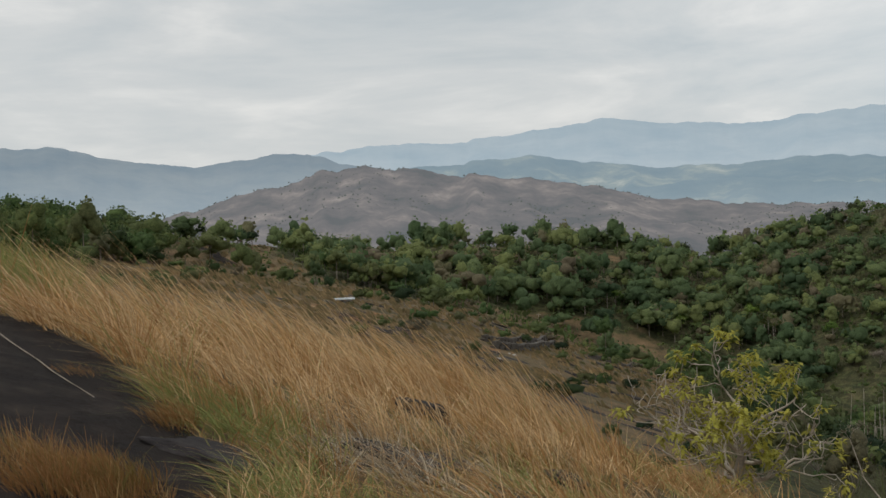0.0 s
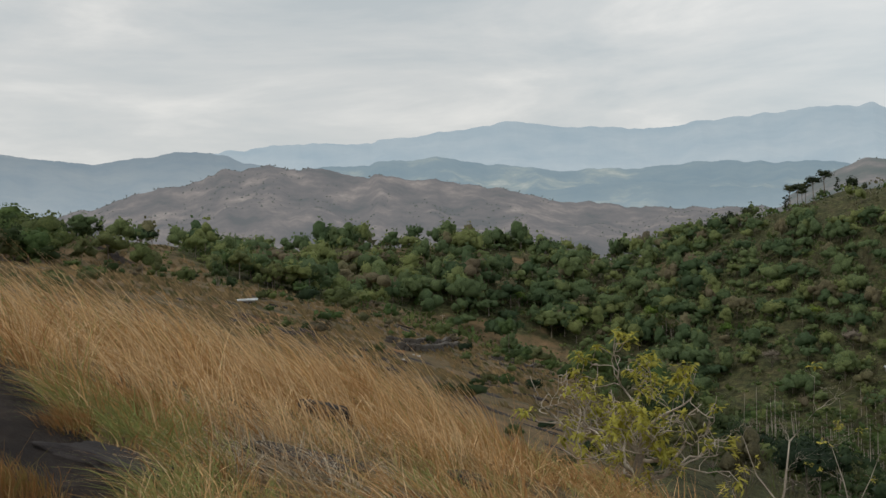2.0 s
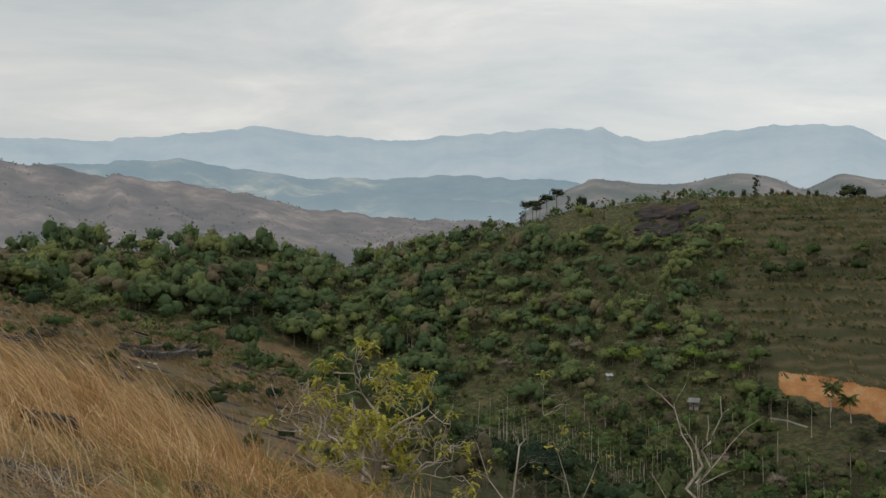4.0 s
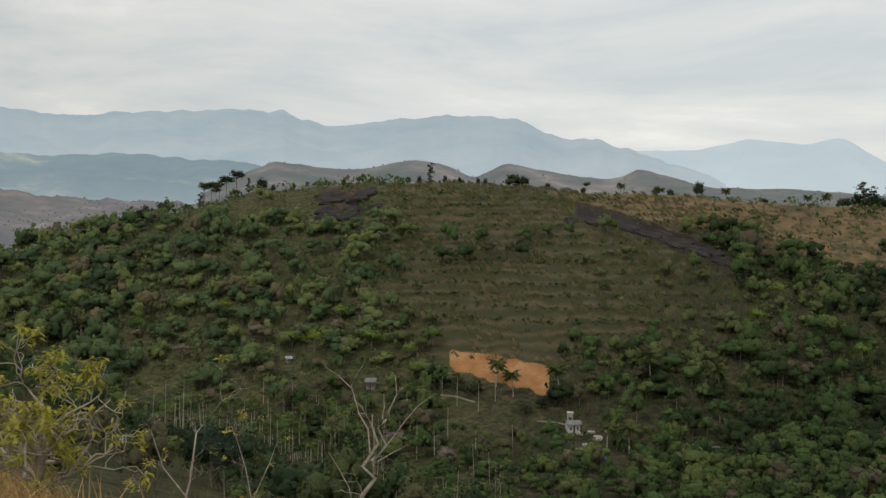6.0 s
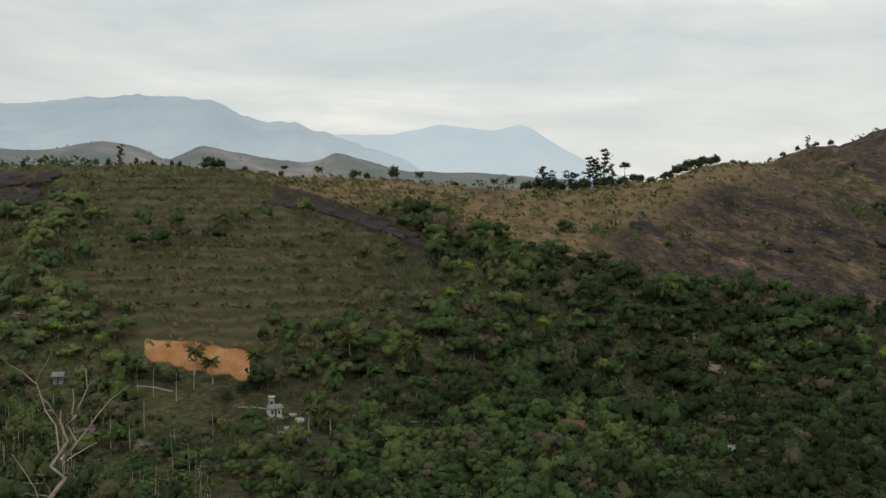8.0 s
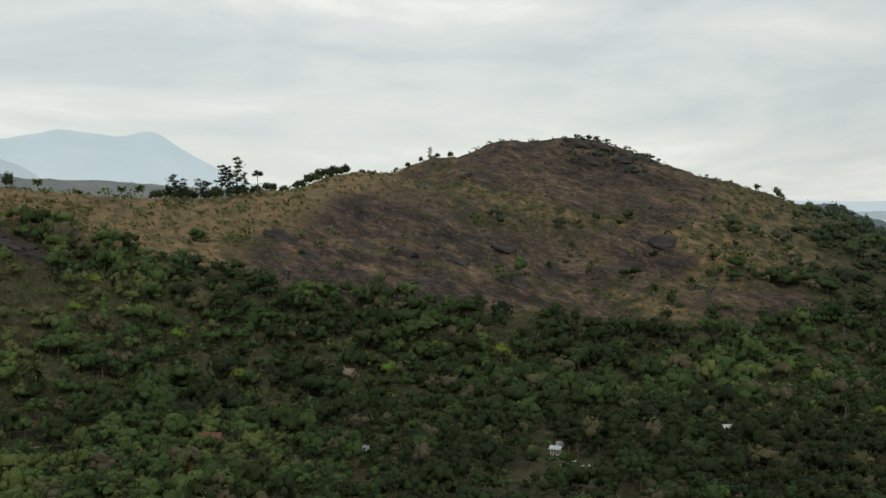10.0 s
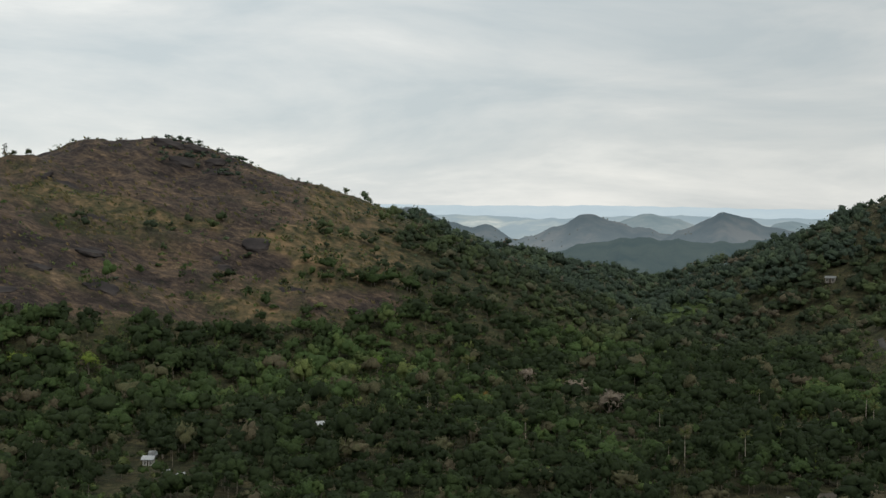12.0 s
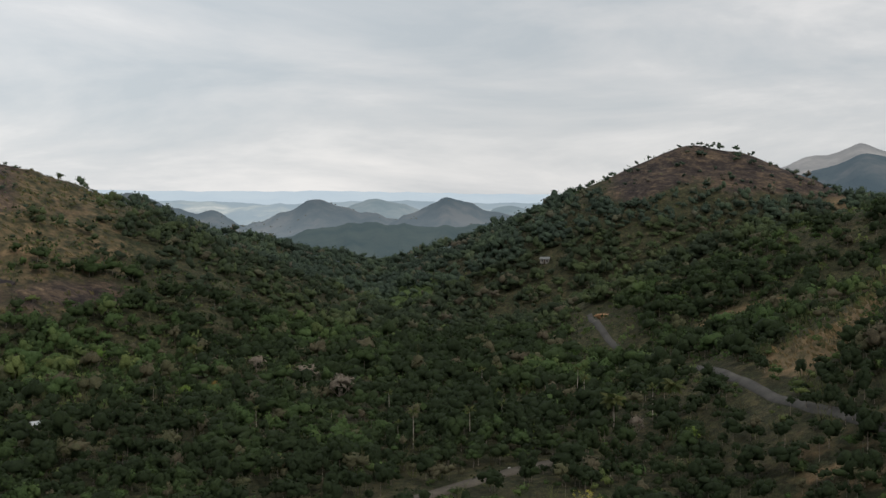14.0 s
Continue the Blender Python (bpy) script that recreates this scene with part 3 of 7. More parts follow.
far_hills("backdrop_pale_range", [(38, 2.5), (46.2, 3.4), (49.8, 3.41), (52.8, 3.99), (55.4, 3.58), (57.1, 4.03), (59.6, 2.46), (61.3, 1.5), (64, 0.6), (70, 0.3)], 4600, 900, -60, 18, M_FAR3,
          "peaked mountain range, very pale blue with haze", 5)
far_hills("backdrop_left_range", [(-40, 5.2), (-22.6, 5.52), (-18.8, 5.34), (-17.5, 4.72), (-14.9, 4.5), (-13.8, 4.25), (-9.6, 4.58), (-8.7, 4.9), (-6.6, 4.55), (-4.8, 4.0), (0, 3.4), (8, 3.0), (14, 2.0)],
          3400, 1100, -50, 32, M_FAR1, "forested mountain range, blue grey with haze", 8)
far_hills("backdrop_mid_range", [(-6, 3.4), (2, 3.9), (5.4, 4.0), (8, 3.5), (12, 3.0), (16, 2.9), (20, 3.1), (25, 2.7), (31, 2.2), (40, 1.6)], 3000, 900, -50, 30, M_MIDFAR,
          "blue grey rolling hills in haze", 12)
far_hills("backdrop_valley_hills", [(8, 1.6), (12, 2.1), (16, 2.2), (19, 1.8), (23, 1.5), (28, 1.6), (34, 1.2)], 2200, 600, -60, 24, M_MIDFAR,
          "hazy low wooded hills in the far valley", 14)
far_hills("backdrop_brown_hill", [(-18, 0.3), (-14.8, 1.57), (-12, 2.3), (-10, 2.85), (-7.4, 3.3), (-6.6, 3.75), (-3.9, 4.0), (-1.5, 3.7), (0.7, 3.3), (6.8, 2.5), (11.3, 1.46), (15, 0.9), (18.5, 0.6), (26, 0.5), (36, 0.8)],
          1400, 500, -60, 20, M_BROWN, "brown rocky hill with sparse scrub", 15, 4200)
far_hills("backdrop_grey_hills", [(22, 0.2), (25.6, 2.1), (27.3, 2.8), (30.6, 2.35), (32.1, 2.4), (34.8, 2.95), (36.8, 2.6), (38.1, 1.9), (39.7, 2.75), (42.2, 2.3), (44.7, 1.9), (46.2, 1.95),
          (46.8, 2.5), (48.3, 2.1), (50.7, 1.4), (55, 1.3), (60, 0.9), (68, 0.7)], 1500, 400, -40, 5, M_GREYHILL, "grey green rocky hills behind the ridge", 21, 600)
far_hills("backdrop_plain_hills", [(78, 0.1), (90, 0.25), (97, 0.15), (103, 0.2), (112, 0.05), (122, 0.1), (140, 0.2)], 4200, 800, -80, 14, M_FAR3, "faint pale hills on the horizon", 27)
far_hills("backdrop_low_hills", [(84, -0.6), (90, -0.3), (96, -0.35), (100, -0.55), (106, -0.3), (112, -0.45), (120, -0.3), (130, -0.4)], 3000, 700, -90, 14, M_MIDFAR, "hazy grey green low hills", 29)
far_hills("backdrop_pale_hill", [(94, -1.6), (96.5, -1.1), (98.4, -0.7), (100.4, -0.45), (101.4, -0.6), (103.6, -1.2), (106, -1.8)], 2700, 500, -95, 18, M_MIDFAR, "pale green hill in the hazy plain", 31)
far_hills("backdrop_round_hill", [(101.6, -1.6), (103.6, -1.0), (104.6, -0.45), (105.4, -0.2), (106.4, -0.3), (108, -0.8), (110.5, -1.5)], 2400, 450, -95, 16, M_ROUNDHILL, "rounded hill behind the cone hills, blue grey with haze", 32)
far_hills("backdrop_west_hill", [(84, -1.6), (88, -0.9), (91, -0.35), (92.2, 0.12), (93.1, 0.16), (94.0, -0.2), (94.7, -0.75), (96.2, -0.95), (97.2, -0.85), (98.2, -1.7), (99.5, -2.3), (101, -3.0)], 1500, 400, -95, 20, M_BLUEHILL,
          "dark wooded hill beyond the flank, blued by haze", 33, 260)
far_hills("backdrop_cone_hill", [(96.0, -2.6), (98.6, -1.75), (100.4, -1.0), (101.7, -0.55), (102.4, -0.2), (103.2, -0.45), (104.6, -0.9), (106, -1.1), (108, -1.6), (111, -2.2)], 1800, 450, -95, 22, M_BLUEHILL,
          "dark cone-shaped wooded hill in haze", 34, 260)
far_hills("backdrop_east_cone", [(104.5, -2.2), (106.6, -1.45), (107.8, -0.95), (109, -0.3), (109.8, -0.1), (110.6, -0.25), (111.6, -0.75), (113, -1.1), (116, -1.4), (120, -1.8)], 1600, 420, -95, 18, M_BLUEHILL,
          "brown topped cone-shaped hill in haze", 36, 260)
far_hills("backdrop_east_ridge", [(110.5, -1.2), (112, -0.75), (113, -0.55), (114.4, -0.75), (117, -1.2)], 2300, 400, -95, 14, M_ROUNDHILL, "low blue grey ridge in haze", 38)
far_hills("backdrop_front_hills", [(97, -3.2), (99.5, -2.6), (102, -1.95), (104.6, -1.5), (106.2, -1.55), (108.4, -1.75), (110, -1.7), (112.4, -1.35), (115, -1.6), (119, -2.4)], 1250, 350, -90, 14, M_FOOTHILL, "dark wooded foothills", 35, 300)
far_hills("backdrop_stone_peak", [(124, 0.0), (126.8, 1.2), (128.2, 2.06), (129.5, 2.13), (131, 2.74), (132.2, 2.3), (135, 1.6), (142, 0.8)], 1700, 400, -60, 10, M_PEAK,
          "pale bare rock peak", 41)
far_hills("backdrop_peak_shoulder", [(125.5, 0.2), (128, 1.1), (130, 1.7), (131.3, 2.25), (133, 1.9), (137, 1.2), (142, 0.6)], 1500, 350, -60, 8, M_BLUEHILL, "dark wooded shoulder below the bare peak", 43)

# ---- trees ----
def round_lump():
    """A roundish lump of twelve four-sided faces on fourteen corners."""
    corners = [np.array(c, float) / math.sqrt(3) for c in itertools.product((-1, 1), repeat=3)]
    poles = [np.eye(3)[k] * s for k in range(3) for s in (-1, 1)]
    faces = []
    for i, j in itertools.combinations(range(8), 2):
        along = np.abs(corners[i] - corners[j]) > 0.1
        if along.sum() != 1:
            continue
        p, q = (8 + 2 * k + int(corners[i][k] > 0) for k in range(3) if not along[k])
        face = [i, p, j, q]
        v = [(corners + poles)[f] for f in face]
        if np.dot(np.cross(v[1] - v[0], v[2] - v[0]), v[0] + v[2]) < 0:
            face = face[::-1]
        faces.append(face)
    return np.array(corners + poles), np.array(faces)


LUMP = round_lump()


def unit(v):
    return v / (np.linalg.norm(v, axis=-1, keepdims=True) + 1e-9)


def crown(seed, leaves, clumps, wide, tall, base, leaf, lumps=8):
    """A crown of leafy puffs set on a flattened dome, each with a rough core and a coat of small leaf clusters; verts, faces and soft outward normals."""
    g = np.random.default_rng(seed)
    k = np.arange(clumps)
    up = 1 - 1.55 * (k + 0.5) / clumps
    turn = k * 2.4 + g.normal(0, 0.35, clumps)
    level = np.sqrt(np.maximum(0, 1 - up * up))
    boughs = np.stack([np.cos(turn) * level, np.sin(turn) * level, up * np.where(up < 0, 0.75, 1.0)], -1) * g.uniform(0.38, 0.62, (clumps, 1)) + g.normal(0, 0.05, (clumps, 3))
    reach = g.uniform(0.9, 1.3, clumps) * min(0.66, 1.15 / math.sqrt(clumps) + 0.06)
    scale, lift = np.array([wide / 2, wide / 2, tall / 2]), np.array([0, 0, base + tall / 2])
    vs, fs, ns, count = [], [], [], 0
    bv, bf = LUMP
    for j in range(lumps):
        o, r = boughs[j % clumps], reach[j % clumps] * (0.75 if j < clumps else 0.42)
        if j >= clumps:
            o = o + unit(g.normal(size=3)) * reach[j % clumps] * 0.7
        spin = np.array(Euler(g.uniform(0, 6.28, 3)).to_matrix())
        v = (bv * g.uniform(0.68, 1.18, (len(bv), 1))) @ spin * r * np.array([1, 1, 0.82])
        vs.append((o + v) * scale + lift)
        ns.append(unit(unit(v) * 0.9 + unit(o + v) * 0.3 + np.array([0, 0, 0.25])))
        fs.append(bf + count)
        count += len(bv)
    if leaves:
        j = g.integers(0, clumps, leaves)
        n = unit(g.normal(size=(leaves, 3)) + unit(boughs[j]) * 0.8 + np.array([0, 0, 0.35]))
        o = boughs[j] + n * reach[j][:, None] * g.uniform(0.8, 1.16, (leaves, 1)) * np.array([1, 1, 0.85])
        p = o * scale + lift
        nn = unit(n + g.normal(size=(leaves, 3)) * 0.55)
        t = unit(np.cross(nn, g.normal(size=(leaves, 3))))
        s = np.cross(nn, t)
        a = leaf * g.uniform(0.55, 1.3, (leaves, 1, 1))
        q = np.array([[-0.9, -0.35], [0.35, -0.75], [0.95, 0.3], [-0.3, 0.8]]) * g.uniform(0.7, 1.2, (leaves, 4, 2))
        quads = p[:, None, :] + a * 0.5 * (q[..., :1] * t[:, None, :] + q[..., 1:] * s[:, None, :])
        vs.append(quads.reshape(-1, 3))
        ns.append(np.repeat(unit(n * 0.9 + nn * 0.35 + unit(o) * 0.3 + np.array([0, 0, 0.2])), 4, axis=0))
        fs.append(np.arange(leaves * 4).reshape(-1, 4) + count)
    return np.concatenate(vs), np.concatenate(fs), np.concatenate(ns)


def tube(path, radii, sides=6):
    """A tapered limb along a path; verts and quad faces."""
    path, radii = np.asarray(path, float), np.asarray(radii, float)
    d = np.gradient(path, axis=0)
    d /= np.linalg.norm(d, axis=1)[:, None] + 1e-9
    ref = np.where(np.abs(d[:, 2:]) > 0.9, [[1.0, 0, 0]], [[0, 0, 1.0]])
    a = np.cross(d, ref)
    a /= np.linalg.norm(a, axis=1)[:, None] + 1e-9
    b = np.cross(d, a)
    th = np.linspace(0, 2 * np.pi, sides, endpoint=False)
    ring = np.cos(th)[None, :, None] * a[:, None, :] + np.sin(th)[None, :, None] * b[:, None, :]
    v = path[:, None, :] + ring * radii[:, None, None]
    return v.reshape(-1, 3), grid_faces(len(path), sides, True)


def join(pieces):
    vs, fs, o = [], [], 0
    for v, f in pieces:
        vs.append(v)
        fs.append(f + o)
        o += len(v)
    return np.concatenate(vs), np.concatenate(fs)


def trunk_limbs(seed, base, tall, wide, radius):
    """Trunk and a few limbs that reach into the crown."""
    g = np.random.default_rng(seed + 900)
    lean = g.uniform(-0.06, 0.06, 2) * (base + tall)
    path = [(0, 0, -0.5), (lean[0] * 0.3, lean[1] * 0.3, base * 0.55), (lean[0], lean[1], base + tall * 0.45)]
    out = [tube(path, [radius * 1.25, radius, radius * 0.45], 5)]
    for k in range(4):
        a = g.uniform(0, 6.28)
        z0 = base * g.uniform(0.6, 1.0)
        out.append(tube([(lean[0] * 0.4, lean[1] * 0.4, z0), (math.cos(a) * wide * 0.18, math.sin(a) * wide * 0.18, z0 + tall * 0.22),
                         (math.cos(a) * wide * 0.33, math.sin(a) * wide * 0.33, base + tall * g.uniform(0.4, 0.7))], [radius * 0.55, radius * 0.4, radius * 0.15], 4))
    return join(out)


# kind: seed, clumps, crown width, crown height, clear trunk, leaf cluster size, trunk radius
TREE_KINDS = [(11, 8, 8.4, 6.4, 1.6, 0.95, 0.20), (12, 10, 10.2, 7.2, 1.8, 1.0, 0.24), (13, 7, 5.6, 7.4, 1.4, 0.85, 0.15),
              (14, 8, 8.2, 5.6, 2.6, 0.9, 0.18), (15, 6, 5.4, 5.0, 0.9, 0.8, 0.13), (16, 8, 6.6, 8.6, 1.6, 0.9, 0.18), (17, 5, 3.8, 4.2, 4.4, 0.7, 0.09)]
SHRUB_KINDS = [(31, 4, 3.0, 2.2, 0.0, 0.6, 0.06), (32, 5, 3.8, 2.6, 0.1, 0.65, 0.06), (33, 3, 2.2, 1.9, 0.0, 0.5, 0.05)]


def leaf_faces(n):
    return np.arange(n * 4).reshape(n, 4)


def scatter_woods(name, label, category, x, y, z, scale, tint, kinds, leaves, lumps=8, stems=True, material=None):
    """Many trees as one mass of foliage, with their stems."""
    vs, fs, ts, ns, tv, tf, o, p = [], [], [], [], [], [], 0, 0
    pick = rng.integers(0, len(kinds), len(x))
    turn = rng.uniform(0, 6.283, len(x))
    for k, (seed, clumps, wide, tall, base, leaf, radius) in enumerate(kinds):
        for variant in range(4):
            sel = np.where((pick == k) & (np.arange(len(x)) % 4 == variant))[0]
            if len(sel) == 0:
                continue
            q, f, nq = crown(seed + 100 * variant, leaves, max(1, min(clumps, lumps or 3)), wide, tall, base, wide * (min(0.17, 1.0 / math.sqrt(leaves)) if lumps else 0.4), lumps)
            c, s = np.cos(turn[sel])[:, None], np.sin(turn[sel])[:, None]
            sc = scale[sel][:, None]
            sz = sc * rng.uniform(0.8, 1.25, (len(sel), 1))
            vs.append(np.stack([(q[:, 0] * c - q[:, 1] * s) * sc + x[sel][:, None], (q[:, 0] * s + q[:, 1] * c) * sc + y[sel][:, None], q[:, 2] * sz + z[sel][:, None]], -1).reshape(-1, 3))
            fs.append((f[None] + (np.arange(len(sel)) * len(q))[:, None, None]).reshape(-1, 4) + p)
            p += len(sel) * len(q)
            ns.append(np.stack([nq[:, 0] * c - nq[:, 1] * s, nq[:, 0] * s + nq[:, 1] * c, np.broadcast_to(nq[:, 2], (len(sel), len(q)))], -1).reshape(-1, 3))
            ts.append(np.repeat(tint[sel], len(q)))
            if stems:
                v, f = tube([(0, 0, -0.8), (0.1, 0, base + tall * 0.4)], [radius * 1.1, radius * 0.5], 3)
                u = np.stack([v[:, 0] * sc + x[sel][:, None], v[:, 1] * sc + y[sel][:, None], v[:, 2] * sz + z[sel][:, None]], -1).reshape(-1, 3)
                tf.append((f[None] + (np.arange(len(sel)) * len(v))[:, None, None]).reshape(-1, 4) + o)
                tv.append(u)
                o += len(u)
    ob = new(name, fast_mesh(name, np.concatenate(vs), np.concatenate(fs), material or M_WOODS, True, np.concatenate(ts), np.concatenate(ns)))
    tagged(ob, label, category, kind="stuff")
    if stems:
        st = new("stem", fast_mesh("stem", np.concatenate(tv), np.concatenate(tf), M_BARK, True))
        st.parent = ob
        tagged(st, kind="stuff")
    return ob


def sample_land(b0, b1, d0, d1, per_tree, seed):
    """Points scattered evenly over a sector, with about one point for so many square metres."""
    g = np.random.default_rng(seed)
    n = int(radians(b1 - b0) * 0.5 * (d1 ** 2 - d0 ** 2) / per_tree)
    d, b = np.sqrt(g.uniform(d0 ** 2, d1 ** 2, n)), np.radians(g.uniform(b0, b1, n))
    x, y = d * np.sin(b), d * np.cos(b)
    return x, y, land(x, y), d, np.degrees(b), g


ROAD = [(117.3, -6.5), (117.9, -7.3), (118.8, -8.2), (121.5, -9.0), (124.7, -9.6), (126.7, -10.4), (129, -11), (132.5, -11.7), (138, -12.2)]
TRACK = [(106, -17), (109.5, -16.0), (111.7, -15.3), (113.6, -14.8), (116.1, -14.3)]


def on_land(bearing, rise):
    """Where the line of sight first meets the land."""
    a = radians(bearing)
    d = np.geomspace(45, 900, 2500)
    x, y = d * math.sin(a), d * math.cos(a)
    z = land(x, y)
    hit = np.argmax(z > d * math.tan(radians(rise)))
    return Vector((x[hit], y[hit], z[hit]))


ROAD_LINE = np.array([on_land(b, r) for b, r in ROAD])
TRACK_LINE = np.array([on_land(b, r) for b, r in TRACK])
# small open plots with houses: bearing, rise, radius
PLOTS = [(117.3, -6.7, 9), (117.7, -7.3, 10), (118.1, -7.8, 10), (118.7, -8.3, 9), (123.5, -9.4, 3), (125.5, -10.0, 3), (127.2, -10.6, 3), (43.6, -11.7, 3.5), (45.0, -13.0, 4), (78.8, -13.4, 4), (80.0, -14.2, 5), (87.9, -11.9, 4), (68.7, -13.6, 3), (59.9, -12.9, 1.3), (104.3, -6.1, 6), (114.9, -3.7, 6), (28.0, -8.1, 2.2),
         (32.5, -9.5, 2.8), (-0.8, -3.8, 4), (-5.7, -3.5, 6), (44.4, -12.4, 4), (50.5, -12.4, 3), (39.0, -10.2, 3), (20.5, -9.0, 6)]
PLOT_PLACES = [(on_land(b, r), size * 1.3) for b, r, size in PLOTS]


def open_ground(x, y):
    """1 where nothing tall grows: the road, the track and the house plots, with a strip before each that keeps it in sight."""
    clear = step(4.2 - away_from(x, y, ROAD_LINE), 0, 1.5) * step(128.3 - bearing_of(x, y), 0, 0.6) + step(5.0 - away_from(x, y, TRACK_LINE), 0, 1.5)
    for p, size in PLOT_PLACES:
        q = np.hypot(p.x, p.y)
        ux, uy = p.x / q, p.y / q
        ahead = (x - p.x) * ux + (y - p.y) * uy
        aside = np.abs((x - p.x) * uy - (y - p.y) * ux)
        clear = clear + step(size - np.hypot(np.where(ahead < 0, ahead * 0.5, ahead), aside), 0, 1.5)
    return np.clip(clear, 0, 1)


def tree_chance(x, y, z, d, b):
    """How likely a tree stands here: dense in the valley, thin on rock, dry grass, terraces and clearings."""
    rock, dry, green, terrace, dome = cover(x, y, z)
    clump = step(fbm(x + 300, y, 38, 4), -0.30, 0.12)
    p = 0.45 + 0.55 * clump
    p = p * (1 - 0.97 * step(rock, 0.25, 0.6)) * (1 - 0.94 * step(dry, 0.25, 0.6)) * (1 - 0.82 * dome * (1 - 0.3 * step(b + 5 * fbm(x, y, 45, 3), 84, 91)))
    hill = step(z, -36, -28) * step(b + 6 * fbm(x, y, 50, 3), 33.5, 36) * step(53 - b + 8 * fbm(x, y, 50, 3), 0, 4) * step(d, 230, 262)
    p = p * (1 - 0.93 * hill)
    upper = step(z - np.interp(b, [16, 19.5, 22, 26, 34, 36], [0, -9, -8, -6, -8, -8]), 0, 6) * step(b, 18.5, 21) * step(d, 250, 300)
    p = p * (1 - 0.97 * step(z, 2, 7) * step(b, 26, 29) * step(57 - b, 0, 2) * step(d, 250, 300))
    p = p * (1 - (0.8 + 0.15 * step(b, 21, 22.5)) * upper) * (1 - 0.95 * step(z, 11, 15) * step(110 - b, 0, 2))
    cone_top = step(z, -10, 10) * step(b, 114, 118)
    p = np.maximum(p, 0.95 * step(b, 106, 111) * step(d, 400, 420)) * (1 - 0.52 * cone_top) * (1 - 0.6 * step(rock, 0.25, 0.6) * step(b, 108, 112))
    clearing = step(b, 35.8, 36.6) * step(43.0 - b, 0, 0.5) * step(d, 205, 218) * step(300 - d, 0, 6)
    p = p * (1 - 0.15 * step(b, 124.5, 126) * step(292 - d, 0, 6)) * (1 - 0.95 * step(b, 107, 108.5) * step(120 - b, 0, 1.5) * step(176 - d, 0, 4))
    return np.clip(p * (1 - clearing) * (1 - open_ground(x, y)), 0, 1)


def visible_slope(x, y, z, d):
    """Only land that is not hidden behind its own crest."""
    e = z / d
    worst = np.full(x.shape, -9.0)
    for f in (0.25, 0.4, 0.55, 0.65, 0.74, 0.82, 0.9, 0.95):
        worst = np.maximum(worst, land(x * f, y * f) / (d * f))
    return (e + 9.0 / d > worst) & (e + 9.0 / d > math.tan(radians(-17)))


TREE_SPOTS = []


def grow_woods():
    for name, label, d0, d1, area, leaves, seed, lumps in (("near_woods", "dense mixed green woods on the valley slope", 58, 240, 9.5, 40, 51, 5),
                                                             ("mid_woods", "dense mixed green woods on the facing hillside", 240, 400, 11, 30, 52, 4),
                                                             ("far_woods", "woods in the far valley, blued by haze", 400, 760, 17, 14, 53, 3)):
        x, y, z, d, b, g = sample_land(-27, 137, d0, d1, area, seed)
        keep = (g.random(len(x)) < tree_chance(x, y, z, d, b) * (np.interp(b, [6, 14, 20, 34, 44, 54, 80, 95], [0.75, 0.75, 0.6, 0.55, 0.85, 1.0, 1.0, 0.9]) if d0 < 380 else np.interp(b, [90, 96], [0.75, 0.95]))) & visible_slope(x, y, z, d) & ~((d < 125) & (b < 17)) & ~((d < 75) & (b < 40) & (g.random(len(x)) < 0.5))
        x, y, z, d, b = x[keep], y[keep], z[keep], d[keep], b[keep]
        # bearing and distance terms put cloud shade and haze brightness into the tint
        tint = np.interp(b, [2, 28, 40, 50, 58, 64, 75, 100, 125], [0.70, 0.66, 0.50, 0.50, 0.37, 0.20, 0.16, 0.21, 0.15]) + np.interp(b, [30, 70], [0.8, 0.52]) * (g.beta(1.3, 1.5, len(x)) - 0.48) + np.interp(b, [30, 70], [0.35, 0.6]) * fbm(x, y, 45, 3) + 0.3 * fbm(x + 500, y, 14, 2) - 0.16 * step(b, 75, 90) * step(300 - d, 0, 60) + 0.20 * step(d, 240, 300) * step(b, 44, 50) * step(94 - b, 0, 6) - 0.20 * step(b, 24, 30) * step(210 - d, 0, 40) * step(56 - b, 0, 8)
        tint = np.where(g.random(len(x)) < (0.09 + 0.1 * step(fbm(x - 200, y, 40, 2), 0.0, 0.3)) * np.interp(b, [40, 60], [1.0, 0.55]), g.uniform(0.92, 1.0, len(x)), np.clip(tint, 0.04, 0.88))
        size = np.clip(np.exp(g.normal(-0.14, 0.26, len(x))), 0.5, 1.2) * (1 + 0.4 * fbm(x + 900, y, 30, 2)) * np.interp(d, [90, 180, 240, 330, 420, 700], [0.46, 0.54, 0.62, 0.68, 0.72, 0.72]) * np.interp(b, [9, 17, 22], [1.28, 1.15, 1.0]) * (1 - 0.4 * step(z, -8, 8) * step(b, 108, 114))
        if d0 < 100:
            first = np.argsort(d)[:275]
            TREE_SPOTS.extend(zip(x[first], y[first], z[first], size[first]))
            rest = np.argsort(d)[275:]
            x, y, z, size, tint = x[rest], y[rest], z[rest], size[rest], tint[rest]
        stand = b[rest] if d0 < 100 else b
        # farther stands take the foliage colours with haze put into them
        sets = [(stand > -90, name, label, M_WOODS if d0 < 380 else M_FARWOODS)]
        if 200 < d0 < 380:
            sets = [(stand >= 34, name, label, M_WOODS), (stand < 34, "ridge_woods", "open woods along the far ridge, greyed by haze", M_RIDGEWOODS)]
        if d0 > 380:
            sets = [(d < 510, "valley_woods", "green woods in the valley, slightly paled by haze", M_VALLEYWOODS), (d >= 510, name, label, M_FARWOODS)]
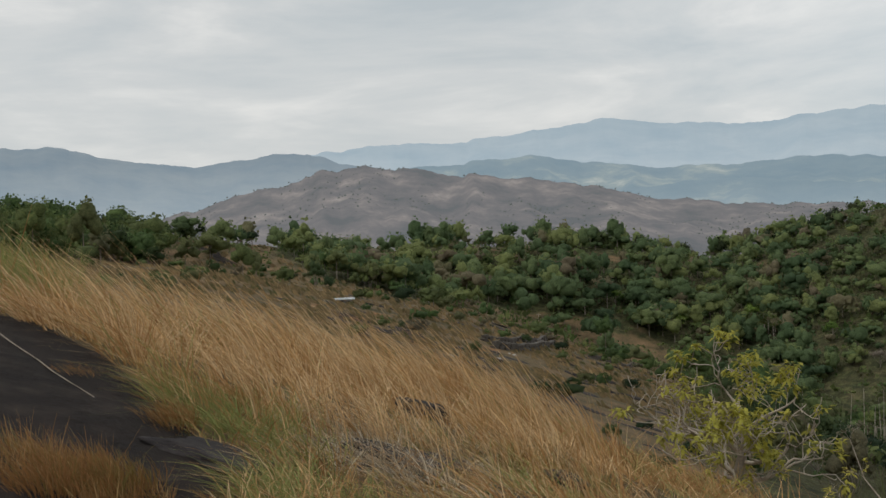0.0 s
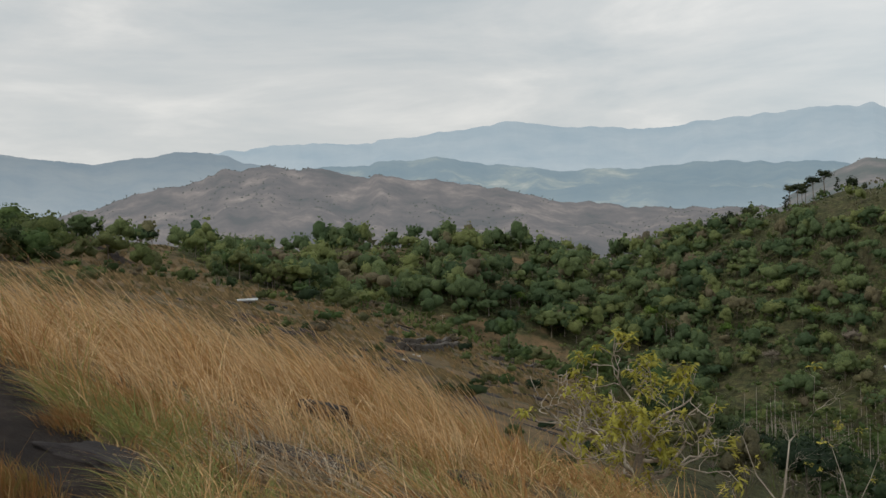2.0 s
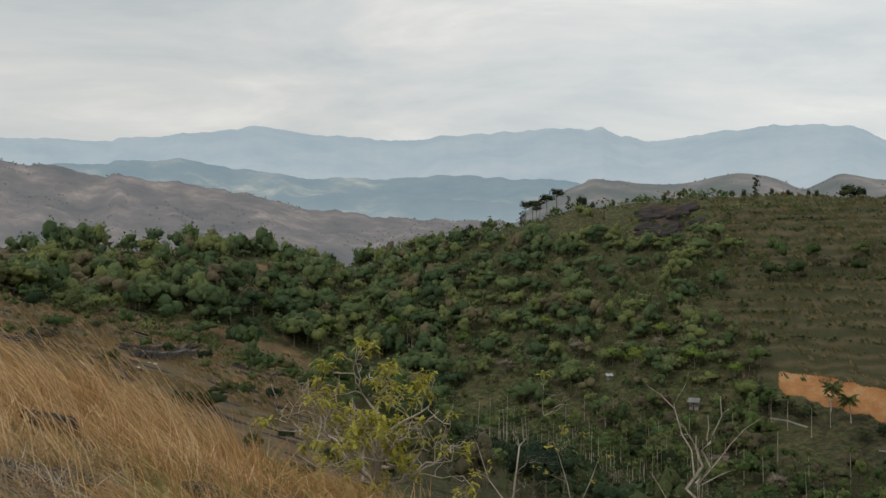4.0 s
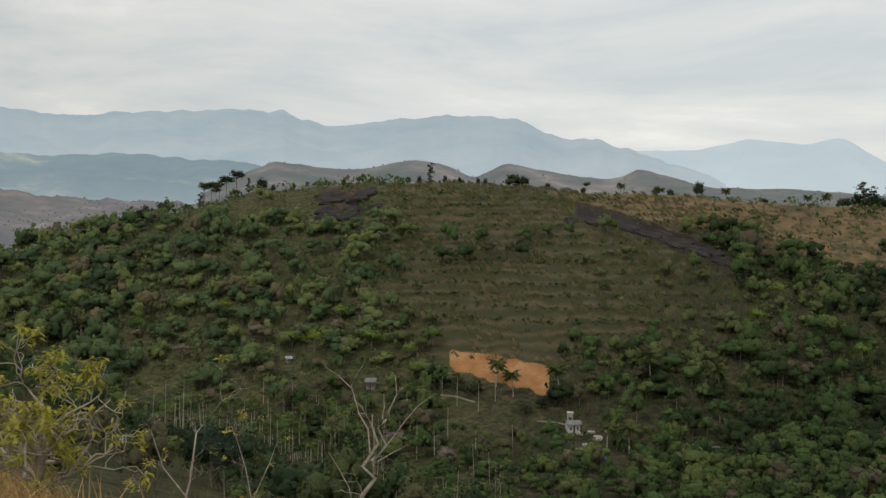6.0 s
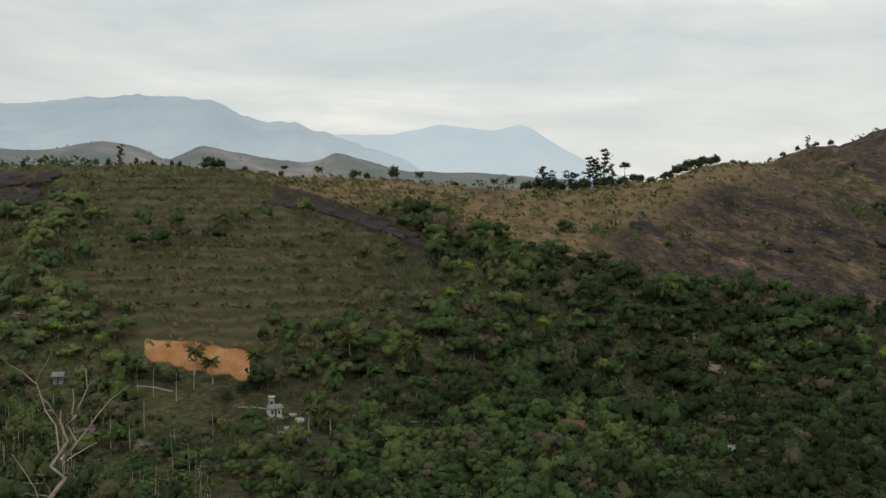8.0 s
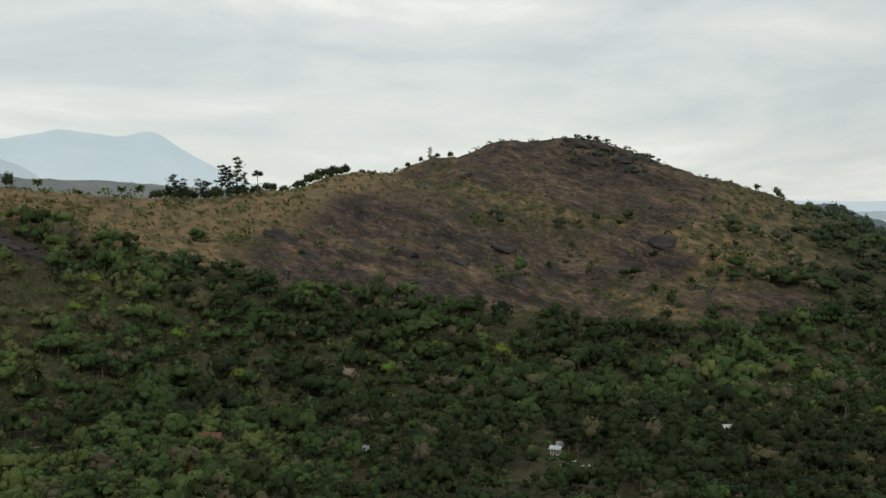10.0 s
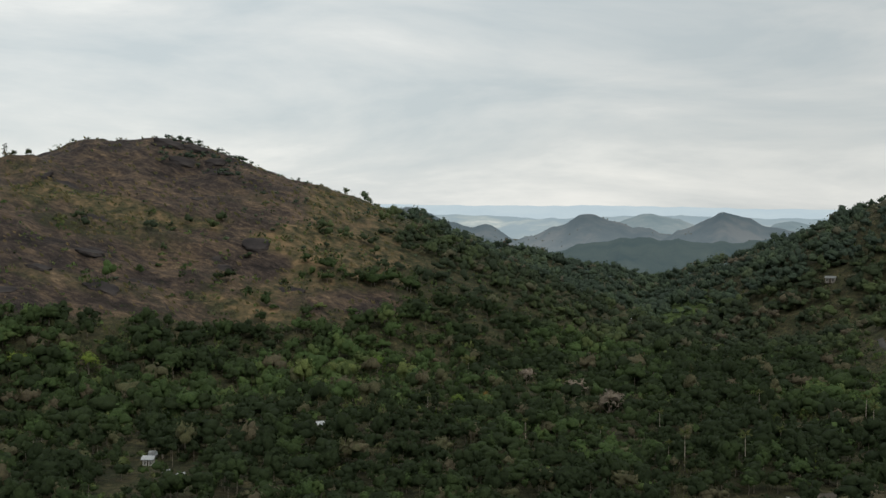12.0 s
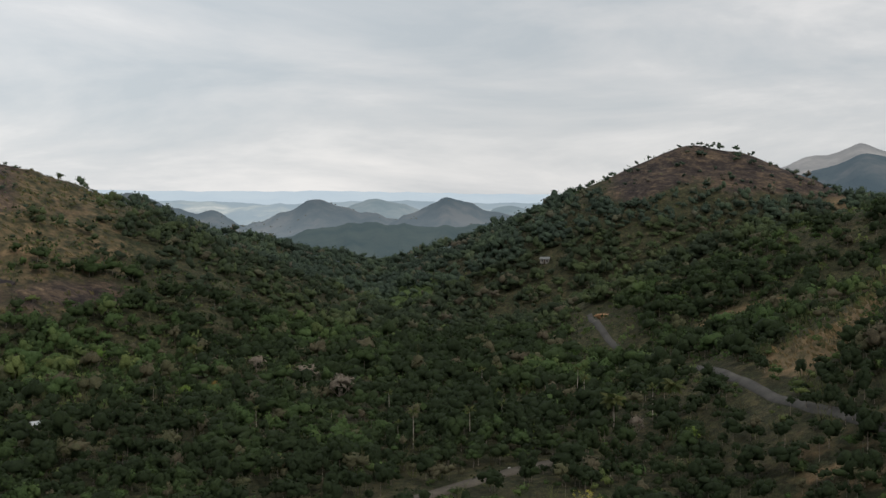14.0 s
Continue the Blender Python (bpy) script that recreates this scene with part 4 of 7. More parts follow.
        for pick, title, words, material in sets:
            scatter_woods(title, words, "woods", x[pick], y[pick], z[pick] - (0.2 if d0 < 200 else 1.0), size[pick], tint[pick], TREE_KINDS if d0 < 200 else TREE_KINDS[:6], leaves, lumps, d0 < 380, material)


def grow_scrub():
    for name, label, d0, d1, area, leaves, seed in (("slope_scrub", "low green scrub bushes on dry slope", 62, 240, 17, 24, 61), ("hill_scrub", "low scrub bushes on hillside and rock", 240, 420, 9, 8, 62),
                                                     ("dome_scrub", "small dark bushes scattered over rock", 420, 660, 20, 6, 63)):
        x, y, z, d, b, g = sample_land(-27, 135, d0, d1, area, seed)
        rock, dry, green, terrace, dome = cover(x, y, z)
        own = step(16 - b, 0, 2) * step(240 - d, 0, 10)
        p = (0.8 - 0.6 * step(rock, 0.3, 0.6) - 0.3 * dry) * (1 - 0.86 * own) * (0.35 + 0.65 * step(fbm(x, y, 25, 3), -0.3, 0.3)) + 0.06
        clearing = (b > 36) & (b < 43) & (d > 215) & (d < 300)
        rows = (b > 35) & (b < 52) & (d > 255) & (z > -36) & (np.abs((z + 1.2 * fbm(x, y, 40, 3)) / 2.3 % 1 - 0.5) > 0.22)
        keep = (g.random(len(x)) < np.where((b > 35) & (b < 52) & (d > 255), p * 1.3 + 0.1, p)) & visible_slope(x, y, z, d) & ~clearing & ~rows & (away_from(x, y, ROAD_LINE) > 2.2) & (away_from(x, y, TRACK_LINE) > 3.5)
        x, y, z, d, b = x[keep], y[keep], z[keep], d[keep], b[keep]
        tint = np.clip(g.beta(2.2, 1.5, len(x)), 0, 1)
        low = 1 - 0.45 * (step(b, 33.5, 36) * step(53 - b, 0, 3) * step(d, 250, 262)) - 0.4 * step(d, 400, 460)
        # darker tint to the right carries the valley's cloud shade
        tint = np.clip(tint + np.interp(b, [20, 60, 100], [0.05, -0.05, -0.18]), 0, 1)
        scatter_woods(name, label, "bushes", x, y, z - 0.1, g.uniform(0.4, 1.2, len(x)) * low, tint, SHRUB_KINDS, leaves, 1 if d0 < 200 else 0, False)


DOME_CREST = ([60, 66, 68, 71.5, 73.3, 76.5, 79.5, 82.5, 85.5, 88.5, 91, 93.5, 97], [0.5, 1.1, 1.75, 1.8, 2.65, 3.5, 3.75, 2.95, 1.9, 0.6, -0.15, -1.5, -1.8])


def dome_bushes():
    """Dark bushes in the gullies of the rock dome, along its crest and down its wooded flank."""
    x, y, z, d, b, g = sample_land(60, 100, 300, 640, 16, 64)
    rise = np.degrees(np.arctan2(z, d))
    crest = np.interp(b, *DOME_CREST)
    gully = step(fbm(x * 1.0 + 40, y * 0.6 + z, 26, 3), 0.12, 0.3)
    fringe = step(rise - (crest - 0.5), 0, 0.3)
    flank = step(b - np.interp(rise, *ROCK_SIDE) + 3 * fbm(x, y, 45, 3), -1.0, 1.5)
    summit = step(b, 79, 80) * step(84.5 - b, 0, 1) * step(rise - crest + 1.6, 0, 0.5)
    keep = (g.random(len(x)) < np.clip(0.10 * gully + 0.10 * fringe + 0.15 * flank + (0.04 + 0.26 * gully) * step(b, 82, 85) + 0.8 * summit, 0, 1)) & visible_slope(x, y, z, d) & (rise > np.interp(b, [60, 70, 76, 84, 98], [-1.5, -3.5, -5.5, -7.0, -7.5]))
    x, y, z, b, summit = x[keep], y[keep], z[keep], b[keep], summit[keep]
    # these bushes share the foliage colour that has haze in it
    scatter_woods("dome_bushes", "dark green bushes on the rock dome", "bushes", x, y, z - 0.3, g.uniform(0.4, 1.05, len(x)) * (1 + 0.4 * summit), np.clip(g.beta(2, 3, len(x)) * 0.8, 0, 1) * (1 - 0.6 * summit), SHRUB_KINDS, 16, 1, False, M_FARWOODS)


def dry_thicket():
    """Leafless grey-brown thicket between the trees: upright twigs."""
    x, y, z, d, b, g = sample_land(12.5, 134, 34, 330, 10, 71)
    keep = (g.random(len(x)) < np.interp(b, [50, 75], [0.75, 0.3]) * step(fbm(x + 77, y, 30, 3), -0.15, 0.2)) & visible_slope(x, y, z, d) & (cover(x, y, z)[0] < 0.3) & (open_ground(x, y) < 0.5)
    keep &= ~((b > 35.5) & (b < 43.5) & (d > 212) & (d < 300))
    x, y, z, d = x[keep], y[keep], z[keep], d[keep]
    n, k = len(x), 13
    a, out = g.uniform(0, 6.283, (n, k)), g.uniform(0.1, 1.0, (n, k))
    tall = (g.uniform(1.5, 4.2, n) * np.interp(d, [35, 120], [0.45, 1.0]))[:, None] * g.uniform(0.5, 1.0, (n, k))
    x0, y0 = x[:, None] + np.cos(a) * out * 0.7, y[:, None] + np.sin(a) * out * 0.7
    x1, y1 = x0 + np.cos(a) * out * 1.3 + g.normal(0, 0.3, (n, k)), y0 + np.sin(a) * out * 1.3 + g.normal(0, 0.3, (n, k))
    w = 0.032 * (d / 150)[:, None] * g.uniform(0.6, 1.4, (n, k))
    sx, sy = np.cos(np.arctan2(x, y))[:, None] * w, -np.sin(np.arctan2(x, y))[:, None] * w
    z0, z1 = z[:, None] + 0 * a, z[:, None] + tall
    v = np.stack([np.stack([x0 - sx, y0 - sy, z0], -1), np.stack([x0 + sx, y0 + sy, z0], -1), np.stack([x1 + sx * 0.4, y1 + sy * 0.4, z1], -1), np.stack([x1 - sx * 0.4, y1 - sy * 0.4, z1], -1)], 2)
    v = v.reshape(-1, 3)
    ob = new("dry_thicket", fast_mesh("dry_thicket", v, leaf_faces(len(v) // 4), M_WOODS, False, np.repeat(g.uniform(0.86, 1.0, n), k * 4)))
    tagged(ob, "leafless grey brown thicket between the trees", "thicket", kind="stuff")


def terrace_rows():
    """Shrubs planted along the contours of the terraced hillside."""
    x, y, z, d, b, g = sample_land(33, 54, 250, 385, 1.2, 75)
    level = (z + 2.2 * fbm(x, y, 45, 3)) / 2.6
    keep = (np.abs(level % 1 - 0.5) < 0.13) & (fbm(x, y, 18, 3) > -0.22) & visible_slope(x, y, z, d) & (z > -37) & (z < 7) & (cover(x, y, z)[0] < 0.3)
    keep &= ~((b > 36) & (b < 43) & (d < 300) & (z < -30)) & (g.random(len(x)) < step(b + 5 * fbm(x, y, 40, 2), 33.5, 36))
    x, y, z = x[keep], y[keep], z[keep]
    scatter_woods("terrace_shrubs", "low olive shrubs planted in terrace rows", "shrubs", x, y, z - 0.1, g.uniform(0.22, 0.62, len(x)), np.clip(g.beta(3, 3, len(x)), 0, 1), SHRUB_KINDS, 6, 1, False)


def left_grove():
    """A grove on the shoulder of the camera's own hill."""
    x, y, z, d, b, g = sample_land(-32, -14.6, 190, 242, 16, 78)
    keep = visible_slope(x, y, z, d) & (b < -15.6 + (d - 190) * 0.02)
    x, y, z, d = x[keep], y[keep], z[keep], d[keep]
    scatter_woods("shoulder_grove", "grove of dark green trees on the shoulder", "woods", x, y, z - 0.2, g.uniform(0.6, 0.98, len(x)), np.clip(g.beta(1.8, 2.4, len(x)) + 0.12, 0, 0.75), TREE_KINDS[:6], 150, 5)


def slender_stems():
    """Thin pale stems with small tufts of leaves, standing close together on the valley slope."""
    x, y, z, d, b, g = sample_land(18, 40, 95, 235, 19, 79)
    keep = (g.random(len(x)) < step(fbm(x + 20, y, 24, 3), -0.12, 0.15)) & visible_slope(x, y, z, d) & (open_ground(x, y) < 0.5) & ~((b > 35.5) & (d > 212))
    x, y, z = x[keep], y[keep], z[keep]
    n = len(x)
    tall = g.uniform(4.0, 8.5, n)
    r = 0.055 * g.uniform(0.8, 1.3, n)
    th = np.array([0, 2.1, 4.2])
    ring = np.stack([np.cos(th), np.sin(th)], -1)
    lean = g.normal(0, 0.25, (n, 2))
    lo = np.concatenate([np.stack([x, y], -1)[:, None] + ring[None] * r[:, None, None], np.broadcast_to((z - 0.4)[:, None, None], (n, 3, 1))], -1)
    hi = np.concatenate([(np.stack([x, y], -1) + lean)[:, None] + ring[None] * r[:, None, None] * 0.6, np.broadcast_to((z + tall)[:, None, None], (n, 3, 1))], -1)
    f = np.array([[0, 1, 4, 3], [1, 2, 5, 4], [2, 0, 3, 5]])
    v = np.concatenate([lo, hi], 1).reshape(-1, 3)
    ob = new("slender_stems", fast_mesh("slender_stems", v, (f[None] + (np.arange(n) * 6)[:, None, None]).reshape(-1, 4), M_DEADWOOD, True))
    tagged(ob, "thin pale stems standing close on the slope", "stems", kind="stuff")
    tops, tuft_faces, _ = crown(95, 12, 3, 1.7, 1.4, -0.5, 0.55, 1)
    c = np.stack([x + lean[:, 0], y + lean[:, 1], z + tall], -1)
    w = (tops[None] * g.uniform(0.6, 1.2, (n, 1, 1)) + c[:, None]).reshape(-1, 3)
    st = new("tuft", fast_mesh("tuft", w, (tuft_faces[None] + (np.arange(n) * len(tops))[:, None, None]).reshape(-1, 4), M_WOODS, True, np.repeat(g.uniform(0.3, 0.95, n), len(tops))))
    st.parent = ob
    tagged(st, kind="stuff")


def slope_tufts():
    """Dry grass tufts over the brown slope and the ridge top."""
    g = np.random.default_rng(70)
    sets = []
    for b0, b1, d0, d1, area, seed in ((-27, 16, 32, 130, 1.2, 72), (-20, 15, 130, 262, 5, 73), (42, 92, 300, 560, 13, 74), (33, 54, 250, 385, 4.5, 77), (124, 137, 185, 345, 2.2, 76)):
        x, y, z, d, b, _ = sample_land(b0, b1, d0, d1, area, seed)
        rock, dry, green, terrace, dome = cover(x, y, z)
        keep = ((dry > 0.2) | (terrace > 0.5)) & (g.random(len(x)) < 1 - 0.6 * step(rock, 0.3, 0.6)) & visible_slope(x, y, z, d) & (fbm(x, y, 9, 3) > -0.2)
        sets.append((x[keep], y[keep], z[keep], d[keep]))
    x, y, z, d = (np.concatenate(c) for c in zip(*sets))
    n, k = len(x), 4
    h = (g.uniform(0.25, 0.7, n) * np.interp(d, [100, 400], [1.0, 2.2]))[:, None] * g.uniform(0.6, 1.1, (n, k))
    a = g.uniform(0, 6.283, (n, k))
    w = h * 0.24
    face = np.arctan2(x, y)[:, None] + g.normal(0, 0.5, (n, k))
    cx, cy = x[:, None] + np.cos(a) * h * 0.4, y[:, None] + np.sin(a) * h * 0.4
    sx, sy = np.cos(face) * w, -np.sin(face) * w
    tx, ty = cx - np.cos(face) * h * 0.5, cy + np.sin(face) * h * 0.5
    zz = np.broadcast_to(z[:, None] - 0.05, cx.shape)
    v = np.stack([np.stack([cx - sx, cy - sy, zz], -1), np.stack([cx + sx, cy + sy, zz], -1), np.stack([tx + sx * 0.8, ty + sy * 0.8, zz + h * 0.8], -1), np.stack([tx - sx, ty - sy, zz + h], -1)], 2).reshape(-1, 3)
    ob = new("slope_tufts", fast_mesh("slope_tufts", v, leaf_faces(len(v) // 4), M_STRAW, False, np.repeat(np.clip(g.normal(0.45, 0.25, n) - 0.5 * step(d, 240, 270), 0, 1), k * 4)))
    tagged(ob, "dry brown grass tufts over the slope", "grass", kind="stuff")


M_STRAW = leafy("brown_straw", [(0.0, (0.13, 0.125, 0.056)), (0.4, (0.24, 0.18, 0.095)), (1.0, (0.37, 0.265, 0.14))], "attribute", 0.25)
slender_stems()
slope_tufts()
grow_woods()
grow_scrub()
terrace_rows()
left_grove()
dome_bushes()
dry_thicket()

# ---- dry grass on the near slope ----
def strips(name, label, x, y, z, height, lean, wind, splay, tint, width, seed, material=None):
    """Bent blades, each a tapering strip of four joints. wind: bearing to which a blade leans; splay: level direction and share of its own spread."""
    g = np.random.default_rng(seed)
    n = len(x)
    t = np.linspace(0, 1, 5)
    reach = lean[:, None] * (t ** 1.8)[None, :] * height[:, None]
    up = height[:, None] * (t[None, :] - 0.30 * np.minimum(lean, 1.3)[:, None] * t[None, :] ** 2.6)
    px = x[:, None] + np.sin(wind)[:, None] * reach + splay[:, :1] * height[:, None] * t[None, :]
    py = y[:, None] + np.cos(wind)[:, None] * reach + splay[:, 1:] * height[:, None] * t[None, :]
    pz = z[:, None] + up
    w = (width * np.maximum(1.0, np.hypot(x, y) / 10.0) * g.uniform(0.6, 1.5, n))[:, None] * (1.0 - 0.88 * t ** 1.4)[None, :]
    face = g.normal(0, 0.7, n)[:, None] + np.arctan2(x, y)[:, None]
    sx, sy = np.cos(face) * w, -np.sin(face) * w
    v = np.stack([np.stack([px - sx, py - sy, pz], -1), np.stack([px + sx, py + sy, pz], -1)], 2)
    f = np.array([[2 * k, 2 * k + 1, 2 * k + 3, 2 * k + 2] for k in range(4)])
    faces = (f[None] + (np.arange(n) * 10)[:, None, None]).reshape(-1, 4)
    ob = new(name, fast_mesh(name, v.reshape(-1, 3), faces, material or M_GRASS, False, np.repeat(tint, 10)))
    return tagged(ob, label, "grass", kind="stuff")


def rock_edge(d, b):
    """Positive on the bare slab below the grass, negative in the grass."""
    return 13.5 - d - (b + 22) * 0.68


def tussocks(name, label, cx, cy, blades, height, lean, tint, spread, seed, width=0.0045, wind=262, material=None):
    g = np.random.default_rng(seed)
    n = len(cx)
    i = np.repeat(np.arange(n), blades)
    m = len(i)
    a, r = g.uniform(0, 6.283, m), spread[i] * np.sqrt(g.random(m))
    x, y = cx[i] + np.cos(a) * r, cy[i] + np.sin(a) * r
    h = height[i] * g.uniform(0.45, 1.15, m)
    own = np.stack([np.cos(a), np.sin(a)], -1) * (g.uniform(0.05, 0.62, m) * (0.4 + r / spread[i]))[:, None]
    bend = np.radians(wind) + g.normal(0, 0.75, n)[i] + g.normal(0, 0.42, m)
    strips(name, label, x, y, land(x, y) - 0.04, h, np.clip(lean[i] + g.normal(0, 0.18, m), 0.1, 1.6), bend, own, np.clip(tint[i] + g.normal(0, 0.22, m), 0, 1), width, seed + 1, material)


def near_grass():
    g = np.random.default_rng(81)
    n = 2300
    d, b = 5.6 + 30 * g.random(n) ** 1.25, g.uniform(-31, 26, n)
    x, y = d * np.sin(np.radians(b)), d * np.cos(np.radians(b))
    ledge = np.maximum.reduce([step(fbm(x + 40, y, 2.6, 2), 0.10, 0.2) * step(13 - d, 0, 2) * step(b, -14, -10), step(b, -8.5, -7) * step(3.5 - b, 0, 1.5) * step(9.7 - d, 0, 0.4), step(b, -15, -13.5) * step(-9.5 - b, 0, 1.2) * step(8.0 - d, 0, 0.4)])
    keep = (rock_edge(d, b) + 1.5 * fbm(x, y, 1.5, 2) < 0) & (g.random(n) > 0.97 * ledge)
    x, y, d, b = x[keep], y[keep], d[keep], b[keep]
    m = len(x)
    green = step(fbm(x + 80, y - 30, 2.2, 2), -0.06, 0.12) * step(13 - d, 0, 4) * 0.75 + 0.9 * step(2.4 + rock_edge(d, b), 0, 1.6) * step(b, -16, -12) + step(-21 - b, 0, 3) * step(d, 12, 16)
    tint = np.clip(0.64 + 0.8 * fbm(x + 11, y, 2.4, 3) + g.normal(0, 0.08, m) - 0.72 * green, 0, 1)
    height = np.clip(0.64 + 1.0 * fbm(x, y, 3.0, 3) + g.normal(0, 0.13, m) - 0.25 * green, 0.3, 1.4)
    tussocks("dry_grass", "tall golden dry grass bent by wind", x, y, 23, height, np.clip(g.normal(1.02, 0.3, m), 0.25, 1.6), tint, g.uniform(0.08, 0.34, m), 82, 0.0044)
    # limp green and straw tussocks along the lower edge
    n = 900
    d, b = g.uniform(5.8, 10.5, n), g.uniform(-16, 12, n)
    x, y = d * np.sin(np.radians(b)), d * np.cos(np.radians(b))
    keep = (rock_edge(d, b) < 0.1) & (fbm(x + 80, y - 30, 1.4, 2) > 0.0) & ~((b > -7) & (b < 1.5) & (d > 7.2) & (d < 9.5)) & ~((b > -14) & (b < -11) & (d < 7.7))
    x, y = x[keep], y[keep]
    m = len(x)
    tussocks("limp_grass", "limp green and straw coloured grass tussocks", x, y, 22, g.uniform(0.18, 0.42, m), g.uniform(0.5, 1.5, m), np.clip(g.choice([0.04, 0.12, 0.2, 0.95], m) + g.normal(0, 0.06, m), 0, 1), g.uniform(0.1, 0.25, m), 95, 0.004, 262 + 0)
    n = 150
    d, b = g.uniform(7.6, 10.2, n), g.uniform(-9, 3.5, n)
    x, y = d * np.sin(np.radians(b)), d * np.cos(np.radians(b))
    tussocks("matted_straw", "matted pale grey straw hanging over rock", x, y, 22, g.uniform(0.22, 0.5, n), g.uniform(0.9, 1.6, n), np.clip(g.normal(0.5, 0.3, n), 0, 1), g.uniform(0.1, 0.3, n), 103, 0.0032, 262, M_OLDSTRAW)
    # fresh green grass on the shoulder
    n = 240
    d, b = g.uniform(15, 24, n), g.uniform(-31, -20.5, n)
    x, y = d * np.sin(np.radians(b)), d * np.cos(np.radians(b))
    tussocks("green_grass", "fresh green tall grass on the shoulder", x, y, 30, g.uniform(0.7, 1.3, n), g.uniform(0.2, 0.6, n), np.clip(g.normal(0.02, 0.04, n), 0, 1), g.uniform(0.2, 0.45, n), 97, 0.006)
    # short matted straw and fallen blades between the tussocks
    n = 9000
    d, b = 5.4 + 20 * g.random(n) ** 1.2, g.uniform(-31, 22, n)
    x, y = d * np.sin(np.radians(b)), d * np.cos(np.radians(b))
    keep = (rock_edge(d, b) < 0.25) & ~((b > -7) & (b < 1.5) & (d > 7.8) & (d < 9.5) & (g.random(n) < 0.85))
    x, y = x[keep], y[keep]
    m = len(x)
    strips("fallen_straw", "short matted straw between the grass", x, y, land(x, y) - 0.02, g.uniform(0.1, 0.45, m), g.uniform(0.6, 1.6, m), g.uniform(0, 6.283, m), g.normal(0, 0.3, (m, 2)),
           np.clip(g.normal(0.55, 0.25, m), 0, 1), 0.0045, 84)
    n = 1500
    d, b = 8 + 18 * g.random(n), g.uniform(-26, 8, n)
    keep = rock_edge(d, b) < -0.6
    x, y = (d * np.sin(np.radians(b)))[keep], (d * np.cos(np.radians(b)))[keep]
    m = len(x)
    strips("grass_stalks", "long pale seeding grass stalks", x, y, land(x, y), g.uniform(1.0, 1.75, m), g.uniform(0.35, 0.95, m), np.radians(g.normal(262, 14, m)), g.normal(0, 0.05, (m, 2)),
           g.uniform(0.75, 1.0, m), 0.0045, 86)


def rust_tufts():
    """Low rusty tufts in the cracks of the bare slab."""
    g = np.random.default_rng(91)
    beds = [((-22.6, -17.0), (5.75, 6.55), 46, (0.13, 0.30)), ((-15.6, -14.3), (7.9, 8.5), 9, (0.16, 0.32)), ((-13.0, 0.0), (5.9, 6.4), 26, (0.07, 0.17)), ((-16.6, -14.6), (6.0, 6.4), 3, (0.08, 0.14)),
            ((-20.0, -17.5), (9.4, 9.9), 5, (0.08, 0.15)), ((2.0, 9.0), (9.5, 11.5), 18, (0.12, 0.3))]
    for k, (turn, far, n, tall) in enumerate(beds):
        d, b = g.uniform(*far, n), np.radians(g.uniform(*turn, n))
        tussocks("rust_grass", "low rusty brown grass tufts in rock cracks", d * np.sin(b), d * np.cos(b), 80, g.uniform(*tall, n), g.uniform(0.25, 0.9, n), g.uniform(0.05, 0.95, n), g.uniform(0.08, 0.2, n), 92 + 2 * k, 0.0022, 262, M_RUST)


def fallen_stalk():
    """A long dry stalk lying across the bare slab."""
    pts = []
    for k in range(9):
        b, r = -24.0 + 5.2 * k / 8, -3.6 - 3.1 * k / 8
        d = 1.55 / (math.tan(radians(-r)) + 0.07)
        pts.append(land_at(b, d) + Vector((0, 0, 0.03 + 0.015 * math.sin(k))))
    v, f = tube([tuple(p) for p in pts], np.linspace(0.008, 0.004, 9), 5)
    ob = new("dry_stalk", fast_mesh("dry_stalk", v, f, M_BARK, True))
    return tagged(ob, "long pale dry stalk lying on the rock", "stalk")


near_grass()
fallen_stalk()
rust_tufts()

# ---- single trees ----
def part(name, verts, faces, material, parent, label="", smooth=False, normals=None):
    ob = new(name, fast_mesh(name, verts, faces, material, smooth, None, normals))
    ob.parent = parent
    if label:
        ob["label"] = label
    return ob


def thing(name, place=(0, 0, 0), turn=0.0, size=1.0):
    ob = new(name)
    ob.matrix_basis = Matrix.Translation(place) @ Matrix.Rotation(turn, 4, "Z") @ Matrix.Diagonal((size, size, size, 1))
    return ob


def pose_at(place, turn, size, tall=1.0):
    return Matrix.Translation(place) @ Matrix.Rotation(turn, 4, "Z") @ Matrix.Diagonal((size, size, size * tall, 1))


def add_crown(tree, shape, material, name="crown"):
    return part(name, shape[0], shape[1], material, tree, smooth=True, normals=shape[2])


def broadleaf(kind, leaves=240):
    seed, clumps, wide, tall, base, leaf, radius = kind
    t = thing("broadleaf_tree")
    v, f = trunk_limbs(seed, base, tall, wide, radius)
    part("trunk", v, f, M_BARK, t, smooth=True)
    add_crown(t, crown(seed + 500, leaves, clumps, wide, tall, base, wide * 0.085, 7), M_LEAF)
    return tagged(t, "green broadleaf tree in the valley woods", "tree", "trees on the valley slope")


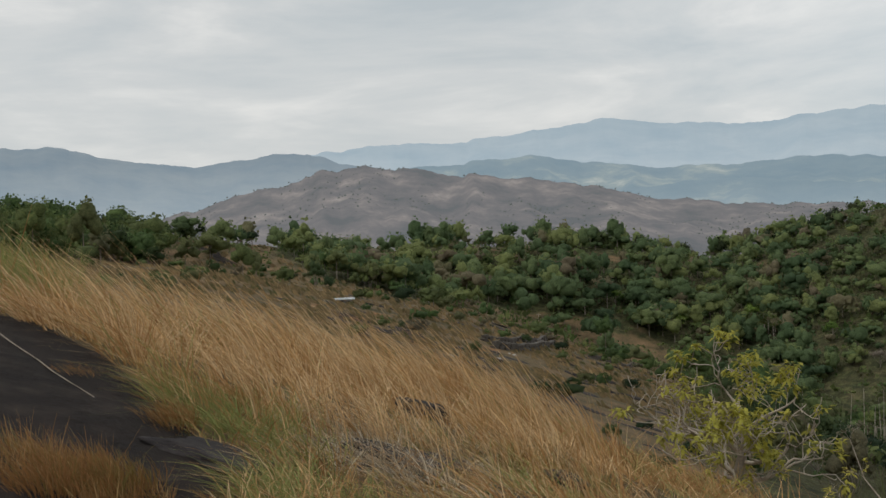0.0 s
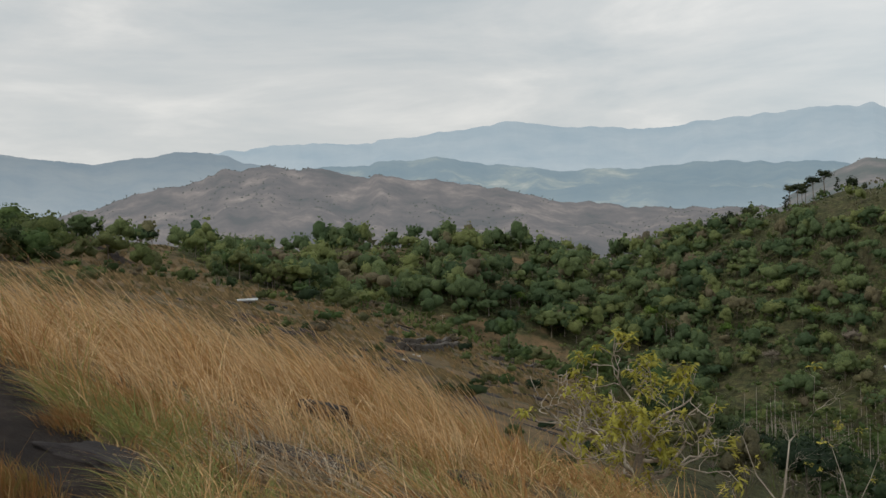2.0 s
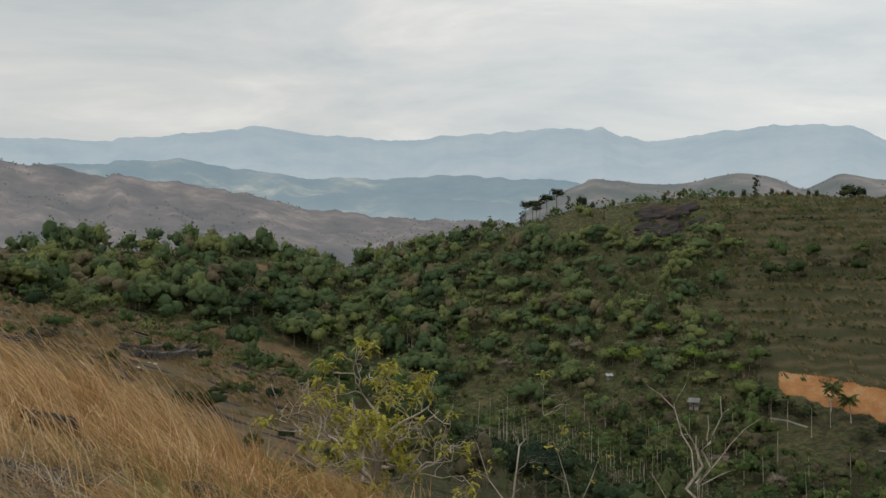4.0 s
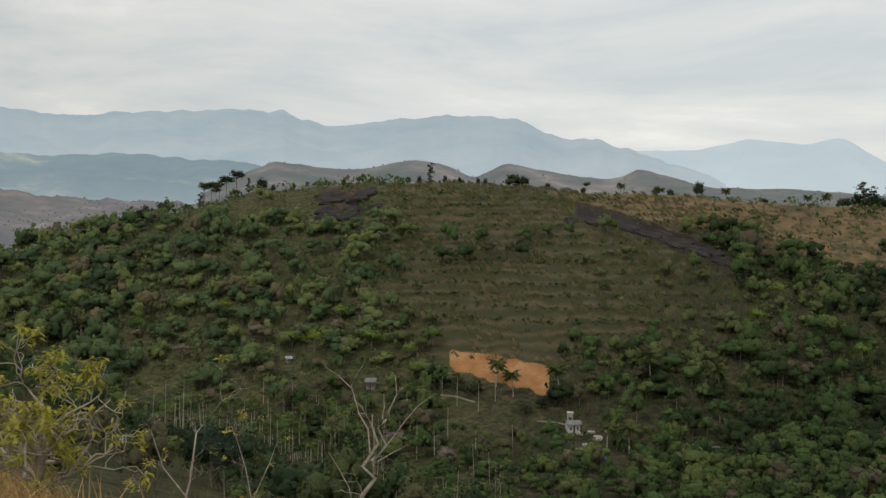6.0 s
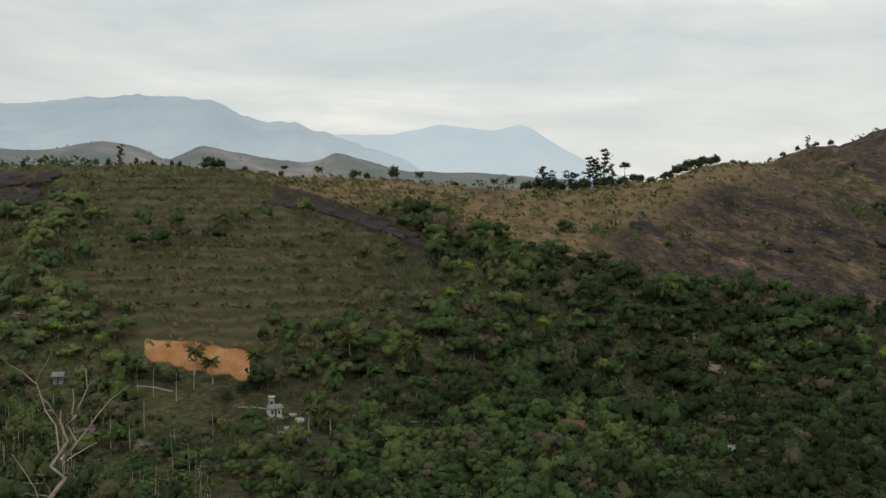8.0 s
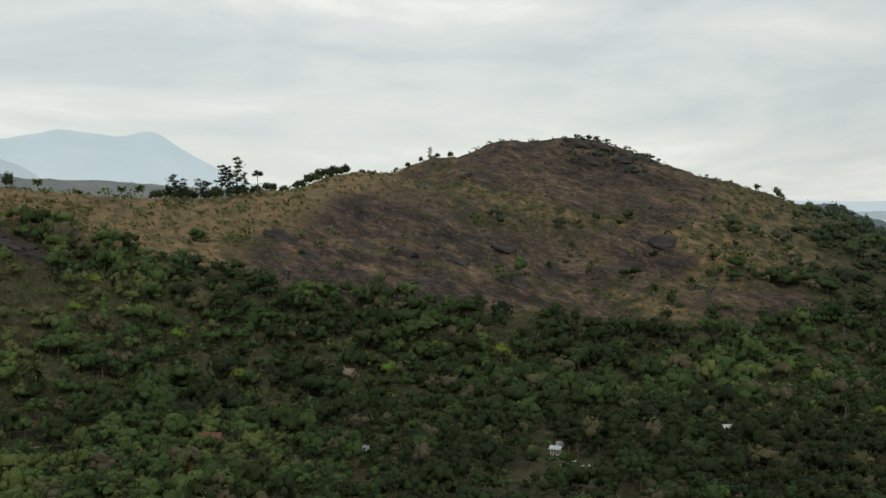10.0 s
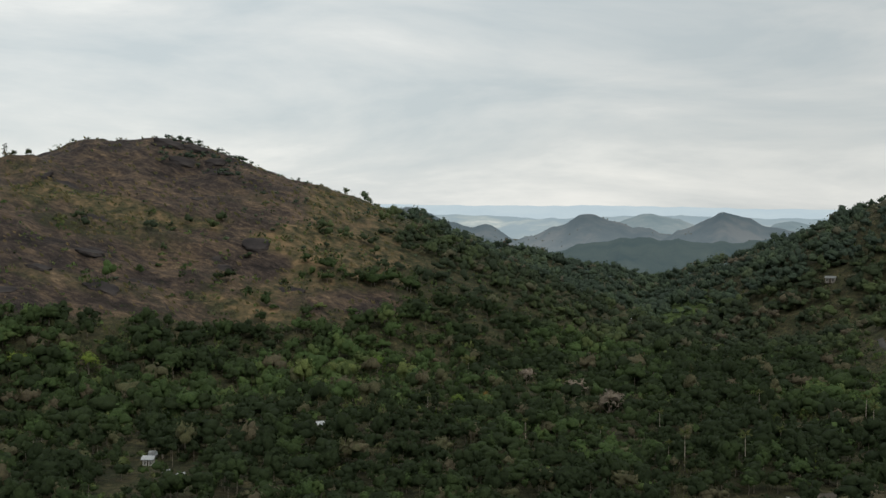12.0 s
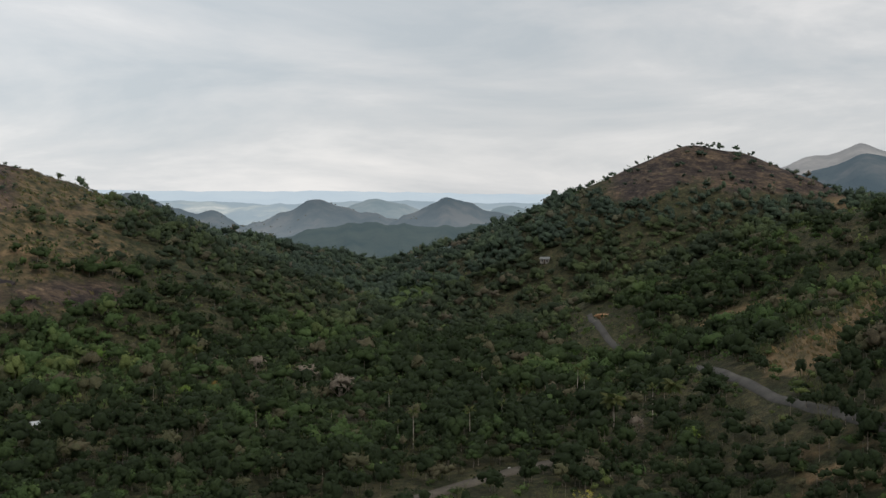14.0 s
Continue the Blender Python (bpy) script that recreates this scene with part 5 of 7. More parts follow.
def plant_valley_trees():
    kinds = [broadleaf(k) for k in TREE_KINDS]
    g = np.random.default_rng(5)
    # single trees on the brow of the dry slope
    lone = [(*land_at(b, d), size) for b, d, size in ((-13.5, 250, 0.62), (-12.9, 252, 0.45), (-10.9, 258, 0.50), (-10.3, 262, 0.42), (-14.6, 246, 0.5), (-7.0, 150, 0.42), (-6.3, 156, 0.36), (-8.4, 168, 0.34))]
    for i, (x, y, z, size) in enumerate(TREE_SPOTS + lone):
        m = pose_at((x, y, z - 0.2), g.uniform(0, 6.28), size, g.uniform(0.85, 1.2))
        if i < len(kinds):
            kinds[i].matrix_basis = m
        else:
            k = int(g.integers(0, len(kinds)))
            copy_thing(kinds[k], m).matrix_basis = m


plant_valley_trees()


# ---- palms and skyline trees ----
def frond(seed, reach):
    """One feathered frond: leaflets drooping on both sides of an arched rib."""
    g = np.random.default_rng(seed)
    t = np.linspace(0.05, 1, 9)
    rib = np.stack([t * reach, 0 * t, reach * (0.42 * t - 0.62 * t ** 2.2)], -1)
    quads = []
    for a, b in zip(rib[:-1], rib[1:]):
        for side in (-1, 1):
            w = reach * 0.29 * (1.15 - abs(2 * a[0] / reach - 0.9)) * g.uniform(0.7, 1.15)
            quads.append([a, b, b * 0.5 + a * 0.5 + [w * 0.55, side * w, -w * 0.75], a + [w * 0.25, side * w * 0.8, -w * 0.7]])
    return np.array(quads).reshape(-1, 3), leaf_faces(16)


def palm_tree(tall, reach, label, group, seed):
    g = np.random.default_rng(seed)
    t = thing("coconut_palm")
    bow = g.uniform(-0.8, 0.8)
    path = [(bow * (k / 5) ** 2, 0, tall * k / 5 - 0.3) for k in range(6)]
    v, f = tube(path, [0.20, 0.16, 0.14, 0.13, 0.12, 0.14], 6)
    part("trunk", v, f, M_DEADWOOD, t, smooth=True)
    shapes = [fast_mesh("frond", *frond(seed + k, reach), M_PALM) for k in range(3)]
    for k in range(16):
        ob = new("frond", shapes[k % 3])
        ob.parent = t
        ob.matrix_basis = Matrix.Translation((bow, 0, tall - 0.35)) @ Matrix.Rotation(k * 2.4, 4, "Z") @ Matrix.Rotation(radians(-42 + 5.2 * k), 4, "Y")
    return tagged(t, label, "palm tree", group)


def tall_tree(seed, tall, wide, label, clumps=6, thin=0.35):
    """A tall tree whose foliage sits in separate clumps up the stem."""
    g = np.random.default_rng(seed)
    t = thing("tall_tree")
    limbs = [tube([(0, 0, -0.4), (0.1, 0.1, tall * 0.5), (0.15, -0.1, tall * 0.97)], [0.2, 0.13, 0.04], 5)]
    quads, norms = [], []
    for k in range(clumps):
        z = tall * (thin + (1 - thin) * (k + 0.6) / clumps)
        a, r = g.uniform(0, 6.28), wide * 0.36 * (1.15 - 0.75 * (k / clumps)) * g.uniform(0.4, 1.1)
        c = np.array([math.cos(a) * r, math.sin(a) * r, z])
        limbs.append(tube([(0.05, 0, z - tall * 0.10), c], [0.07, 0.03], 4))
        v, f, n = crown(seed * 7 + k, 40, 3, wide * 0.62 * g.uniform(0.7, 1.2), tall * 0.17, 0, 0.5, 2)
        quads.append((v + c - np.array([0, 0, tall * 0.07]), f))
        norms.append(n)
    v, f = join(limbs)
    part("trunk", v, f, M_BARK, t, smooth=True)
    add_crown(t, (*join(quads), np.concatenate(norms)), M_DARKLEAF)
    return tagged(t, label, "tree", "trees along the ridge")


def umbrella_tree(seed, tall, wide):
    t = thing("umbrella_tree")
    g = np.random.default_rng(seed)
    limbs = [tube([(0, 0, -0.4), (0.15, 0, tall * 0.6), (0.1, 0.1, tall * 0.86)], [0.17, 0.12, 0.08], 5)]
    for k in range(6):
        a = k * 1.05 + g.uniform(-0.2, 0.2)
        limbs.append(tube([(0.1, 0, tall * 0.68), (math.cos(a) * wide * 0.2, math.sin(a) * wide * 0.2, tall * 0.8), (math.cos(a) * wide * 0.4, math.sin(a) * wide * 0.4, tall * 0.92)], [0.06, 0.045, 0.02], 4))
    v, f = join(limbs)
    part("trunk", v, f, M_BARK, t, smooth=True)
    add_crown(t, crown(seed, 150, 7, wide, tall * 0.36, tall * 0.66, 0.5, 7), M_DARKLEAF)
    return tagged(t, "flat-topped tree on the ridge crest", "tree", "trees along the ridge")


def ridge_bush(seed, tall, wide):
    t = thing("ridge_tree")
    v, f = trunk_limbs(seed, tall * 0.1, tall * 0.8, wide, 0.1)
    part("trunk", v, f, M_BARK, t, smooth=True)
    add_crown(t, crown(seed, 120, 9, wide, tall * 1.05, -tall * 0.05, 0.42, 9), M_DARKLEAF)
    return tagged(t, "small dark green tree on the ridge crest", "tree", "trees along the ridge")


M_PALM = leafy("palm_fronds", [(0.0, (0.05, 0.075, 0.022)), (1.0, (0.115, 0.12, 0.04))], "object")
M_DARKLEAF = leafy("ridge_foliage", [(0.0, (0.02, 0.03, 0.014)), (0.6, (0.035, 0.05, 0.02)), (1.0, (0.06, 0.07, 0.03))], "object", 0.25, 0.75, 2.0)

# bearing, height and width for each tree along the crest
CREST_TREES = {
    "palm": [(46.0, 5.5, 2.4), (51.4, 5.6, 2.6), (55.5, 5.5, 2.4), (56.5, 6.0, 2.4), (48.2, 4.0, 2.0)],
    "tall": [(35.7, 8.0, 3.4), (58.2, 9.5, 6.6), (58.6, 8.0, 5.0), (60.7, 13.0, 6.6), (61.1, 12.0, 5.5), (61.5, 15.0, 6.8), (59.6, 8.0, 5.6), (61.9, 9.0, 5.0), (71.9, 5.5, 2.4), (25.9, 6.0, 2.6), (23.4, 6.0, 2.6)],
    "umbrella": [(25.3, 10.5, 7.0), (24.75, 9.5, 6.0), (23.6, 9.5, 5.5), (23.95, 9.0, 5.0), (24.35, 8.5, 4.6), (62.6, 9.5, 4.6), (59.9, 7.5, 4.6), (24.2, 6.5, 4.0), (44.2, 5.0, 3.6)],
    "bush": [(26.6, 6.0, 5.0), (57.4, 4.5, 5.0), (58.4, 5.0, 6.0), (59.0, 5.0, 5.5), (59.9, 4.5, 5.0), (60.5, 5.5, 6.0), (61.2, 5.5, 6.0), (61.7, 5.0, 5.5), (62.5, 4.5, 5.0), (63.2, 4.0, 5.0), (64.0, 3.5, 5.0),
             (64.9, 5.0, 6.5), (65.6, 6.0, 7.0), (66.3, 6.0, 7.0), (66.9, 6.0, 7.0), (21.4, 7.0, 6.5), (20.6, 8.0, 7.5), (17.3, 6.5, 6.5), (15.6, 7.5, 7.0), (10.6, 6.5, 6.5), (8.4, 7.0, 6.5), (5.2, 6.0, 6.0), (27.2, 3.5, 2.2), (28.3, 3.4, 2.0), (31.0, 3.0, 2.0), (34.5, 3.6, 2.0), (35.1, 4.2, 2.2), (36.5, 3.8, 2.0), (37.3, 3.2, 1.8), (38.3, 3.5, 1.8), (38.7, 3.6, 2.0),
             (40.2, 6.0, 7.5), (40.8, 4.6, 5.0), (42.1, 3.2, 2.6), (44.0, 3.2, 2.4), (47.9, 4.5, 4.0), (48.6, 3.4, 3.0), (50.1, 7.0, 4.0), (53.4, 2.4, 4.0), (57.1, 4.0, 3.0), (57.9, 6.5, 4.2),
             (58.8, 6.0, 4.2), (59.3, 4.2, 3.0), (60.3, 5.0, 3.6), (61.9, 4.2, 3.0), (62.3, 3.4, 2.6), (63.0, 4.2, 3.0), (63.5, 4.0, 2.4), (64.6, 4.0, 3.6), (65.3, 6.5, 5.0), (65.9, 7.0, 5.4),
             (66.6, 6.8, 5.4), (67.3, 6.6, 5.2), (70.7, 3.2, 3.2), (71.4, 3.4, 2.6), (72.3, 3.0, 3.4), (73.0, 3.6, 3.4), (19.5, 7.0, 6.0), (18.2, 7.5, 7.0), (14.9, 9.0, 7.0), (12.9, 6.0, 6.0), (16.3, 5.0, 3.0)],
}


def crest_spot(bearing):
    """The ground at the crest of the facing ridge in that direction, a little this side of it."""
    a = radians(bearing)
    d = np.arange(330.0, 640.0, 3.0)
    z = land(d * math.sin(a), d * math.cos(a))
    k = int(np.argmax(z / d))
    return Vector((d[k] * math.sin(a), d[k] * math.cos(a), z[k] - 0.9))


def plant_crest():
    g = np.random.default_rng(17)
    made = {"palm": palm_tree(5.0, 2.6, "coconut palm on the ridge crest", "palms along the ridge", 3), "tall": tall_tree(5, 10.0, 4.0, "tall eucalyptus on the ridge crest", 9, 0.12),
            "umbrella": umbrella_tree(9, 8.0, 5.0), "bush": ridge_bush(21, 4.0, 4.0)}
    more = {"tall": [made["tall"], tall_tree(6, 10.0, 3.6, "tall eucalyptus on the ridge crest", 8, 0.15)], "bush": [made["bush"], ridge_bush(22, 4.0, 4.0), ridge_bush(23, 4.0, 4.0), ridge_bush(24, 4.0, 4.0)],
            "palm": [made["palm"]], "umbrella": [made["umbrella"], umbrella_tree(10, 8.0, 5.0)]}
    unit = {"palm": (6.4, 5.2), "tall": (10.0, 4.0), "umbrella": (8.0, 5.0), "bush": (4.0, 4.0)}
    for kind, rows in CREST_TREES.items():
        for i, (b, tall, wide) in enumerate(rows):
            if kind == "bush":
                tall, wide = tall * (0.85 if 64.5 < b < 67.5 else 1.0), wide * 1.05
            m = pose_at(crest_spot(b), g.uniform(0, 6.28), wide / unit[kind][1], (tall / unit[kind][0]) / (wide / unit[kind][1]))
            if kind == "palm":
                m = pose_at(crest_spot(b), g.uniform(0, 6.28), tall / 6.4)
            if i < len(more[kind]):
                more[kind][i].matrix_basis = m
            else:
                copy_thing(more[kind][i % len(more[kind])], m).matrix_basis = m


plant_crest()


def plant_palms():
    g = np.random.default_rng(29)
    rows = [(39.35, -9.5, 5.4, "coconut palm beside the orange earth clearing"), (40.3, -10.0, 5.4, "coconut palm beside the orange earth clearing"), (47.7, -9.2, 7.5, "pale coconut palm among the woods"),
            (51.3, -9.6, 6.5, "coconut palm among the woods"), (46.6, -12.9, 5.5, "coconut palm with brown hanging fronds by the house"), (45.4, -12.7, 5.0, "coconut palm with brown hanging fronds by the house"),
            (42.8, -9.8, 6.0, "coconut palm among the woods"), (118.7, -12.4, 6.5, "coconut palm in the valley"), (96.0, -9.3, 6.0, "coconut palm in the valley"), (122.0, -11.5, 6.0, "coconut palm in the valley")]
    first = palm_tree(6.0, 2.9, rows[0][3], "palms on the hillside", 41)
    for i, (b, r, tall, label) in enumerate(rows):
        m = pose_at(on_land(b, r), g.uniform(0, 6.28), tall / 6.0)
        ob = first if i == 0 else copy_thing(first, m)
        ob.matrix_basis = m
        ob["label"] = label


plant_palms()


# ---- leafless trees and the young-leaved tree near the camera ----
def grow_limbs(seed, limbs, depth, spread, shrink, sides=6, thick=0.62, twig=0.36, share=1.0):
    """Branches out of given main limbs (lists of points with a start radius); returns tubes and twig ends."""
    g = np.random.default_rng(seed)
    tubes, ends = [], []

    def wander(p, d, length, r, level):
        pts, rad = [np.array(p)], [r]
        d = np.array(d) / np.linalg.norm(d)
        n = 4
        for k in range(n):
            d = d + g.normal(0, 0.36, 3) + np.array([0, 0, 0.06])
            d /= np.linalg.norm(d)
            pts.append(pts[-1] + d * length / n)
            rad.append(r * (1 - 0.62 * (k + 1) / n))
        tubes.append(tube(pts, rad, sides if level == 0 else 4))
        if level >= depth:
            ends.append((pts[-1], d))
            if g.random() < 0.5:
                ends.append((pts[-2], d))
            return
        for k in range(int(g.integers(2, 5))):
            s = int(g.integers(2, n + 1))
            wander(pts[s], d * 0.8 + g.normal(0, spread, 3), length * shrink * g.uniform(0.7, 1.15), rad[s] * 0.75, level + 1)

    for pts, r0, r1 in limbs:
        pts = np.array(pts, float)
        pts[1:] += g.normal(0, 0.02 * np.linalg.norm(pts[-1] - pts[0]), (len(pts) - 1, 3))
        tubes.append(tube(pts, np.linspace(r0, r1, len(pts)) * thick, sides + 1))
        for s in range(max(1, len(pts) // 2 - 1), len(pts)):
            for k in range(3 if s == len(pts) - 1 else 2):
                if g.random() > share:
                    continue
                d = pts[s] - pts[s - 1]
                wander(pts[s], d / np.linalg.norm(d) + g.normal(0, spread, 3), twig * np.linalg.norm(pts[-1] - pts[0]) * g.uniform(0.35, 0.7), r1 * 0.7 * thick, 1)
    return tubes, ends


def rosette_leaves(ends, size, count, seed, droop=0.35):
    """Hanging clusters of long leaflets at the twig ends."""
    g = np.random.default_rng(seed)
    quads = []
    for p, d in ends:
        for k in range(count):
            a = g.uniform(0, 6.28)
            out = np.array([math.cos(a), math.sin(a), g.uniform(-droop * 2, 0.45)]) + 0.3 * d
            out /= np.linalg.norm(out)
            side = np.cross(out, [0, 0, 1.0])
            side /= np.linalg.norm(side) + 1e-6
            ln, w = size * g.uniform(0.7, 1.3), size * 0.22 * g.uniform(0.8, 1.2)
            o = p + g.normal(0, size * 0.35, 3)
            quads.append([o, o + out * ln * 0.5 + side * w, o + out * ln + np.array([0, 0, -ln * 0.25]), o + out * ln * 0.5 - side * w])
    return np.array(quads)


def limb(base, points):
    """A main limb in the plane square to the line of sight: steps given as (right, up, away)."""
    return [base + np.array(p) * np.array([0.85, 0.85, 1.0]) for p in points]


def face_viewer(ob, bearing, d, drop=0.1):
    ob.matrix_basis = Matrix.Translation(land_at(bearing, d) - Vector((0, 0, drop))) @ Matrix.Rotation(-radians(bearing), 4, "Z")
    return ob


def crooked_limb(g, p, d, length, r, level, tubes, tips, droop=0.1):
    """A crooked limb that zigzags, forks and carries twigs; tips collect (place, direction)."""
    n = 5 if level < 2 else 4
    pts, rad = [np.array(p, float)], [r]
    d = unit(np.array(d, float))
    for k in range(n):
        d = unit(d + g.normal(0, 0.40, 3) * np.array([1, 1, 0.8]) + np.array([0, 0, droop]))
        pts.append(pts[-1] + d * length / n * g.uniform(0.8, 1.25))
        rad.append(max(0.008, r * (1 - 0.5 * (k + 1) / n)))
    tubes.append(tube(pts, rad, 6 if level < 1 else 4))
    if level == 3:
        tips.append((pts[-1], d))
        return
    for k in range((3, 4, 3)[level]):
        s = int(g.integers(2, n + 1)) if k else n
        out = unit(d + g.normal(0, 0.85, 3) * np.array([1, 1, 0.7]) + np.array([0, 0, 0.12]))
        crooked_limb(g, pts[s], out, length * g.uniform(0.5, 0.8), rad[s] * 0.74, level + 1, tubes, tips, droop)


def young_leaf_tree():
    t = new("young_leaf_tree")
    g = np.random.default_rng(41)
    trunk = [(0, 0, -0.2), (0.06, 0.02, 0.35), (0.02, 0, 0.62), (0.10, 0.03, 0.95)]
    part("trunk", *tube(trunk, [0.115, 0.09, 0.085, 0.075], 8), M_BARK, t, "dark crooked trunk", True)
    tips = []
    for start, d, length, r in (((0.10, 0.03, 0.93), (-0.5, 0.1, 1.0), 0.95, 0.06), ((0.10, 0.03, 0.93), (0.55, 0.2, 0.9), 0.95, 0.058), ((0.04, 0, 0.6), (-1.0, -0.2, 0.42), 1.1, 0.05),
                                ((0.05, 0, 0.45), (1.0, 0.1, 0.45), 1.1, 0.048), ((0.10, 0.03, 0.9), (0.1, -0.4, 1.0), 1.0, 0.05), ((0.02, 0, 0.5), (-0.9, 0.5, 0.2), 0.95, 0.04), ((0.08, 0, 0.85), (0.7, -0.6, 0.7), 0.9, 0.042)):
        tubes = []
        crooked_limb(g, start, d, length, r * 0.9, 0, tubes, tips)
        part("branch", *join(tubes), M_DEADWOOD, t, "crooked pale grey branch", True)
    leafy_tips = [e for e in tips if g.random() < 0.20 + 0.62 * (value_noise(np.array([e[0][0] * 1.9 + 3]), np.array([e[0][2] * 1.9]))[0] > 0.0)]
    q = rosette_leaves(leafy_tips, 0.13, 17, 6, 0.5)
    part("leaves", q.reshape(-1, 3), leaf_faces(len(q)), M_YELLOWLEAF, t, "clusters of fresh yellow green leaves")
    tagged(t, "small crooked tree with fresh yellow green leaves", "tree")
    face_viewer(t, 15.1, 22.5)
    t.matrix_basis = t.matrix_basis @ Matrix.Scale(1.33, 4)
    return t


def bare_tree(name, label, limbs, seed, bearing, d, depth=3, spread=0.55, leaves=0.0, thick=0.5, share=1.0):
    t = new(name)
    ends = []
    for i, (pts, a, b) in enumerate(limbs):
        tubes, tips = grow_limbs(seed + i, [([np.array(p, float) for p in pts], a, b)], depth, spread, 0.7, 6, thick, 0.3, share)
        ends += tips
        part("branch" if i else "trunk", *join(tubes), M_DEADWOOD, t, smooth=True)
    if leaves:
        g = np.random.default_rng(seed)
        q = rosette_leaves([e for e in ends if g.random() < leaves], 0.2, 8, seed)
        part("leaves", q.reshape(-1, 3), leaf_faces(len(q)), M_YELLOWLEAF, t, "few fresh yellow green leaves")
    tagged(t, label, "tree", "leafless trees near the camera")
    return face_viewer(t, bearing, d, 0.3)


young_leaf_tree()
bare_tree("leafless_tree", "slender leafless tree with forked pale branches",
          [([(0, 0, 0), (0.1, 0, 1.6), (0.35, 0, 3.0), (0.6, 0, 4.2), (1.1, 0.1, 5.2)], 0.09, 0.03), ([(0.25, 0, 2.4), (-0.4, 0.1, 3.4), (-0.8, 0.2, 4.4)], 0.05, 0.02),
           ([(0.05, 0, 1.0), (-0.7, 0, 1.8), (-1.1, 0, 2.8)], 0.05, 0.02)], 8, 22.2, 31, 3, 0.5, 0.03)
bare_tree("dead_tree", "tall dead tree with bleached broken branches",
          [([(-0.9, 0, 0), (-0.6, 0, 2.2), (-0.4, 0, 3.6), (-0.1, 0, 4.25), (0.18, 0, 4.8), (0.11, 0, 5.5), (0.18, 0, 6.1), (0.2, 0, 6.9), (0.27, 0, 7.5)], 0.30, 0.06),
           ([(0.2, 0, 5.6), (0.6, 0.1, 6.2), (0.42, 0.1, 6.85), (0.6, 0, 7.25), (0.8, 0, 7.55), (1.2, 0, 8.2), (1.18, 0, 9.15)], 0.14, 0.035), ([(0.6, 0, 7.3), (0.68, 0, 7.8), (0.72, 0.1, 8.25)], 0.06, 0.02),
           ([(0.34, 0, 5.65), (1.13, 0.2, 6.45), (1.58, 0.2, 7.1), (2.15, 0.1, 7.8), (2.6, 0.1, 8.3)], 0.07, 0.015), ([(0.4, 0, 5.55), (1.13, -0.1, 5.95), (1.5, -0.2, 6.2)], 0.06, 0.015),
           ([(0.12, 0, 5.9), (-0.05, 0.1, 6.9), (-0.23, 0.2, 7.5), (-0.41, 0.2, 8.05), (-0.63, 0.2, 8.55), (-0.34, 0.1, 8.85), (-0.16, 0, 9.4), (-0.11, 0, 9.85)], 0.075, 0.02),
           ([(-0.63, 0.2, 8.5), (-1.13, 0.2, 9.0), (-1.6, 0.2, 9.3)], 0.05, 0.015), ([(-0.5, 0, 3.4), (-0.7, -0.1, 4.5), (-1.1, -0.1, 5.4), (-1.6, -0.1, 6.0)], 0.06, 0.02)], 12, 32.28, 42, 2, 0.5, 0.0, 0.46, 0.16)
bare_tree("leafless_tree", "small leafless tree with young leaves at the tips",
          [([(0, 0, 0), (0.1, 0, 2.0), (-0.2, 0, 4.0), (-0.8, 0, 5.4)], 0.09, 0.03), ([(0.05, 0, 2.2), (0.9, 0, 3.9), (1.3, 0.1, 5.2)], 0.06, 0.02)], 19, 26.0, 52, 3, 0.6, 0.08)
bare_tree("leafless_tree", "leafless tree with spreading pale branches and young leaves",
          [([(0, 0, 0), (0.0, 0, 2.4), (-0.5, 0, 4.4), (-1.0, 0, 6.0)], 0.12, 0.04), ([(0, 0, 2.2), (1.0, 0, 4.0), (1.6, 0.1, 5.8)], 0.09, 0.03), ([(0.1, 0, 2.6), (0.4, 0.2, 4.6), (0.3, 0.3, 6.4)], 0.08, 0.03)],
          23, 117.3, 150, 3, 0.6, 0.6)


# ---- rocks ----
def rock_mesh(seed, squash, fine=2):
    bm = bmesh.new()
    bmesh.ops.create_icosphere(bm, subdivisions=fine, radius=1.0)
    off = Vector((seed * 3.7, seed * 1.9, 0))
    for v in bm.verts:
        p = v.co.copy()
        k = 1 + 0.38 * noise.fractal(p * 1.1 + off, 0.9, 2.1, 4) + 0.16 * abs(noise.noise(p * 3.1 + off))
        v.co = Vector((p.x * k, p.y * k, max(min(p.z * k, 0.62), -0.9) * squash))
    for f in bm.faces:
        f.smooth = fine > 2
    me = bpy.data.meshes.new("rock")
    bm.to_mesh(me)
    bm.free()
    me.materials.append(M_ROCK)
    return me


def slope_tilt(p):
    """The turn that lays a flat rock on the slope."""
    h = 0.8
    xs, ys = np.array([p[0] + h, p[0] - h, p[0], p[0]]), np.array([p[1], p[1], p[1] + h, p[1] - h])
    z = land(xs, ys)
    n = Vector((-(z[0] - z[1]) / (2 * h), -(z[2] - z[3]) / (2 * h), 1)).normalized()
    return Vector((0, 0, 1)).rotation_difference(n).to_matrix().to_4x4()


def lay_rock(name, me, place, wide, long, tall, turn, label, group=""):
    ob = new(name, me)
    ob.matrix_basis = Matrix.Translation(place) @ slope_tilt(place) @ Matrix.Rotation(turn, 4, "Z") @ Matrix.Diagonal((long / 2, wide / 2, tall, 1))
    return tagged(ob, label, "rock", group)


ROCKS = [rock_mesh(k, s, 2) for k, s in ((1, 0.6), (2, 0.75), (3, 0.5), (4, 0.7))]
SLABS = [rock_mesh(k, s, 4) for k, s in ((11, 0.6), (12, 0.75), (13, 0.5), (14, 0.7))]
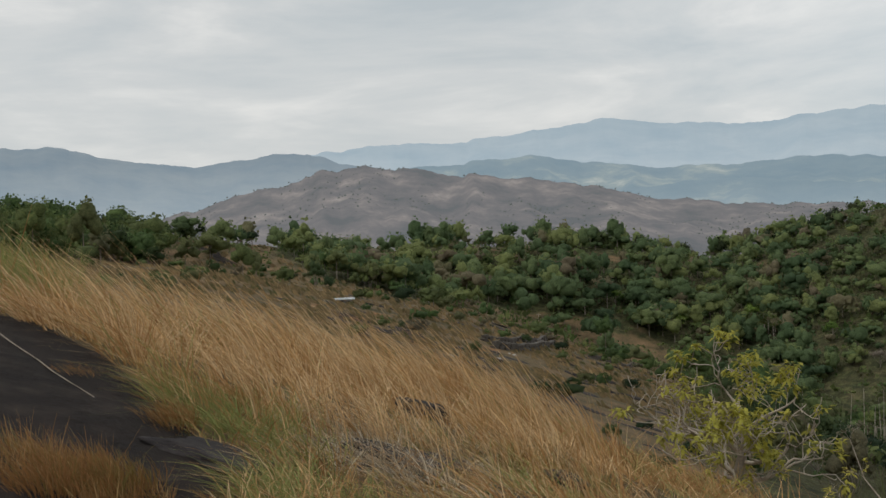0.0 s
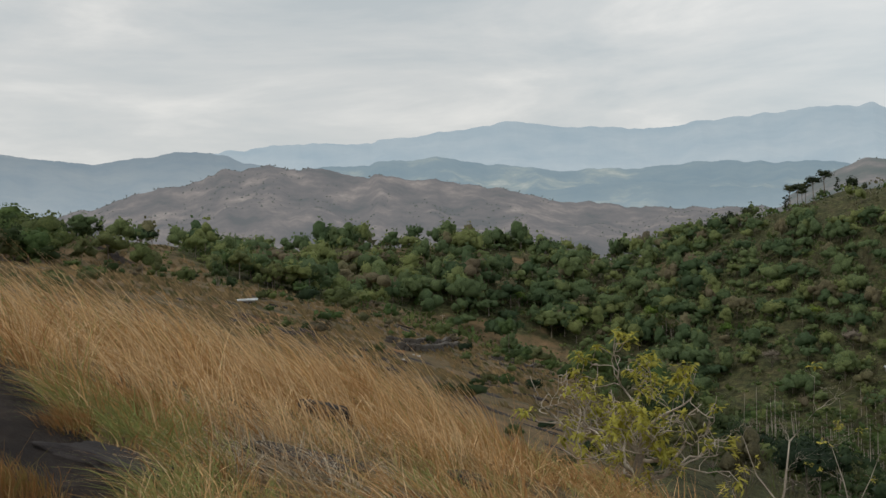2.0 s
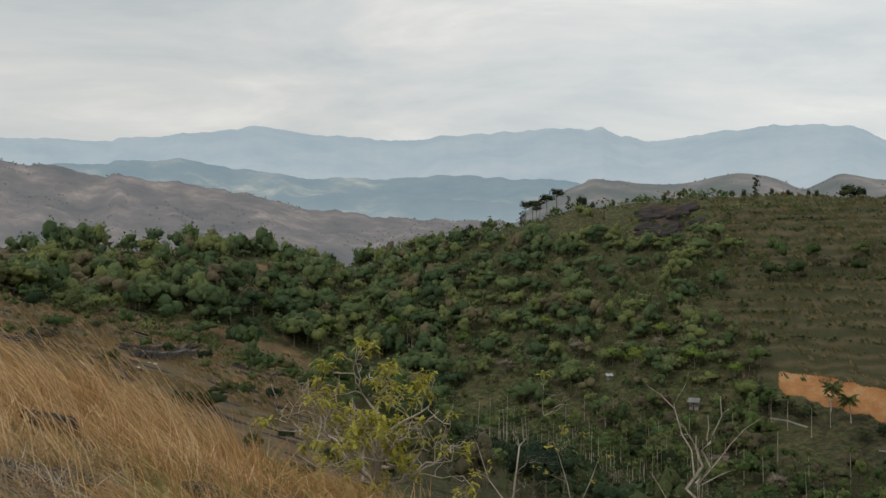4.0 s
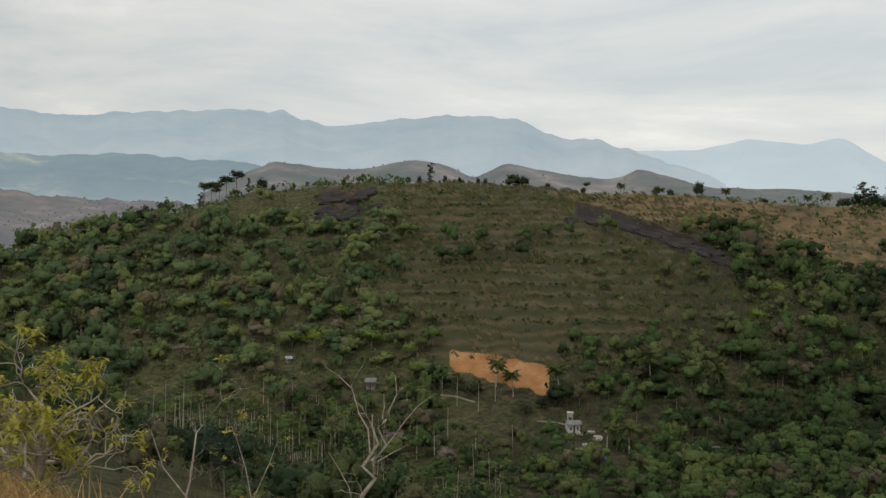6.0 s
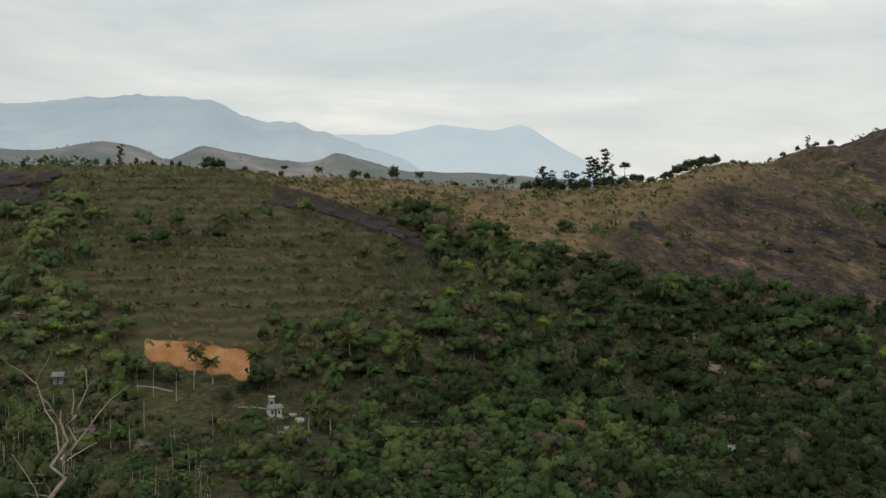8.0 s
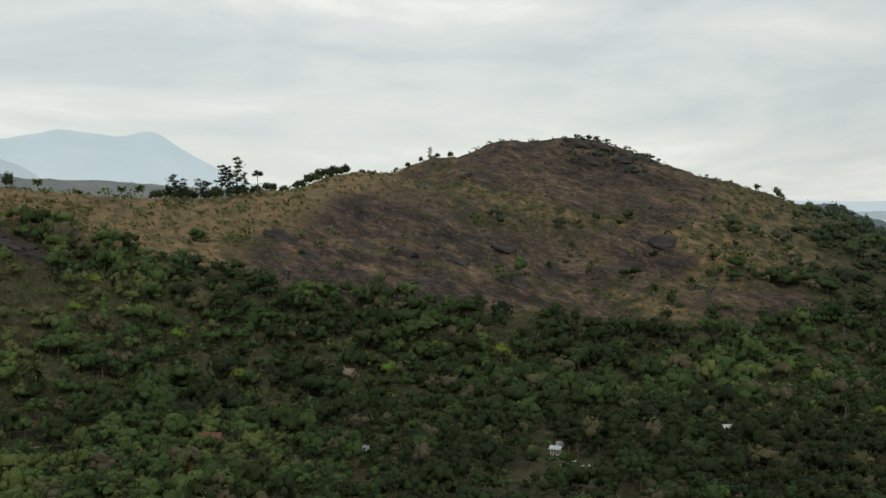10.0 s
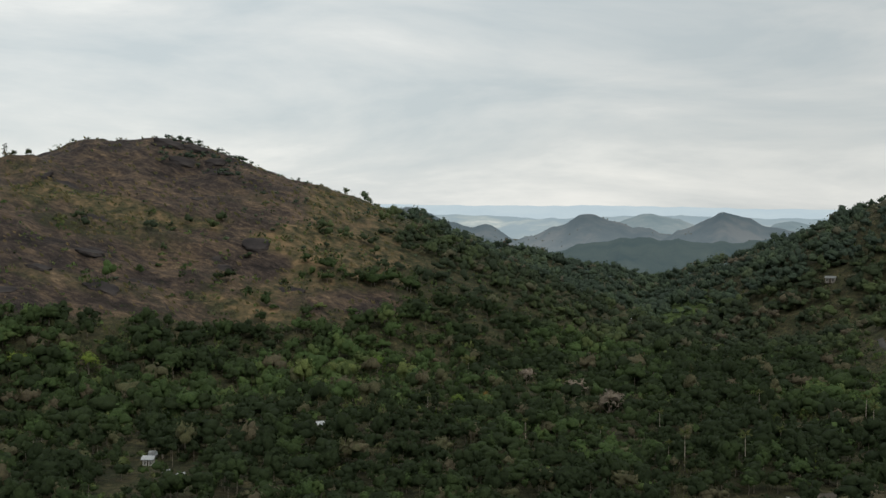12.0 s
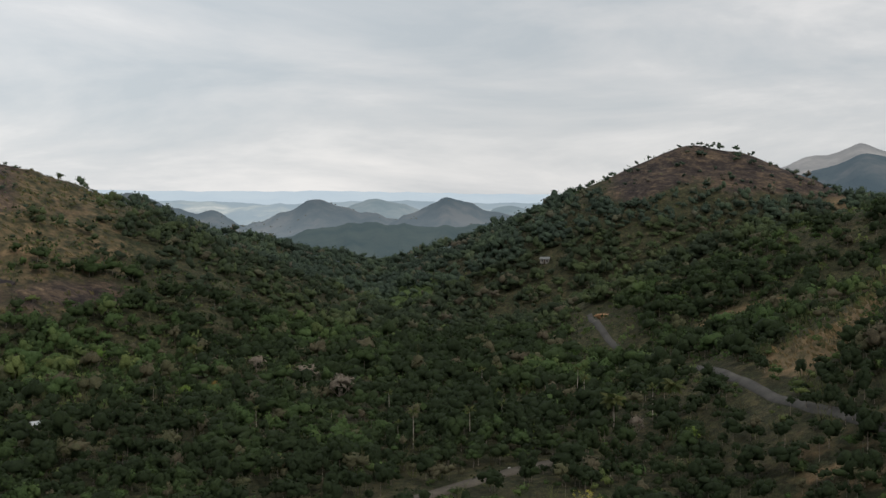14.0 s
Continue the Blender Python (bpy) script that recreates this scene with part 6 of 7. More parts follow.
# slabs among the near grass: bearing, distance, length, width, height, turn
# the slab at bearing -1.7 stands in for a shaded hollow
for b, d, long, wide, tall, turn in ((-12.6, 7.2, 0.85, 0.6, 0.17, -0.5), (-5.2, 8.7, 0.9, 0.7, 0.16, 0.15), (-2.4, 8.8, 1.0, 0.7, 0.2, -0.1), (0.2, 9.1, 0.9, 0.6, 0.18, 0.05), (-3.4, 8.1, 0.8, 0.35, 0.1, 0.2),
                                     (-1.7, 11.2, 0.7, 0.4, 0.4, 0.5), (-18.9, 15.5, 1.5, 0.6, 0.4, 0.5), (3.4, 8.3, 0.6, 0.35, 0.2, 0.3), (6.0, 9.6, 0.6, 0.4, 0.3, 0.9)):
    p = land_at(b, d)
    lay_rock("rock_slab", SLABS[int(long * 7) % 4], p, wide, long, tall, turn - radians(b), "black weathered rock slab among dry grass", "slabs in the grass")


def slope_rocks():
    g = np.random.default_rng(33)
    made = 0
    while made < 90:
        b, d = g.uniform(-9, 15), g.uniform(48, 235)
        p = land_at(b, d)
        if value_noise(np.array([p.x / 22 + 3]), np.array([p.y / 40]))[0] < -0.02:
            continue
        long = g.uniform(1.5, 6.0) * (0.6 + d / 300)
        lay_rock("rock_outcrop", ROCKS[made % 4], p - Vector((0, 0, 0.15)), long * g.uniform(0.25, 0.45), long, g.uniform(0.35, 0.8), radians(-25) + g.normal(0, 0.25), "flat dark rock outcrop on the dry slope",
                 "outcrops on the dry slope")
        made += 1
    # strata that run aslant down the dry slope: bearing and rise at both ends
    strata = [((4.74, -8.4), (7.68, -10.03)), ((2.04, -9.24), (3.8, -10.1)), ((0.69, -6.37), (2.43, -7.44)), ((7.7, -8.7), (10.65, -9.64)), ((6.3, -7.86), (7.6, -8.5)), ((8.5, -7.64), (11.5, -8.4)), ((9.3, -10.4), (11.3, -11.2)),
              ((5.2, -9.6), (6.6, -10.3)), ((1.2, -8.2), (2.8, -8.9)), ((-3.5, -5.2), (-1.9, -5.9)), ((-6.5, -4.3), (-5.0, -4.9)), ((5.6, -7.2), (7.2, -7.7))]
    for i, (start, end) in enumerate(strata):
        p, q = on_land(*start), on_land(*end)
        along = q - p
        for k in range(3):
            spot = p + along * ((k + 0.5) / 3 + g.normal(0, 0.05))
            spot = Vector((spot.x, spot.y, float(land(np.array([spot.x]), np.array([spot.y]))[0]) - 0.05))
            long = min(along.length, 14.0) * g.uniform(0.36, 0.55)
            lay_rock("rock_stratum", ROCKS[(i + k) % 4], spot, long * g.uniform(0.22, 0.4), long, g.uniform(0.35, 0.7), math.atan2(along.y, along.x) + g.normal(0, 0.12), "tilted dark rock slab bedded in the dry slope", "strata on the dry slope")
    # the dark ledge across the facing hill, its patch further along, and the boulders of the dome
    for k in range(22):
        b = 43.4 + 8.4 * k / 21
        z = float(np.interp(b, [43, 46, 48.5, 52], [-0.2, -0.75, -1.4, -2.75]))
        p = on_land(b, z + g.normal(0, 0.1))
        lay_rock("rock_ledge", SLABS[k % 4], p, g.uniform(3, 6), g.uniform(5, 9), g.uniform(1.2, 2.4), -radians(b) - 0.35 + g.normal(0, 0.2), "dark rock ledge across the terraced hillside", "ledge on the facing hill")
    for k in range(13):
        p = on_land(g.uniform(29.8, 33.0), g.uniform(-0.6, 1.0))
        lay_rock("rock_ledge", SLABS[k % 4], p, g.uniform(3, 6), g.uniform(5, 10), g.uniform(1.2, 2.6), g.uniform(-0.8, 0.3), "brown rock face near the ridge crest", "rocks near the crest")
    for k in range(46):
        p = on_land(g.uniform(57, 88), g.uniform(-5.6, 2.6))
        if math.hypot(p.x, p.y) < 320 or cover(np.array([p.x]), np.array([p.y]), np.array([p.z]))[0][0] < 0.3:
            continue
        lay_rock("rock_hump", SLABS[k % 4], p - Vector((0, 0, 0.6)), g.uniform(4, 9), g.uniform(6, 14), g.uniform(1.2, 2.8), -radians(76) - 0.3 + g.normal(0, 0.2), "dark weathered hump on the rock dome", "humps of the rock dome")
    for b, r, long, tall in ((79.9, 3.2, 16, 5), (81.2, 3.0, 12, 4), (80.6, 2.3, 14, 3.5), (82.3, 2.3, 10, 3)):
        lay_rock("summit_boulder", SLABS[0], on_land(b, r), long * 0.5, long, tall, -radians(b), "dark overhanging boulder on the dome summit", "summit boulders")


slope_rocks()


# ---- built things ----
def box(size, at=(0, 0, 0)):
    x, y, z = (s / 2 for s in size)
    v = np.array([(i * x + at[0], j * y + at[1], k * z + at[2]) for i in (-1, 1) for j in (-1, 1) for k in (-1, 1)])
    f = np.array([(0, 1, 3, 2), (4, 6, 7, 5), (0, 4, 5, 1), (2, 3, 7, 6), (0, 2, 6, 4), (1, 5, 7, 3)])
    return v, f


def roof_slab(length, run, rise, side, thick=0.10, over=0.35):
    """One pitch of a gable roof, a thick sheet whose surface is corrugated along the slope."""
    n = 24
    xs = np.linspace(-length / 2 - over, length / 2 + over, n)
    wave = 0.05 * (np.arange(n) % 2)
    v = [(x, y, z + w + dz) for y, z in ((0, rise), (side * (run + over), -rise * over / run)) for dz in (0, thick) for x, w in zip(xs, wave)]
    k = np.arange(n - 1)
    f = [np.stack([a * n + k, a * n + k + 1, b * n + k + 1, b * n + k], -1) for a, b in ((0, 2), (1, 3), (0, 1), (2, 3))]
    return np.array(v), np.concatenate(f)


def house(name, bearing, rise, length, deep, tall, pitch, wall, roof, label, turn=0.0, place=None):
    """A small gabled house: four walls with a door and two windows set into the front, and a two-pitch roof."""
    p = place or on_land(bearing, rise)
    t = new(name)
    t.matrix_basis = Matrix.Translation(p - Vector((0, 0, 0.6))) @ Matrix.Rotation(-radians(bearing) + turn, 4, "Z")
    h, th = tall + 0.6, 0.2
    # front wall in pieces round the openings
    spans = [(-0.5, -0.36, 0, 1), (-0.36, -0.18, 0.0, 0.42), (-0.36, -0.18, 0.8, 1), (-0.18, -0.07, 0, 1), (-0.07, 0.09, 0.88, 1), (0.09, 0.2, 0, 1), (0.2, 0.38, 0, 0.42), (0.2, 0.38, 0.8, 1), (0.38, 0.5, 0, 1)]
    front = [box(((b - a) * length, th, (d - c) * h), ((a + b) / 2 * length, -deep / 2, (c + d) / 2 * h)) for a, b, c, d in spans]
    for piece in front:
        part("wall_panel", *piece, wall, t)
    part("wall", *box((length, th, h), (0, deep / 2, h / 2)), wall, t)
    for s in (-1, 1):
        v, f = box((th, deep - th - 0.01, h), (s * (length / 2 - th / 2), 0, h / 2))
        gable = np.array([(s * (length / 2 - th / 2) + o, y, z) for o in (-th / 2, th / 2) for y, z in ((-deep / 2, h), (deep / 2, h), (0, h + pitch * 0.94))])
        part("wall", v, f, wall, t)
        ob = new("gable", bpy.data.meshes.new("gable"))
        ob.data.from_pydata([tuple(q) for q in gable], [], [(0, 1, 2), (3, 5, 4), (0, 3, 4, 1), (1, 4, 5, 2), (2, 5, 3, 0)])
        ob.data.materials.append(wall)
        ob.parent = t
    for s in (-1, 1):
        v, f = roof_slab(length, deep / 2, pitch, s)
        part("roof", v + np.array([0, 0, h + 0.02]), f, roof, t)
    part("door", *box((0.16 * length, 0.06, 0.88 * h), (0.01 * length, -deep / 2 + 0.05, 0.44 * h)), M_DARKWOOD, t, "dark wooden door")
    for c in (-0.27, 0.29):
        w = part("window", *box((0.18 * length, 0.05, 0.38 * h), (c * length, -deep / 2 + 0.06, 0.61 * h)), M_PANE, t, "dark window")
        part("frame", *box((0.05, 0.04, 0.38 * h), (c * length, -deep / 2 + 0.015, 0.61 * h)), M_WHITEWASH, w)
    return tagged(t, label, "house", "houses in the valley")


M_WHITEWASH = surface("whitewash", [(0.3, (0.42, 0.41, 0.38)), (0.7, (0.66, 0.65, 0.62))], 1.5)
M_TIN = surface("bright_sheet_roof", [(0.3, (0.32, 0.34, 0.35)), (0.7, (0.56, 0.58, 0.58))], 0.8, rough=0.5)
M_GREYROOF = surface("grey_sheet_roof", [(0.3, (0.13, 0.135, 0.13)), (0.7, (0.25, 0.255, 0.25))], 0.8, rough=0.6)
M_TILES = surface("red_clay_roof", [(0.3, (0.10, 0.05, 0.034)), (0.7, (0.19, 0.09, 0.058))], 1.2)
M_MUDWALL = surface("grey_plaster", [(0.3, (0.16, 0.145, 0.125)), (0.7, (0.32, 0.30, 0.27))], 1.0)
M_DARKWOOD = surface("dark_wood", [(0.3, (0.04, 0.03, 0.022)), (0.7, (0.09, 0.065, 0.045))], 3.0)
M_PANE = surface("dark_glass", [(0.3, (0.015, 0.017, 0.018)), (0.7, (0.03, 0.033, 0.035))], 1.0, rough=0.15, bump=0)
M_TARP = surface("blue_tarpaulin", [(0.3, (0.03, 0.09, 0.30)), (0.7, (0.06, 0.16, 0.45))], 1.5, rough=0.5)
M_STONE = surface("pale_stone", [(0.3, (0.26, 0.24, 0.21)), (0.7, (0.48, 0.45, 0.41))], 2.0)
M_DARKSTONE = surface("dark_field_stone", [(0.3, (0.06, 0.052, 0.045)), (0.7, (0.15, 0.13, 0.11))], 2.0)
M_ROAD = surface("worn_tarmac", [(0.3, (0.06, 0.057, 0.052)), (0.6, (0.095, 0.09, 0.08)), (0.8, (0.15, 0.135, 0.115))], 0.25, 12)
M_DIRT = surface("grey_dirt", [(0.3, (0.07, 0.06, 0.047)), (0.7, (0.13, 0.112, 0.088))], 0.3, 10)
M_ORANGE = surface("orange_cut_earth", [(0.3, (0.32, 0.17, 0.08)), (0.7, (0.46, 0.28, 0.15))], 0.5)

house("house", 43.55, -11.75, 2.6, 2.4, 1.6, 0.5, M_WHITEWASH, M_GREYROOF, "small whitewashed house half hidden by trees", 0.25)
house("house", 78.8, -13.45, 1.9, 1.8, 1.3, 0.4, M_WHITEWASH, M_TIN, "small whitewashed house with sheet roof", -0.3)
house("house", 87.95, -11.95, 2.2, 2.0, 1.3, 0.4, M_MUDWALL, M_TIN, "small house with bright sheet metal roof", 0.35)
house("house", 68.75, -13.7, 4.0, 3.2, 2.0, 0.6, M_MUDWALL, M_GREYROOF, "low dark house among the trees", 0.1)
house("house", 59.9, -12.95, 4.6, 4.0, 1.9, 1.5, M_MUDWALL, M_TILES, "house with red clay tile roof", -0.2)
house("house", 104.3, -6.1, 7.0, 4.5, 1.8, 0.7, M_MUDWALL, M_TIN, "long house with bright sheet roof in the valley", 0.15)
house("house", 114.9, -3.7, 4.2, 3.5, 1.7, 0.7, M_MUDWALL, M_GREYROOF, "pale house on the wooded far slope", -0.2)
house("house", 28.0, -8.1, 1.0, 1.1, 0.9, 0.3, M_STONE, M_TIN, "small pale house among green trees", 0.3)
house("house", 32.5, -9.55, 2.0, 1.8, 1.5, 0.6, M_MUDWALL, M_GREYROOF, "small house with grey sheet roof", -0.2)
house("house", -0.8, -3.8, 2.6, 2.2, 1.5, 0.4, M_MUDWALL, M_TIN, "small hut with bright sheet roof by the wood's edge", 0.1)
house("shed", -5.7, -3.45, 2.4, 0.8, 0.2, 0.08, M_MUDWALL, M_TIN, "long low shed with pale sheet roof", 0.08)


def water_tank():
    p = on_land(43.4, -11.35)
    t = new("water_tank")
    t.matrix_basis = Matrix.Translation(p - Vector((0, 0, 0.3))) @ Matrix.Rotation(-0.7, 4, "Z") @ Matrix.Scale(0.75, 4)
    for x, y in ((-0.6, -0.6), (0.6, -0.6), (-0.6, 0.6), (0.6, 0.6)):
        part("leg", *box((0.22, 0.22, 2.2), (x, y, 1.1)), M_WHITEWASH, t)
    part("tank", *box((1.6, 1.6, 1.2), (0, 0, 2.8)), M_STONE, t)
    part("lid", *box((1.9, 1.9, 0.16), (0, 0, 3.48)), M_WHITEWASH, t, "overhanging white slab lid")
    return tagged(t, "square pale water tank on short legs", "water tank")


water_tank()


def draped_sheet(name, label, bearing, rise, wide, deep, high, material, seed):
    p = on_land(bearing, rise)
    g = np.random.default_rng(seed)
    u, v = np.meshgrid(np.linspace(-0.5, 0.5, 9), np.linspace(-0.5, 0.5, 9), indexing="ij")
    z = high * (1 - 1.5 * np.abs(v)) + 0.12 * g.normal(size=u.shape)
    verts = np.stack([u * wide, v * deep, z], -1).reshape(-1, 3)
    me = fast_mesh(name, verts, grid_faces(9, 9), material, False)
    ob = new(name, me)
    ob.matrix_basis = Matrix.Translation(p) @ Matrix.Rotation(-radians(bearing) + g.uniform(-0.3, 0.3), 4, "Z")
    thick = ob.modifiers.new("thickness", "SOLIDIFY")
    thick.thickness = 0.03
    return tagged(ob, label, "tarpaulin", "sheets by the houses")


draped_sheet("tarpaulin", "blue plastic tarpaulin over a shelter", 45.0, -13.2, 2.6, 2.2, 1.5, M_TARP, 1)
draped_sheet("tarpaulin", "white plastic sheet spread beside the house", 79.7, -14.0, 1.6, 1.4, 0.9, M_TIN, 2)
draped_sheet("tarpaulin", "white plastic sheet spread beside the house", 80.4, -14.25, 1.9, 1.4, 1.0, M_TIN, 3)
draped_sheet("tarpaulin", "white plastic sheet on a roof frame", 79.0, -13.0, 1.8, 1.5, 1.0, M_TIN, 4)


def scattered(name, label, category, group, spots, size, material, seed):
    g = np.random.default_rng(seed)
    shape = rock_mesh(seed, 0.7)
    shape.materials.clear()
    shape.materials.append(material)
    for b, r in spots:
        p = on_land(b, r)
        ob = new(name, shape)
        s = size * g.uniform(0.6, 1.3)
        ob.matrix_basis = Matrix.Translation(p) @ Matrix.Rotation(g.uniform(0, 6.28), 4, "Z") @ Matrix.Diagonal((s * 0.75, s * 0.5, s * 0.5, 1))
        tagged(ob, label, category, group)


scattered("white_sack", "white sack lying on the dry slope", "sack", "sacks on the slope", [(0.2, -6.8), (0.45, -6.85), (0.7, -7.05), (0.0, -6.7), (3.3, -6.75), (3.6, -6.85), (2.7, -7.0), (113.0, -14.75), (113.3, -14.85)], 0.4, M_WHITEWASH, 5)
scattered("pale_boulder", "pale boulder near the hillside house", "rock", "boulders by the house", [(44.0, -11.9), (44.5, -11.8), (44.9, -12.1), (45.4, -11.7), (44.3, -12.5), (43.9, -12.7), (44.6, -12.9), (43.2, -12.9)], 1.7, M_STONE, 6)


def stone_wall(name, label, points, material, size, rows, seed):
    """A dry wall of single stones laid along the ground."""
    g = np.random.default_rng(seed)
    line = [on_land(b, r) for b, r in points]
    t = new(name)
    t.location = line[0]
    shapes = []
    for k in range(4):
        v, f = box((1, 1, 1))
        shapes.append(fast_mesh("stone", v * g.uniform(0.78, 1.0, (8, 3)), f, material))
    for p, q in zip(line[:-1], line[1:]):
        n = max(1, int((q - p).length / size))
        for k, row in itertools.product(range(n), range(rows)):
            c = p.lerp(q, (k + 0.5 + 0.3 * (row % 2)) / n)
            c.z = float(land(np.array([c.x]), np.array([c.y]))[0]) + size * (0.12 + 0.5 * row)
            ob = new("stone", shapes[int(g.integers(0, 4))])
            ob.parent = t
            ob.matrix_basis = Matrix.Translation(c - line[0]) @ Matrix.Rotation(math.atan2(q.y - p.y, q.x - p.x) + g.normal(0, 0.1), 4, "Z") @ Matrix.Diagonal((size * 1.05, size * 0.7, size * 0.55 * g.uniform(0.8, 1.2), 1))
    return tagged(t, label, "stone wall")


stone_wall("terrace_wall", "dark dry stone terrace wall on the slope", [(1.9, -6.0), (3.2, -6.25), (4.6, -6.3), (5.7, -6.1)], M_DARKSTONE, 0.85, 2, 11)
stone_wall("terrace_wall", "dark dry stone terrace wall on the slope", [(2.4, -6.4), (3.6, -6.6), (4.8, -6.6), (5.8, -6.35)], M_DARKSTONE, 0.85, 2, 12)
stone_wall("terrace_wall", "dark dry stone terrace wall on the slope", [(3.4, -5.3), (4.8, -5.55), (6.2, -5.7)], M_DARKSTONE, 0.85, 2, 13)
stone_wall("terrace_wall", "dark dry stone terrace wall on the slope", [(7.6, -7.1), (9.0, -7.5), (10.4, -7.7)], M_DARKSTONE, 0.85, 2, 14)
stone_wall("boundary_wall", "low pale boundary wall among the trees", [(49.6, -12.15), (50.8, -12.3), (52.2, -12.25), (53.4, -12.4)], M_STONE, 0.6, 1, 15)
stone_wall("boundary_wall", "low pale boundary wall below the clearing", [(36.3, -9.95), (37.3, -10.1), (38.2, -10.35)], M_STONE, 0.6, 1, 16)
stone_wall("boundary_wall", "low pale wall beside the white house", [(41.6, -11.3), (42.6, -11.35), (43.2, -11.45)], M_STONE, 0.5, 1, 17)


def slope_post():
    p = on_land(5.0, -5.3)
    t = new("wooden_post")
    t.location = p - Vector((0, 0, 0.4))
    part("pole", *tube([(0, 0, 0), (0.03, 0, 2.0), (0.05, 0.02, 3.6)], [0.09, 0.08, 0.06]), M_DEADWOOD, t)
    part("crossbar", *box((1.3, 0.1, 0.1), (0.05, 0.02, 3.35)), M_DEADWOOD, t)
    return tagged(t, "weathered wooden post with a crossbar", "post")


slope_post()


def ribbon(name, label, line, width, material, lift, kind_name):
    """A road that lies on the land along a line, with a crowned, thick bed."""
    pts = []
    for p, q in zip(line[:-1], line[1:]):
        n = max(2, int(np.hypot(*(q - p)[:2]) / 3))
        pts += [p + (q - p) * k / n for k in range(n)]
    pts = np.array(pts + [line[-1]])
    for _ in range(12):
        pts[1:-1] = 0.5 * pts[1:-1] + 0.25 * (pts[:-2] + pts[2:])
    d = np.gradient(pts[:, :2], axis=0)
    d /= np.linalg.norm(d, axis=1)[:, None]
    side = np.stack([-d[:, 1], d[:, 0]], -1)
    rows = []
    for u in (-0.55, -0.5, 0.0, 0.5, 0.55):
        wob = width * (1 + 0.06 * fbm(pts[:, 0] + u * 30, pts[:, 1], 8, 2))
        x, y = pts[:, 0] + side[:, 0] * u * wob, pts[:, 1] + side[:, 1] * u * wob
        rows.append((x, y, land(x, y)))
    z = [r[2] + (lift if abs(u) < 0.52 else -0.5) + (0.1 if u == 0 else 0) for r, u in zip(rows, (-0.55, -0.5, 0.0, 0.5, 0.55))]
    v = np.stack([np.stack([r[0], r[1], zz], -1) for r, zz in zip(rows, z)], 1).reshape(-1, 3)
    ob = new(name, fast_mesh(name, v, grid_faces(len(pts), 5), material, True))
    return tagged(ob, label, kind_name, kind="structure")


ribbon("road", "narrow worn tarmac road winding along the slope", ROAD_LINE, 2.1, M_ROAD, 0.25, "road")
ribbon("track", "grey dirt track through the valley bottom", TRACK_LINE, 3.6, M_DIRT, 0.2, "track")


def cut_bank():
    """Raw orange earth where the road is cut into the slope."""
    p = on_land(118.15, -6.55)
    me = rock_mesh(9, 0.5)
    me.materials.clear()
    me.materials.append(M_ORANGE)
    ob = new("earth_bank", me)
    ob.matrix_basis = Matrix.Translation(p) @ Matrix.Rotation(-1.9, 4, "Z") @ Matrix.Diagonal((3.5, 2, 2.4, 1))
    return tagged(ob, "raw orange earth bank beside the road", "earth bank")


cut_bank()


# ---- trees that stand out by colour ----
M_BRIGHTLEAF = leafy("fresh_green_foliage", [(0.0, (0.12, 0.20, 0.04)), (1.0, (0.19, 0.24, 0.045))], "object", 0.3, 0.75, 2.0)
M_PALELEAF = leafy("pale_dry_foliage", [(0.0, (0.20, 0.17, 0.135)), (1.0, (0.30, 0.25, 0.20))], "object", 0.25, 0.75, 2.0)
M_RUSTLEAF = leafy("rust_foliage", [(0.0, (0.20, 0.13, 0.04)), (1.0, (0.26, 0.18, 0.05))], "object", 0.3)


